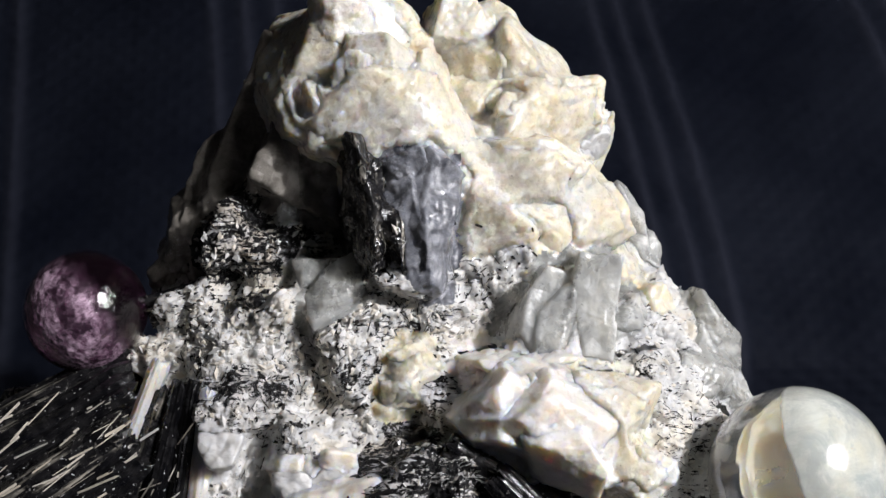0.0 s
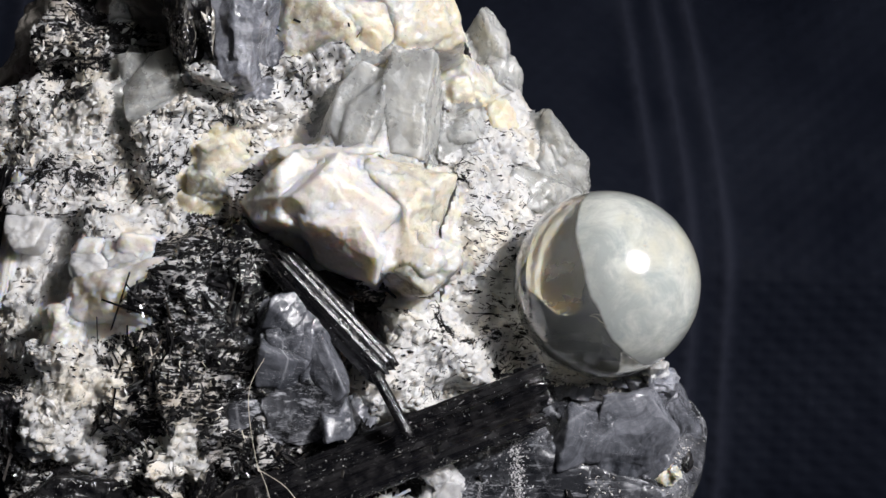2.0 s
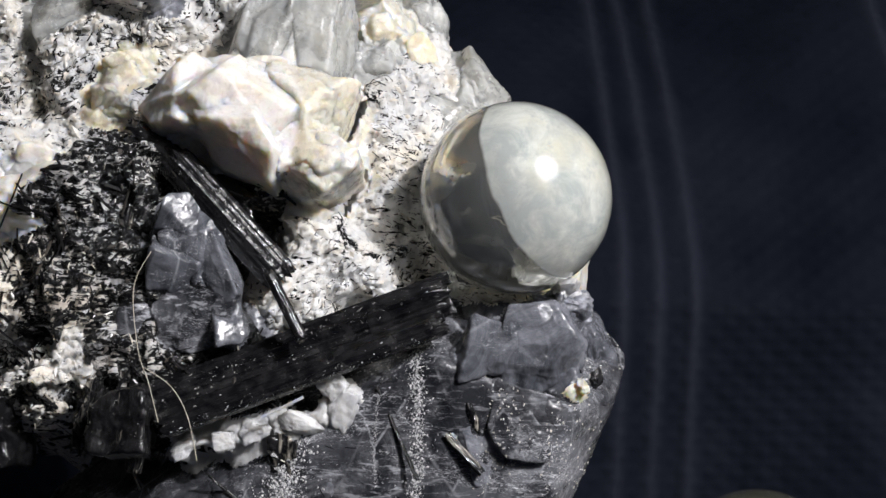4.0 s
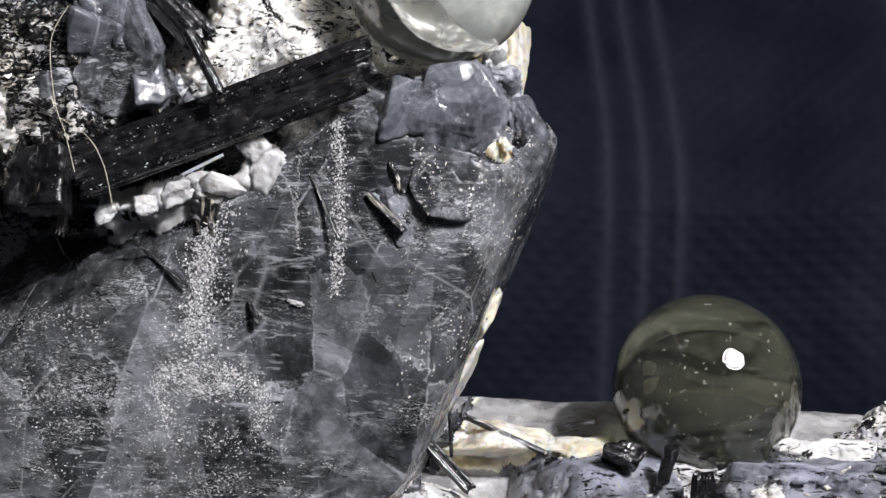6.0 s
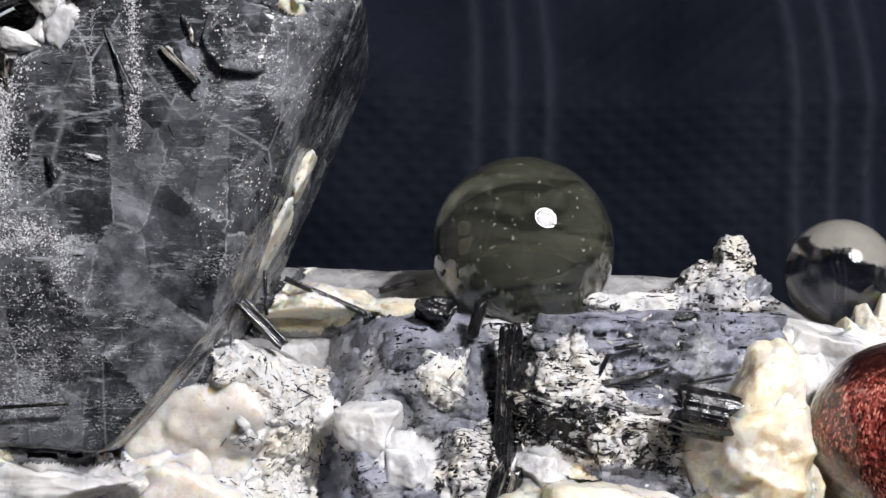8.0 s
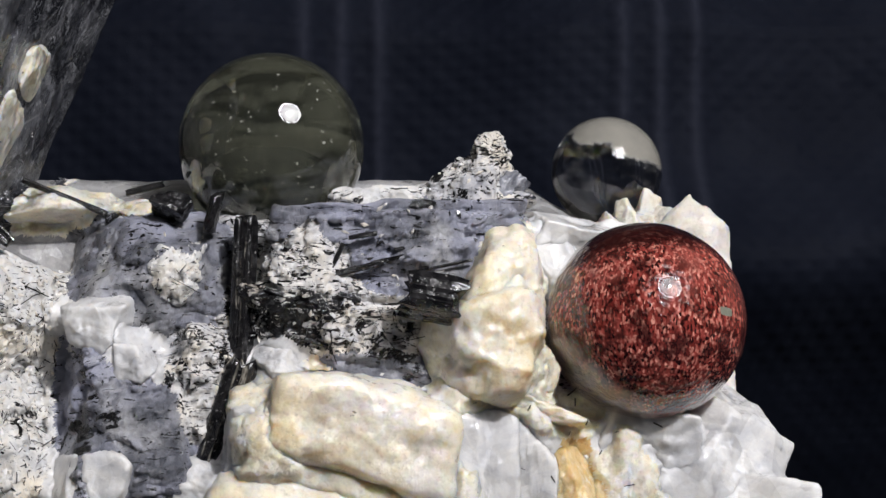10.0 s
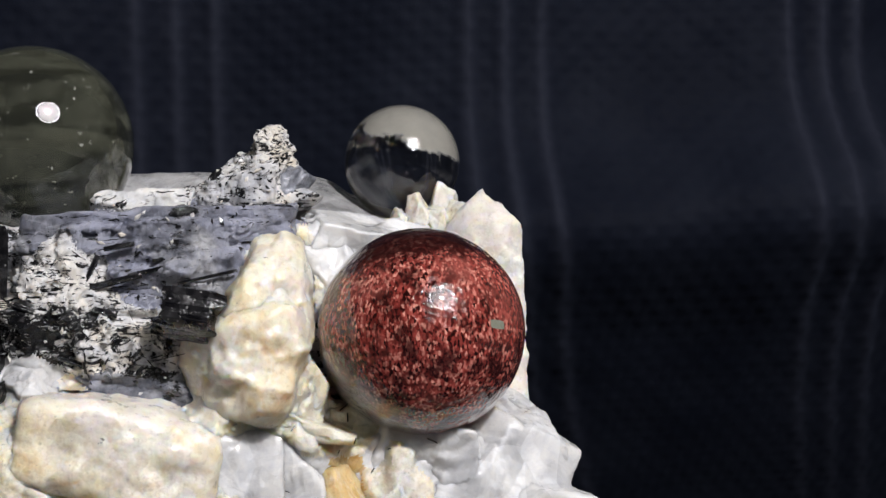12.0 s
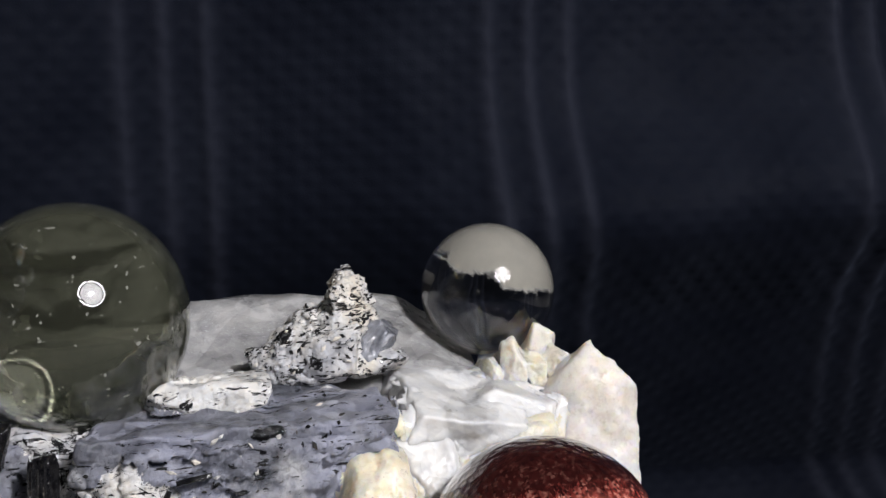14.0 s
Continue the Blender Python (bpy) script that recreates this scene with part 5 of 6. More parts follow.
crystal("peak_fragment", (0.1004, 0.0703, 0.1893), (0.0026, 0.0042, 0.0044), (0, 10, 0), PEPPERED, stone, planes=5, sharp=40, rough=0.0006, grain=420, cell=0.0006, cell_size=0.0016, seed=227)
crystal("peak_fragment", (0.0974, 0.0684, 0.1849), (0.0042, 0.0040, 0.0027), (0, -38, 0), PEPPERED, stone, rough=0.00022, sub=5, seed=228)
crystal("peak_fragment", (0.1024, 0.0694, 0.1855), (0.0031, 0.0040, 0.0023), (0, -50, 0), GREY, stone, rough=0.0005, sub=5, seed=229)
crystal("peak_fragment", (0.0993, 0.0711, 0.1833), (0.0069, 0.0060, 0.0019), (0, 0, 0), PEPPERED, stone, rough=0.0006, sub=5, seed=230)
# honey lumps and the east wall
crystal("honey_lump", (0.0998, 0.0494, 0.1697), (0.0059, 0.0110, 0.0070), (0, 8, 0), WARM, stone, planes=7, sharp=7, rough=0.0003, warp=0.10, seed=231)
crystal("honey_lump", (0.0957, 0.0462, 0.1604), (0.0086, 0.0120, 0.0061), (0, -8, 0), WARM, stone, planes=7, sharp=7, rough=0.0003, warp=0.10, seed=232)
crystal("honey_lump", (0.1026, 0.0485, 0.1573), (0.0033, 0.0100, 0.0048), (0, 5, 0), CREAM, stone, rough=0.0002, seed=233)
rod("black_prism", (0.0862, 0.0398, 0.1680), (0.0928, 0.0390, 0.1668), 0.00350, BLACK, stone, sides=5, ridge=0.03, rings=10, seed=234)
crystal("honey_boulder", (0.0799, 0.0467, 0.1501), (0.0126, 0.0120, 0.0079), (0, 4, 0), WARM, stone, planes=5, sharp=12, box=1.0, warp=0.05, rough=0.0003, seed=235)
crystal("honey_boulder", (0.0696, 0.0469, 0.1510), (0.0061, 0.0110, 0.0058), (0, 0, 0), CREAM, stone, planes=6, sharp=10, warp=0.07, rough=0.0003, seed=236)
crystal("honey_boulder", (0.0761, 0.0480, 0.1372), (0.0166, 0.0130, 0.0100), (0, 12, 0), WARM, stone, planes=5, sharp=12, box=1.0, warp=0.05, rough=0.0003, seed=237)
crystal("honey_boulder", (0.0896, 0.0487, 0.1431), (0.0047, 0.0120, 0.0116), (0, 0, 0), CREAM, stone, planes=6, sharp=30, box=1.0, warp=0.06, rough=0.0002, seed=238)
crystal("quartz_edge", (0.0657, 0.0478, 0.1481), (0.0041, 0.0080, 0.0055), (0, 0, 0), PALE, stone, planes=8, sharp=26, rough=0.0002, seed=239)
crystal("quartz_edge", (0.0590, 0.0488, 0.1430), (0.0048, 0.0080, 0.0041), (0, 0, 0), PALE, stone, planes=8, sharp=26, rough=0.0002, seed=240)
crystal("quartz_column", (0.0960, 0.0489, 0.1415), (0.0040, 0.0110, 0.0110), (0, 0, 0), PALE, stone, planes=5, sharp=40, warp=0.03, rough=0.0001, box=1.0, seed=241)
crystal("quartz_column", (0.1025, 0.0504, 0.1413), (0.0026, 0.0110, 0.0107), (0, 0, 0), PALE, stone, planes=5, sharp=40, warp=0.03, rough=0.0001, box=1.0, seed=242)
crystal("ochre_column", (0.1082, 0.0495, 0.1405), (0.0031, 0.0100, 0.0096), (0, 0, 0), OCHRE, stone, planes=5, sharp=30, warp=0.04, rough=0.0002, box=1.03, seed=243)
crystal("cream_ridge", (0.1018, 0.0486, 0.1524), (0.0088, 0.0090, 0.0022), (0, 14, 0), CREAM, stone, rough=0.00022, seed=244)
crystal("speckled_seam", (0.1143, 0.0515, 0.1425), (0.0033, 0.0100, 0.0097), (0, 0, 0), CREAM, stone, rough=0.00022, cell=0.0005, cell_size=0.002, seed=245)
crystal("pale_facet", (0.1279, 0.0570, 0.1455), (0.0098, 0.0130, 0.0072), (0, 30, 0), PALE, stone, planes=5, sharp=40, warp=0.03, rough=0.0002, seed=246)
crystal("pale_facet", (0.1309, 0.0565, 0.1371), (0.0094, 0.0130, 0.0064), (0, 3, 0), PALE, stone, planes=5, sharp=40, warp=0.03, rough=0.0002, box=1.03, seed=247)
crystal("pale_facet", (0.1188, 0.0554, 0.1477), (0.0064, 0.0110, 0.0049), (0, 10, 0), PALE, stone, planes=7, sharp=30, rough=0.0002, seed=248)
crystal("pale_facet", (0.1327, 0.0605, 0.1498), (0.0043, 0.0100, 0.0058), (0, -35, 0), PALE, stone, rough=0.00022, seed=249)
crystal("seat_hollow", (0.1133, 0.0555, 0.1494), (0.0091, 0.0100, 0.0042), (0, 8, 0), CREAM, stone, rough=0.00022, seed=250)
crystal("wall_filler", (0.1098, 0.0535, 0.1417), (0.0158, 0.0100, 0.0098), (0, 0, 0), CREAM, stone, box=1.0, rough=0.00022, seed=251)
cut_block("cream_tooth", (0.129, 0.074, 0.165), ((0.78, 0.1, 0.62, 0.01258), (-0.72, 0.1, 0.68, 0.0123), (0.1, -0.8, 0.6, 0.0169), (0, 0.8, 0.6, 0.0075), (1, 0, 0, 0.0065), (-1, 0, 0, 0.0085), (0, -1, 0, 0.0095), (0, 1, 0, 0.008), (0, 0, -1, 0.03), (-0.5, -0.8, 0.1, 0.0095)), WHITE, stone, 3, 60, 0.0005, 420.0, 0.0001, 6)
crystal("small_tooth", (0.1253, 0.0774, 0.1808), (0.0020, 0.0040, 0.0040), (0, 10, 0), WHITE, stone, planes=7, sharp=30, sub=5, warp=0.05, rough=0.0002, seed=252)
crystal("small_tooth", (0.1288, 0.0774, 0.1783), (0.0016, 0.0040, 0.0022), (0, -10, 0), WHITE, stone, planes=7, sharp=30, sub=5, rough=0.0002, seed=253)
crystal("small_tooth", (0.1198, 0.0785, 0.1806), (0.0015, 0.0030, 0.0013), (0, 0, 0), WHITE, stone, planes=7, sharp=30, sub=5, rough=0.0002, seed=254)
crystal("tooth_foot", (0.1296, 0.0748, 0.1609), (0.0063, 0.0080, 0.0084), (0, 0, 0), CREAM, stone, rough=0.00022, seed=255)
crystal("pale_step", (0.1122, 0.0674, 0.1759), (0.0074, 0.0110, 0.0045), (0, 8, 0), PALE, stone, planes=9, sharp=40, warp=0.05, rough=0.0002, seed=256)
crystal("pale_step", (0.1193, 0.0705, 0.1733), (0.0066, 0.0100, 0.0056), (0, 20, 0), PALE, stone, planes=9, sharp=40, warp=0.05, rough=0.0002, seed=257)
crystal("pale_step", (0.1113, 0.0785, 0.1785), (0.0062, 0.0100, 0.0024), (0, 0, 0), PALE, stone, planes=9, sharp=30, warp=0.05, rough=0.0002, seed=258)
crystal("pale_step", (0.1079, 0.0652, 0.1709), (0.0047, 0.0120, 0.0059), (0, 0, 0), PALE, stone, planes=8, sharp=26, rough=0.00022, seed=259)
crystal("pale_step", (0.1138, 0.0665, 0.1642), (0.0088, 0.0100, 0.0104), (0, 0, 0), CREAM, stone, rough=0.00022, seed=260)
crystal("base_rock", (0.0989, 0.0728, 0.1126), (0.0388, 0.0350, 0.0259), (0, 0, 0), CREAM, stone, planes=8, rough=0.00022, warp=0.04, box=1.0, seed=261)
crystal("base_rock", (-0.0051, 0.0748, 0.1361), (0.0415, 0.0350, 0.0264), (0, 0, 0), SPECKLED, stone, planes=8, rough=0.001, warp=0.04, box=1.0, seed=262)
crystal("base_rock", (0.035, 0.095, 0.100), (0.080, 0.042, 0.029), (0, 0, 0), CREAM, stone, seed=77, planes=8, box=1.0, warp=0.03, rough=0.0008)
crystal("small_tooth", (0.1212, 0.0730, 0.1815), (0.0015, 0.0035, 0.0028), (0, 8, 0), IVORY, stone, planes=6, sharp=40, sub=5, warp=0.06, rough=0.0001, seed=263)
crystal("small_tooth", (0.1241, 0.0730, 0.1802), (0.0014, 0.0035, 0.0023), (0, -14, 0), IVORY, stone, planes=6, sharp=40, sub=5, warp=0.06, rough=0.0001, seed=264)
crystal("small_tooth", (0.1184, 0.0730, 0.1805), (0.0011, 0.0035, 0.0017), (0, 16, 0), IVORY, stone, planes=6, sharp=40, sub=5, warp=0.06, rough=0.0001, seed=265)
crystal("small_tooth", (0.1271, 0.0730, 0.1803), (0.0017, 0.0035, 0.0028), (0, -6, 0), IVORY, stone, planes=6, sharp=40, sub=5, warp=0.06, rough=0.0001, seed=266)
crystal("small_tooth", (0.1060, 0.0730, 0.1788), (0.0021, 0.0035, 0.0014), (0, 30, 0), IVORY, stone, planes=6, sharp=40, sub=5, warp=0.06, rough=0.0001, seed=267)
crystal("small_tooth", (0.1148, 0.0730, 0.1790), (0.0024, 0.0035, 0.0017), (0, -20, 0), IVORY, stone, planes=6, sharp=40, sub=5, warp=0.06, rough=0.0001, seed=268)

fuse(0.0013)


# ---- common skin of the rock, which fills the seams between the crystals ----
from mathutils.bvhtree import BVHTree

GRID, WEST, LOW, NX, NZ = 0.00037, -0.088, 0.118, 616, 487
SEATS = ((0.0674, 0.0644, 0.1915, 0.0136), (0.1199, 0.0807, 0.1899, 0.00885), (0.1185, 0.0467, 0.1643, 0.0134), (0.0276, 0.0275, 0.2406, 0.0122), (-0.0695, 0.05, 0.2641, 0.0088))


def spread(a, reach, pick):
    """Smallest or largest value within a round neighbourhood."""
    best = a.copy()
    for di in range(-reach, reach + 1):
        for dj in range(-reach, reach + 1):
            if 0 < di * di + dj * dj <= reach * reach:
                best = pick(best, np.roll(np.roll(a, di, 0), dj, 1))
    return best


def soften(a, times):
    for _ in range(times):
        for axis in (0, 1):
            a = 0.25 * np.roll(a, 1, axis) + 0.5 * a + 0.25 * np.roll(a, -1, axis)
    return a


def rock_skin():
    verts, faces, kinds, shift = [], [], [], 0
    for number, (v, f, host) in enumerate(SOLIDS):
        if "tourmaline" in host or len(v) < 2000 or number in APART:
            continue
        verts += v.tolist()
        faces += [[i + shift for i in q] for q in f]
        kinds += [host] * len(f)
        shift += len(v)
    tree = BVHTree.FromPolygons(verts, faces)
    names = sorted(set(kinds))
    order = {n: i for i, n in enumerate(names)}
    far = 0.4
    depth, kind = np.full((NZ, NX), far), np.zeros((NZ, NX), int)
    ahead = Vector((0, 1, 0))
    for i in range(NZ):
        for j in range(NX):
            hit, _, index, _ = tree.ray_cast(Vector((WEST + j * GRID, -0.1, LOW + i * GRID)), ahead)
            if hit is not None:
                depth[i, j], kind[i, j] = hit.y, order[kinds[index]]
    solid = depth < far
    closed = spread(spread(depth, 5, np.minimum), 5, np.maximum)
    near_depth, near_kind = depth.copy(), kind.copy()
    for di, dj in ((5, 0), (-5, 0), (0, 5), (0, -5), (4, 4), (4, -4), (-4, 4), (-4, -4)):
        d2, k2 = np.roll(np.roll(depth, di, 0), dj, 1), np.roll(np.roll(kind, di, 0), dj, 1)
        closer = d2 < near_depth
        near_depth[closer], near_kind[closer] = d2[closer], k2[closer]
    filled = depth - closed > 0.0008
    kind[filled] = near_kind[filled]
    jj, ii = np.meshgrid(np.arange(NX), np.arange(NZ))
    best = np.full(kind.shape, -9.0)
    plain = kind.copy()
    for k in range(len(names)):
        share = soften((plain == k).astype(float), 5)
        rag = np.stack([jj.ravel() * 0.16, ii.ravel() * 0.16, np.full(jj.size, k * 3.0)], 1)
        share = share + 0.24 * fbm(rag, 3, 0.7, 21).reshape(share.shape) * (share > 0.02) - (share < 0.02)
        more = share > best
        best[more], kind[more] = share[more], k
    y = soften(closed, 1)
    jump = spread(closed, 2, np.maximum) - spread(closed, 2, np.minimum) > 0.006
    y[jump] = closed[jump]
    waxy = np.isin(kind, [order[n] for n in ("cream_feldspar", "ivory_quartz") if n in order])
    flow = closed.copy()
    for _ in range(26):
        for axis in (0, 1):
            up, down = np.roll(flow, 1, axis) - flow, np.roll(flow, -1, axis) - flow
            flow = flow + 0.25 * (np.where(np.abs(up) < 0.0012, up, 0) + np.where(np.abs(down) < 0.0012, down, 0))
    edge = soften(spread((spread(closed, 1, np.maximum) - spread(closed, 1, np.minimum) > 0.0016).astype(float), 3, np.maximum), 2)
    share = np.clip(soften(waxy.astype(float), 4) * 1.6 - 0.5, 0, 1) * (1 - edge)
    shake = np.random.RandomState(6)
    X = WEST + (jj + shake.uniform(-0.38, 0.38, jj.shape)) * GRID
    Z = LOW + (ii + shake.uniform(-0.38, 0.38, jj.shape)) * GRID
    grit = fbm(np.stack([X.ravel() * 700, y.ravel() * 700, Z.ravel() * 700], 1), 3, 0.6, 5).reshape(y.shape)
    step = cleave(np.stack([X.ravel() / 0.004, y.ravel() / 0.004, Z.ravel() / 0.004], 1), 8).reshape(y.shape)
    y = y + 0.0003 + 0.0011 * np.clip(1 - (depth - closed) / 0.0010, 0, 1) + 0.00014 * grit + 0.00010 * step
    rocky = np.isin(kind, [order[n] for n in ("speckled_matrix", "peppered_matrix", "dark_matrix", "lilac_grey_quartz") if n in order])
    banded = np.where(kind == order["lilac_grey_quartz"], 0.35, 1.0)
    spot = np.stack([(X * banded).ravel(), closed.ravel(), Z.ravel()], 1)
    crag = 0.0007 * fbm(spot * 300, 4, 0.6, 31) + 0.0007 * cleave(spot / 0.0021, 32) + 0.00035 * cleave(spot / 0.0009, 33)
    hard = np.clip(soften(rocky.astype(float), 3) * 1.5 - 0.35, 0, 1) * (1 - edge)
    y = y + hard * (soften(closed, 1) - 0.0002 + crag.reshape(y.shape) - y)
    y = y + share * (flow - 0.0008 + 0.00010 * grit + 0.00012 * step - y)
    for cx, cy, cz, r in SEATS:
        rest = (r + 0.0002) ** 2 - (X - cx) ** 2 - (Z - cz) ** 2
        inside = rest > 0
        back = cy + np.sqrt(np.clip(rest, 0, None))
        front = cy - np.sqrt(np.clip(rest, 0, None))
        clash = inside & (y < back) & (y > front - 0.002)
        y[clash] = back[clash]
    index = ii * NX + jj
    a, b, c, d = index[:-1, :-1], index[:-1, 1:], index[1:, 1:], index[1:, :-1]
    quad = np.stack([y[:-1, :-1], y[:-1, 1:], y[1:, 1:], y[1:, :-1]])
    good = (quad.max(0) - quad.min(0) < 0.0022) & solid[:-1, :-1] & solid[1:, 1:] & solid[:-1, 1:] & solid[1:, :-1]
    ka, kb, kc, kd = (kind.ravel()[q[good]] for q in (a, b, c, d))
    a, b, c, d = a[good], b[good], c[good], d[good]
    cut = (ka == kc) | (kb != kd)
    one = np.where(cut[:, None], np.stack([a, b, c], 1), np.stack([a, b, d], 1))
    two = np.where(cut[:, None], np.stack([a, c, d], 1), np.stack([b, c, d], 1))
    kind_one = np.where(cut, np.where(ka == kc, ka, kb), np.where(kb == kd, kb, ka))
    kind_one = np.where(~cut & (ka != kb), kb, kind_one)
    kind_two = np.where(cut, np.where(ka == kc, ka, kd), kb)
    tris, tri = np.concatenate([one, two]), np.concatenate([kind_one, kind_two])
    used, back_index = np.unique(tris.ravel(), return_inverse=True)
    points = np.stack([X.ravel(), y.ravel(), Z.ravel()], 1)[used]
    tris = back_index.reshape(-1, 3)
    ob = mesh_object("rock_skin", points, tris.tolist(), bpy.data.materials[names[0]], stone, "intergrown quartz and feldspar ground between the crystals")
    for n in names[1:]:
        ob.data.materials.append(bpy.data.materials[n])
    ob.data.polygons.foreach_set("material_index", tri.astype(np.int32))
    for k, n in enumerate(names):
        mine = tris[tri == k]
        if len(mine):
            own, local = np.unique(mine.ravel(), return_inverse=True)
            SOLIDS.append((points[own], local.reshape(-1, 3).tolist(), n))


rock_skin()

# ---- grains and needles on the skin ----
HOSTS = ("speckled_matrix", "peppered_matrix", "dark_matrix", "lilac_grey_quartz", "dusty_black_tourmaline", "smoky_quartz")
skin_verts, skin_faces, owner, shift = [], [], [], 0
for verts, faces, host in SOLIDS:
    skin_verts += verts.tolist()
    skin_faces += [[i + shift for i in f] for f in faces]
    owner += [host] * len(faces)
    shift += len(verts)
SKIN = BVHTree.FromPolygons(skin_verts, skin_faces)


def island(name, stops, rough, spec=0.5):
    m = Nodes(name)
    geo = m.node("ShaderNodeNewGeometry")
    c = m.ramp(geo.outputs["Random Per Island"], *stops)
    m.set("Base Color", m.mix(m.math("MULTIPLY", m.noise(1500, 3), 0.4), c, (0.5, 0.48, 0.46), "MULTIPLY")).set("Roughness", rough).set("Specular IOR Level", spec)
    return m.mat


GRAINS = island("pale_grains", ((0.0, (0.80, 0.77, 0.72)), (0.35, (0.76, 0.70, 0.60)), (0.6, (0.62, 0.62, 0.62)), (0.85, (0.84, 0.83, 0.81))), 0.45)
CRUMBS = island("white_crumbs", ((0.0, (0.78, 0.78, 0.78)), (0.4, (0.62, 0.63, 0.65)), (0.7, (0.84, 0.84, 0.83))), 0.4)
DARK_GRAINS = island("black_grains", ((0.0, (0.006, 0.006, 0.007)), (0.7, (0.02, 0.02, 0.02)), (0.95, (0.12, 0.11, 0.10))), 0.22, 0.7)
NEEDLES = island("black_needles", ((0.0, (0.005, 0.005, 0.006)), (0.8, (0.018, 0.017, 0.017)), (0.97, (0.07, 0.06, 0.05))), 0.24, 0.5)
FIBRES = island("pale_fibres", ((0.0, (0.70, 0.66, 0.58)), (0.6, (0.60, 0.54, 0.44)), (0.9, (0.75, 0.74, 0.72))), 0.4)


def scatter(name, label, material, count, west, east, low, high, kind, length, width, seed, lean=None, patchy=0.0, sink=0.3, deep=0.2, hosts=HOSTS):
    """Small loose pieces pressed into the skin that faces the front."""
    rnd = np.random.RandomState(seed)
    xs, zs = rnd.uniform(west, east, count * 3), rnd.uniform(low, high, count * 3)
    keep = fbm(np.stack([xs * 190, zs * 190, np.full(count * 3, seed * 1.7)], 1), 3, 0.6, seed) > patchy - 0.45
    verts, faces, made = [], [], 0
    xs, zs = xs[keep], zs[keep]
    drift = 3.2 * fbm(np.stack([xs * 70, zs * 70, np.full(len(xs), 2.5)], 1), 2, 0.6, 77) + 0.9
    for made_from, (x, z) in enumerate(zip(xs, zs)):
        way = Vector((rnd.uniform(-0.15, 0.15), 1, rnd.uniform(-0.25, 0.1)))
        hit, normal, index, _ = SKIN.ray_cast(Vector((x, 0.03, z)) - way * 0.08, way.normalized())
        if hit is None or hit.y > deep or owner[index] not in hosts:
            continue
        a = drift[made_from] + rnd.normal(0, 0.45) if lean is None else radians(rnd.normal(lean[0], lean[1]))
        along = Vector((math.cos(a), rnd.normal(0, 0.25), math.sin(a)))
        if normal.y > 0:
            normal = -normal
        along = (along - normal * along.dot(normal) * 0.85).normalized()
        across = along.cross(normal).normalized()
        up = across.cross(along)
        n = len(verts)
        w = rnd.uniform(*width) * (1 if kind == "needle" else 0.5)
        if kind == "needle":
            h = length[0] + (length[1] - length[0]) * rnd.rand() ** 2
            c = hit + normal * w * sink
            for e in (-0.5, 0.5):
                for q in range(3):
                    t = q * 2 * math.pi / 3
                    verts.append(c + along * h * (e + rnd.uniform(-0.04, 0.04)) + (across * math.cos(t) + up * math.sin(t)) * w * 0.6)
            faces += [(n, n + 1, n + 4, n + 3), (n + 1, n + 2, n + 5, n + 4), (n + 2, n, n + 3, n + 5), (n, n + 2, n + 1), (n + 3, n + 4, n + 5)]
        else:
            c = hit - normal * w * sink * 0.0
            sx, sy, sz = w * rnd.uniform(0.8, 1.8), w * rnd.uniform(0.5, 1.0), w * rnd.uniform(0.4, 0.9)
            for ax, s in ((along, sx), (across, sy), (up, sz)):
                for e in (-1, 1):
                    verts.append(c + ax * s * e + Vector(rnd.uniform(-0.3, 0.3, 3)) * w)
            faces += [(n, n + 2, n + 4), (n + 2, n + 1, n + 4), (n + 1, n + 3, n + 4), (n + 3, n, n + 4), (n + 2, n, n + 5), (n + 1, n + 2, n + 5), (n + 3, n + 1, n + 5), (n, n + 3, n + 5)]
        made += 1
        if made >= count:
            break
    ob = mesh_object(name, verts, faces, material, stone, label, False)
    ob["kind"] = "stuff"
    return ob


MM = 0.001
WHITE_ROCK = ("speckled_matrix", "peppered_matrix")
BLACK_ROCK = ("dark_matrix", "dusty_black_tourmaline", "peppered_matrix")
# white needle rock above, west to east
scatter("feldspar_gravel", "loose pale feldspar grains", GRAINS, 350, -0.066, 0.002, 0.222, 0.266, "grain", None, (0.3 * MM, 1.5 * MM), 1, patchy=0.2, hosts=WHITE_ROCK)
scatter("needle_fleece", "fine black needles", NEEDLES, 500, -0.066, 0.002, 0.226, 0.268, "needle", (0.4 * MM, 2.4 * MM), (0.05 * MM, 0.13 * MM), 2, patchy=0.85, hosts=WHITE_ROCK)
scatter("fibre_fleece", "fine pale fibres", FIBRES, 350, -0.066, 0.002, 0.226, 0.268, "needle", (0.8 * MM, 2.6 * MM), (0.04 * MM, 0.09 * MM), 3, patchy=0.4, hosts=WHITE_ROCK)
scatter("black_grit", "black mineral grains", DARK_GRAINS, 700, -0.066, 0.002, 0.226, 0.275, "grain", None, (0.3 * MM, 0.9 * MM), 4, patchy=0.6)
scatter("fibre_fleece", "cream slivers along the black rods", FIBRES, 90, -0.085, -0.050, 0.222, 0.254, "needle", (0.8 * MM, 9.0 * MM), (0.05 * MM, 0.36 * MM), 41, lean=(36, 11), patchy=0.2, hosts=("dusty_black_tourmaline", "black_tourmaline", "dark_matrix"))
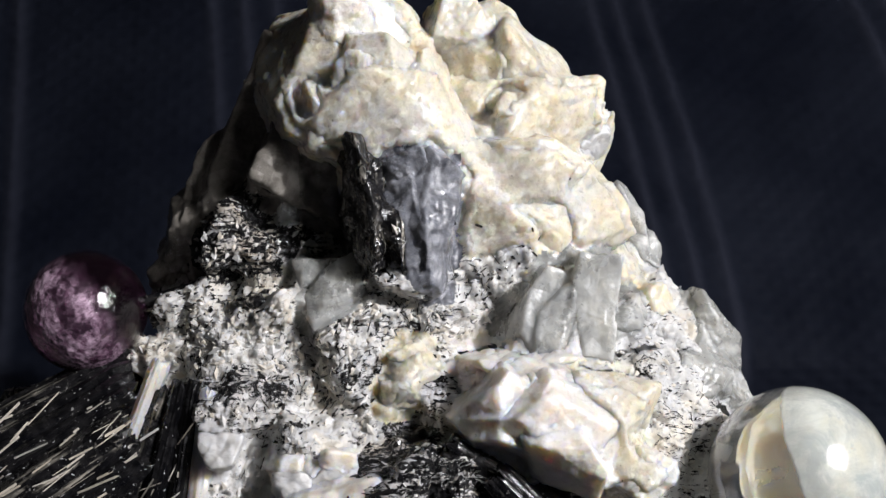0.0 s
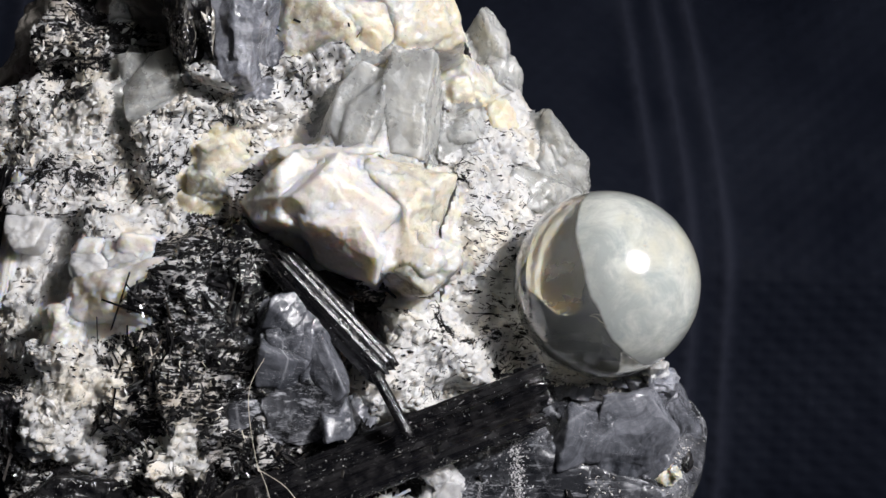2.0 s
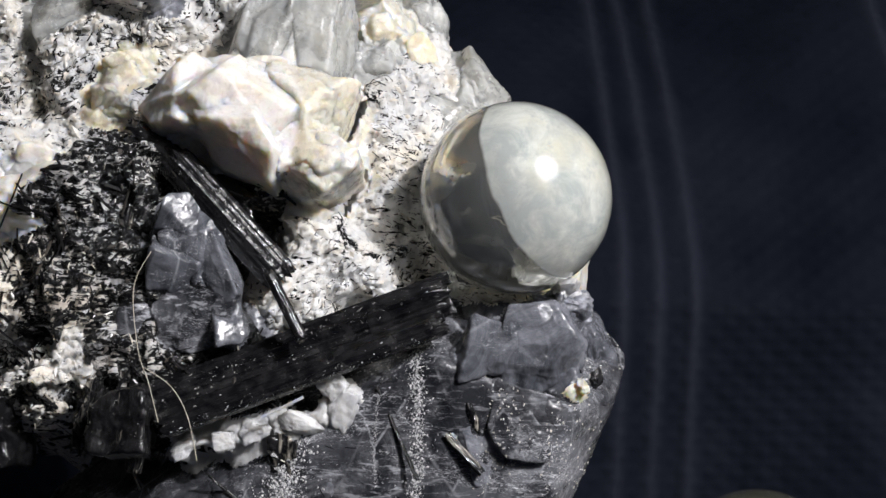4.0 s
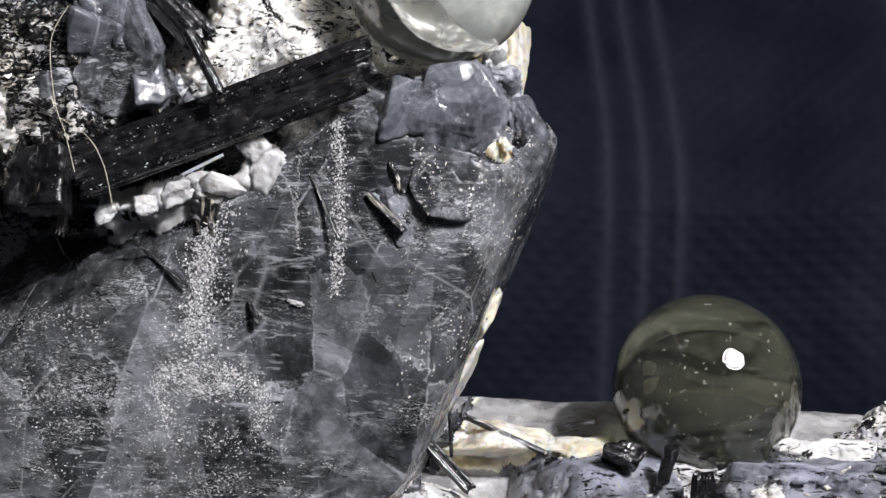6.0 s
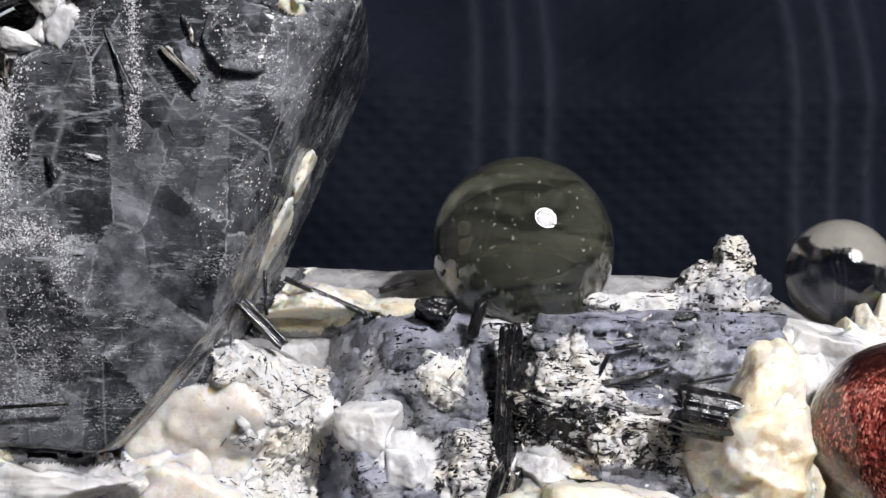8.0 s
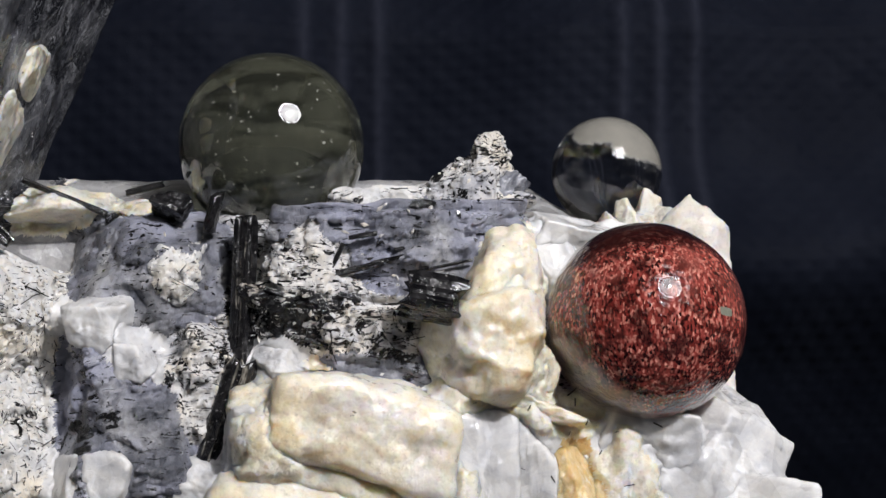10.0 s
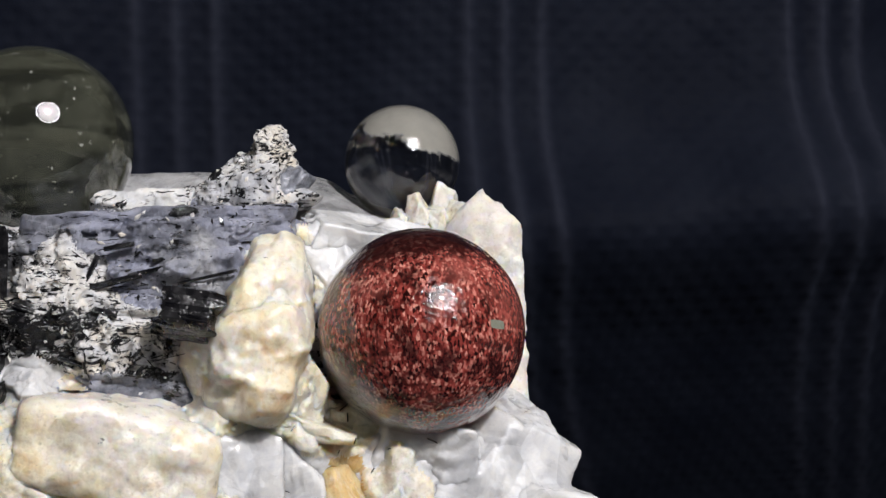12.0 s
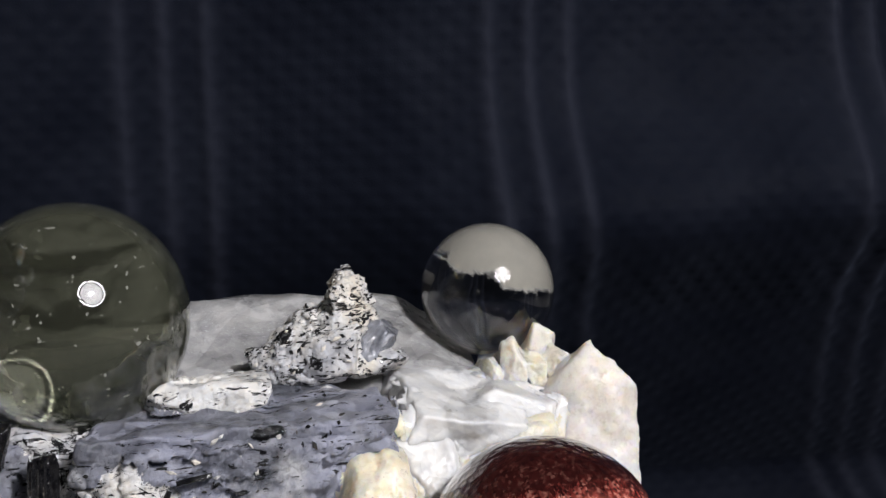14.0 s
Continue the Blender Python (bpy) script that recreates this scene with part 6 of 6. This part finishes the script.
# dark middle
scatter("needle_fleece", "coarse black needles", NEEDLES, 300, -0.052, 0.0, 0.196, 0.240, "needle", (1.5 * MM, 8.0 * MM), (0.08 * MM, 0.42 * MM), 5, patchy=0.2, hosts=BLACK_ROCK)
scatter("feldspar_gravel", "loose pale feldspar grains", GRAINS, 900, -0.055, -0.012, 0.196, 0.236, "grain", None, (0.3 * MM, 1.1 * MM), 6, patchy=0.55, hosts=WHITE_ROCK)
scatter("fibre_fleece", "pale slivers between the needles", FIBRES, 260, -0.052, 0.0, 0.196, 0.240, "needle", (0.5 * MM, 1.8 * MM), (0.06 * MM, 0.2 * MM), 22, patchy=0.5, hosts=BLACK_ROCK)
scatter("black_grit", "black mineral grains", DARK_GRAINS, 700, -0.052, 0.0, 0.196, 0.240, "grain", None, (0.4 * MM, 1.3 * MM), 7, patchy=0.3, hosts=BLACK_ROCK)
# east slope and the patch under the boulder
scatter("needle_fleece", "short black needles", NEEDLES, 450, 0.0, 0.034, 0.222, 0.262, "needle", (0.4 * MM, 1.6 * MM), (0.06 * MM, 0.15 * MM), 8, patchy=0.5, hosts=WHITE_ROCK)
scatter("feldspar_gravel", "loose pale feldspar grains", GRAINS, 250, 0.0, 0.034, 0.222, 0.262, "grain", None, (0.3 * MM, 1.1 * MM), 9, patchy=0.25, hosts=WHITE_ROCK)
# hollow under the summit
scatter("needle_fleece", "black needles in the hollow", NEEDLES, 500, -0.056, -0.012, 0.250, 0.285, "needle", (0.6 * MM, 2.0 * MM), (0.08 * MM, 0.2 * MM), 11, patchy=0.4)
scatter("feldspar_gravel", "pale grains in the hollow", GRAINS, 500, -0.056, -0.018, 0.255, 0.282, "grain", None, (0.3 * MM, 1.2 * MM), 12, patchy=0.6)
# face of the smoky block
scatter("needle_fleece", "black needles on the smoky block", NEEDLES, 130, -0.03, 0.040, 0.160, 0.222, "needle", (0.6 * MM, 2.2 * MM), (0.06 * MM, 0.14 * MM), 14, lean=(-8, 25), patchy=0.3, hosts=("smoky_quartz",))
scatter("feldspar_gravel", "white crust flecks along the block edge", GRAINS, 800, 0.024, 0.044, 0.186, 0.229, "grain", None, (0.07 * MM, 0.35 * MM), 39, patchy=0.4, hosts=("smoky_quartz", "bluish_grey_quartz"))
def crust(name, label, material, line, width, count, size, seed, hosts, flow=0.0, stretch=1.25):
    """Fine mineral grains crowded along a line on the face, thinning out to both sides."""
    rnd = np.random.RandomState(seed)
    pts = np.array(line, float)
    legs = np.linalg.norm(np.diff(pts, axis=0), axis=1)
    verts, faces = [], []
    for u in rnd.uniform(0, legs.sum(), count):
        k = 0
        while k < len(legs) - 1 and u > legs[k]:
            u -= legs[k]
            k += 1
        spot = pts[k] + (pts[k + 1] - pts[k]) * min(1.0, u / legs[k]) + rnd.normal(0, 1, 2) * width * (1 if rnd.rand() < 0.75 else 2.4)
        hit, normal, index, _ = SKIN.ray_cast(Vector((spot[0], -0.05, spot[1])), Vector((0, 1, 0)))
        if hit is None or owner[index] not in hosts:
            continue
        if normal.y > 0:
            normal = -normal
        a = flow + rnd.normal(0, 0.7)
        along = Vector((math.cos(a), 0, math.sin(a)))
        along = (along - normal * along.dot(normal)).normalized()
        across = along.cross(normal).normalized()
        w = size[0] + (size[1] - size[0]) * rnd.rand() ** 3
        n = len(verts)
        for ax, r in ((along, w * rnd.uniform(0.7, stretch)), (across, w * rnd.uniform(0.35, 0.7)), (normal, w * rnd.uniform(0.2, 0.5))):
            for e in (-1, 1):
                verts.append(hit + ax * r * e + Vector(rnd.uniform(-0.45, 0.45, 3)) * w)
        faces += [(n, n + 2, n + 4), (n + 2, n + 1, n + 4), (n + 1, n + 3, n + 4), (n + 3, n, n + 4), (n + 2, n, n + 5), (n + 1, n + 2, n + 5), (n + 3, n + 1, n + 5), (n, n + 3, n + 5)]
    ob = mesh_object(name, verts, faces, material, stone, label, False)
    ob["kind"] = "stuff"
    return ob


BLOCK = ("smoky_quartz", "smoky_quartz_plate", "bluish_grey_quartz")
RODS = ("black_tourmaline", "dusty_black_tourmaline")
# white veins and crusts on the smoky block
crust("white_crust", "white crumbly vein on the smoky block", CRUMBS, ((0.0160, 0.2205), (0.0166, 0.2130), (0.0168, 0.2060), (0.0165, 0.1990)), 0.00045, 3000, (0.025 * MM, 0.21 * MM), 51, BLOCK, 1.5)
crust("white_crust", "thin white vein on the smoky block", CRUMBS, ((0.0118, 0.2150), (0.0114, 0.2080), (0.0120, 0.2040)), 0.00016, 600, (0.025 * MM, 0.11 * MM), 52, BLOCK, 1.5)
crust("white_crust", "thin white vein on the smoky block", CRUMBS, ((0.0118, 0.2085), (0.0165, 0.2068)), 0.00016, 160, (0.025 * MM, 0.10 * MM), 53, BLOCK, -0.2)
crust("white_crust", "broad white crust on the smoky block", CRUMBS, ((0.0015, 0.2105), (0.0008, 0.2050), (0.0000, 0.1985), (-0.0006, 0.1925)), 0.0010, 5200, (0.025 * MM, 0.26 * MM), 54, BLOCK, 1.4)
crust("white_crust", "arched white crust on the smoky block", CRUMBS, ((-0.0036, 0.1828), (-0.0050, 0.1868), (-0.0040, 0.1893), (0.0000, 0.1900), (0.0045, 0.1890), (0.0078, 0.1868), (0.0084, 0.1842), (0.0070, 0.1822)), 0.00055, 3400, (0.025 * MM, 0.22 * MM), 55, BLOCK, 0.4)
crust("white_crust", "white crust inside the arch", CRUMBS, ((-0.0030, 0.1880), (0.0040, 0.1872)), 0.0009, 1700, (0.025 * MM, 0.19 * MM), 56, BLOCK, 0.0, 2.4)
for number, (west, east, high) in enumerate(((-0.030, -0.006, 0.1862), (-0.028, 0.004, 0.1822), (-0.008, 0.012, 0.1806), (-0.022, 0.010, 0.1765), (-0.010, 0.014, 0.1735), (-0.028, -0.012, 0.1945))):
    crust("white_crust", "white smears across the smoky block", CRUMBS, ((west, high), (east, high - 0.0006)), 0.0010, 950, (0.025 * MM, 0.15 * MM), 60 + number, BLOCK, 0.05, 2.2)
# pale dust along the long black rod
crust("white_crust", "pale dust along the black rod", CRUMBS, ((-0.0150, 0.2078), (0.0020, 0.2148), (0.0190, 0.2218)), 0.0005, 500, (0.025 * MM, 0.16 * MM), 71, RODS + BLOCK, 0.4, 1.8)
crust("white_crust", "pale dust along the black rod", CRUMBS, ((-0.0100, 0.2150), (0.0060, 0.2225), (0.0190, 0.2285)), 0.0007, 150, (0.025 * MM, 0.12 * MM), 72, RODS, 0.4, 1.8)
crust("white_crust", "pale dust on the black rods", CRUMBS, ((-0.0840, 0.2400), (-0.0560, 0.2440)), 0.0050, 500, (0.025 * MM, 0.19 * MM), 73, RODS, 0.6, 3.0)
# ledge front and foot
scatter("needle_fleece", "black needles across the ledge", NEEDLES, 420, 0.036, 0.106, 0.148, 0.184, "needle", (0.7 * MM, 4.5 * MM), (0.05 * MM, 0.16 * MM), 15, lean=(-6, 26), patchy=0.45, deep=0.062, hosts=WHITE_ROCK)
scatter("feldspar_gravel", "pale grains on the ledge", GRAINS, 160, 0.036, 0.104, 0.150, 0.184, "grain", None, (0.25 * MM, 0.9 * MM), 16, patchy=0.8, deep=0.062)
scatter("black_grit", "black mineral grains on the ledge", DARK_GRAINS, 150, 0.036, 0.090, 0.148, 0.183, "grain", None, (0.3 * MM, 0.9 * MM), 17, patchy=0.6, deep=0.062)
scatter("needle_fleece", "short needles on the pale foot", NEEDLES, 260, 0.014, 0.046, 0.140, 0.178, "needle", (0.5 * MM, 2.0 * MM), (0.06 * MM, 0.15 * MM), 18, patchy=0.3, hosts=WHITE_ROCK)
scatter("feldspar_gravel", "pale grains on the foot", GRAINS, 700, 0.014, 0.046, 0.140, 0.178, "grain", None, (0.3 * MM, 0.9 * MM), 24, patchy=0.3, hosts=WHITE_ROCK)
scatter("black_grit", "black grains on the small fragment", DARK_GRAINS, 110, 0.090, 0.110, 0.182, 0.198, "grain", None, (0.3 * MM, 0.8 * MM), 19, patchy=0.3)
scatter("feldspar_gravel", "pale grains on the small fragment", GRAINS, 50, 0.090, 0.110, 0.182, 0.198, "grain", None, (0.3 * MM, 0.9 * MM), 20, patchy=0.2)
# few needles on the bright faces
scatter("needle_fleece", "few needles on the east wall", NEEDLES, 14, 0.100, 0.128, 0.135, 0.158, "needle", (0.8 * MM, 2.0 * MM), (0.10 * MM, 0.2 * MM), 21, patchy=0.2, hosts=("cream_feldspar", "pale_quartz"))
scatter("needle_fleece", "few needles on the summit", NEEDLES, 26, -0.026, 0.0, 0.262, 0.290, "needle", (0.4 * MM, 1.4 * MM), (0.12 * MM, 0.4 * MM), 10, patchy=0.5, hosts=("cream_feldspar", "bluish_grey_quartz"))


# ---- polished balls ----
def polished(name, at, radius, material, label, sub=7):
    d, faces = ball(sub)
    ob = mesh_object(name, d * radius, faces, material, None, "", True, at)
    return tagged(ob, label, "stone ball", "polished balls on the specimen")


def everywhere(m):
    cloudy = m.ramp(m.noise(90, 5, 0.6, 0.8, m.mapped((0.4, 0.4, 1.8))), (0.42, 0.04), (0.66, 0.9))
    specks = m.ramp(m.noise(1100, 2, 0.5), (0.67, 0.0), (0.70, 1.0))
    # thin band painted in for the line in the refracted view
    line = m.math("SUBTRACT", side(m, (0.02, 0.05, -1), 0.0004, 0.0004, 0.0006, 300), side(m, (0.02, 0.05, -1), 0.0008, 0.0004, 0.0006, 300))
    return m.math("MAXIMUM", m.math("MAXIMUM", cloudy, specks), line)


def olive_cloud(m):
    c = m.mix(m.ramp(m.noise(120, 6, 0.66, 0.4, m.mapped((0.3, 0.3, 2.0))), (0.36, 0.0), (0.62, 1.0)), (0.014, 0.015, 0.009), (0.14, 0.14, 0.10))
    # lower third lightened in colour, as refracted light from behind would show
    c = m.mix(m.math("MULTIPLY", side(m, (0.02, 0.05, -1), 0.0046, 0.0006, 0.0008, 120), 0.8), c, (0.16, 0.16, 0.115))
    c = m.mix(m.ramp(m.noise(420, 6, 0.75, 0.8), (0.54, 0.0), (0.66, 0.8)), c, (0.24, 0.24, 0.17))
    return m.mix(m.ramp(m.noise(1100, 2, 0.5), (0.67, 0.0), (0.70, 1.0)), c, (0.55, 0.55, 0.48))


def milky_cloud(m):
    c = m.mix(m.ramp(m.noise(170, 6, 0.65, 0.8), (0.40, 0.0), (0.58, 1.0)), (0.46, 0.50, 0.48), (0.72, 0.74, 0.68))
    c = m.mix(m.ramp(m.noise(90, 4, 0.6), (0.5, 0.0), (0.66, 0.8)), c, (0.62, 0.60, 0.48))
    return m.mix(m.ramp(m.noise(520, 5, 0.7), (0.54, 0.0), (0.68, 0.6)), c, (0.42, 0.46, 0.47))


def milky_zone(m):
    veil = m.ramp(m.noise(110, 5, 0.65, 1.0), (0.46, 0.0), (0.8, 0.2))
    edge = side(m, (0.781, -0.536, 0.319), 0.0031, 0.0004, 0.0016)
    return m.math("MAXIMUM", m.math("MULTIPLY", edge, m.ramp(m.noise(200, 5, 0.6), (0.3, 0.6), (0.6, 1.0))), veil)


def red_cloud(m):
    cell = m.mix(0.5, m.voronoi(3600, "F1", "Color", m.mapped((1, 1, 0.5))), m.noise(1300, 6, 0.78))
    c = m.ramp(cell, (0.33, (0.016, 0.003, 0.003)), (0.44, (0.17, 0.024, 0.019)), (0.57, (0.34, 0.066, 0.052)), (0.70, (0.78, 0.34, 0.26)))
    c = m.mix(m.ramp(m.noise(330, 5, 0.65), (0.40, 0.85), (0.54, 0.0)), c, (0.022, 0.004, 0.004))
    c = m.mix(m.ramp(m.noise(120, 4, 0.6), (0.5, 0.0), (0.7, 0.45)), c, (0.48, 0.13, 0.10))
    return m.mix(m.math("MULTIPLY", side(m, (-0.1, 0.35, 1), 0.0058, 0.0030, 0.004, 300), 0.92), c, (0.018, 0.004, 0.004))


def red_zone(m):
    return side(m, (0.62, -0.25, 0.68), -0.0086, 0.0030, 0.003, 260)


def violet_cloud(m):
    c = m.mix(m.ramp(m.noise(300, 6, 0.7, 1.5), (0.35, 0.0), (0.62, 1.0)), (0.16, 0.07, 0.13), (0.85, 0.62, 0.78))
    return m.mix(m.ramp(m.noise(700, 5, 0.7, 1.0), (0.5, 0.0), (0.66, 0.85)), c, (0.10, 0.03, 0.07))


def violet_zone(m):
    return m.math("MULTIPLY", side(m, (-0.75, -0.3, -0.6), 0.0000, 0.0035, 0.007, 220), m.ramp(m.noise(260, 6, 0.7), (0.38, 0.2), (0.55, 1.0)))


def clear_cloud(m):
    return m.mix(m.noise(300, 5, 0.6), (0.15, 0.137, 0.105), (0.37, 0.34, 0.26))


def clear_zone(m):
    cap = m.math("MULTIPLY", side(m, (0.30, -0.25, 0.92), 0.0040, 0.0009, 0.0080, 170), 0.7)
    return m.math("MAXIMUM", cap, m.ramp(m.noise(330, 6, 0.7, 1.5), (0.62, 0.0), (0.72, 0.3)))


polished("olive_ball", (0.0674, 0.0644, 0.1915), 0.0136, stone_ball("olive_stone", (0.34, 0.355, 0.26), olive_cloud, everywhere, 0.42, 0.03), "polished smoky olive quartz ball on the rock ledge")
polished("clear_ball", (0.1199, 0.0807, 0.1899), 0.00885, stone_ball("clear_stone", (0.82, 0.81, 0.77), clear_cloud, clear_zone, 0.9), "small clear polished quartz ball with a beige cap")
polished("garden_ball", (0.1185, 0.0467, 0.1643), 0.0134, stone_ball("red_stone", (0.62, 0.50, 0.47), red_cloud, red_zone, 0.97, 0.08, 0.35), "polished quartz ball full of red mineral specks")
def flake(owner, direction, wide, tall):
    """A small curved grey green patch laid on the surface of a ball."""
    way = Vector(direction).normalized()
    across = way.cross(Vector((0, 0, 1))).normalized()
    up = across.cross(way)
    radius = owner.dimensions.x / 2
    verts, faces = [], []
    for i in range(9):
        for j in range(7):
            u, v = (i / 8 - 0.5) * wide, (j / 6 - 0.5) * tall
            pinch = 1 - 0.25 * (2 * abs(i / 8 - 0.5)) ** 4
            verts.append((way * radius + across * u + up * (v * pinch + u * 0.12)).normalized() * (radius + 0.00002))
    for i in range(8):
        for j in range(6):
            faces.append((i * 7 + j, i * 7 + j + 1, i * 7 + j + 8, i * 7 + j + 7))
    skin = Nodes("grey_flake")
    skin.set("Base Color", skin.mix(skin.noise(900, 4), (0.13, 0.14, 0.10), (0.30, 0.31, 0.25))).set("Roughness", 0.25)
    mesh_object("flake", verts, faces, skin.mat, owner, "small grey green patch", True, owner.location)


flake(bpy.data.objects["garden_ball"], (0.62, -0.78, 0.05), 0.0024, 0.0011)
polished("milky_ball", (0.0276, 0.0275, 0.2406), 0.0122, stone_ball("milky_stone", (0.86, 0.87, 0.82), milky_cloud, milky_zone, 0.94, 0.08, 0.0, 0.005), "polished ball half clear and half milky green")
def thread(owner, a, b, bow, radius):
    """A thin pale fibre enclosed in the clear half of a ball."""
    a, b, bow = Vector(a), Vector(b), Vector(bow)
    verts, faces, n = [], [], 14
    for i in range(n + 1):
        t = i / n
        mid = a.lerp(b, t) + bow * math.sin(t * math.pi) * (1 + 0.4 * math.sin(t * 9))
        for k in range(4):
            q = k * math.pi / 2
            verts.append(mid + Vector((math.cos(q), 0.3 * math.sin(q), math.sin(q))) * radius)
    for i in range(n):
        for k in range(4):
            faces.append((i * 4 + k, i * 4 + (k + 1) % 4, i * 4 + 4 + (k + 1) % 4, i * 4 + 4 + k))
    mesh_object("fibre", verts, faces, FIBRES, owner, "pale fibre inside the clear half", True, owner.location)


milky = bpy.data.objects["milky_ball"]
thread(milky, (-0.0036, -0.0100, 0.0004), (-0.0010, -0.0104, -0.0020), (-0.0003, 0, -0.0004), 0.00007)
thread(milky, (-0.0010, -0.0104, -0.0020), (0.0006, -0.0106, -0.0010), (0, 0, -0.0005), 0.00006)
thread(milky, (-0.0030, -0.0092, -0.0040), (-0.0012, -0.0094, -0.0054), (0.0004, 0, 0.0002), 0.00007)
thread(milky, (-0.0030, -0.0092, -0.0040), (-0.0006, -0.0096, -0.0042), (0, 0, 0.0003), 0.00005)
thread(milky, (0.0012, -0.0113, 0.0036), (0.0034, -0.0108, 0.0046), (0, 0, 0.0002), 0.00009)
polished("violet_ball", (-0.0695, 0.05, 0.2641), 0.0088, stone_ball("violet_stone", (0.12, 0.05, 0.095), violet_cloud, violet_zone, 0.9, 0.03, 0.3), "polished violet amethyst ball with inner fractures")


# ---- two loose hairs on the dark rock ----
def hair(points, radius):
    pts = [Vector(q) for q in points]
    fine = []
    for i in range(len(pts) - 1):
        a, b, c2, d2 = pts[max(0, i - 1)], pts[i], pts[i + 1], pts[min(len(pts) - 1, i + 2)]
        for k in range(8):
            t = k / 8
            fine.append(0.5 * ((2 * b) + (c2 - a) * t + (2 * a - 5 * b + 4 * c2 - d2) * t * t + (3 * b - a - 3 * c2 + d2) * t ** 3))
    fine.append(pts[-1])
    verts, faces = [], []
    for i, q in enumerate(fine):
        way = (fine[min(i + 1, len(fine) - 1)] - fine[max(i - 1, 0)]).normalized()
        u = way.orthogonal().normalized()
        v = way.cross(u)
        for k in range(5):
            t = k * 2 * math.pi / 5
            verts.append(q + (u * math.cos(t) + v * math.sin(t)) * radius)
    for i in range(len(fine) - 1):
        for k in range(5):
            faces.append((i * 5 + k, i * 5 + (k + 1) % 5, i * 5 + 5 + (k + 1) % 5, i * 5 + 5 + k))
    ob = mesh_object("loose_hair", verts, faces, FIBRES)
    return tagged(ob, "thin pale loose hair lying on the dark rock", "hair", "loose hairs")


hair(((-0.0150, 0.0135, 0.2300), (-0.0167, 0.0135, 0.2257), (-0.0157, 0.0135, 0.2186), (-0.0142, 0.0135, 0.2148), (-0.0128, 0.0135, 0.2104)), 0.00005)
hair(((-0.0151, 0.0135, 0.2167), (-0.0117, 0.0135, 0.2146), (-0.0095, 0.0135, 0.2112), (-0.0081, 0.0135, 0.2062)), 0.00005)
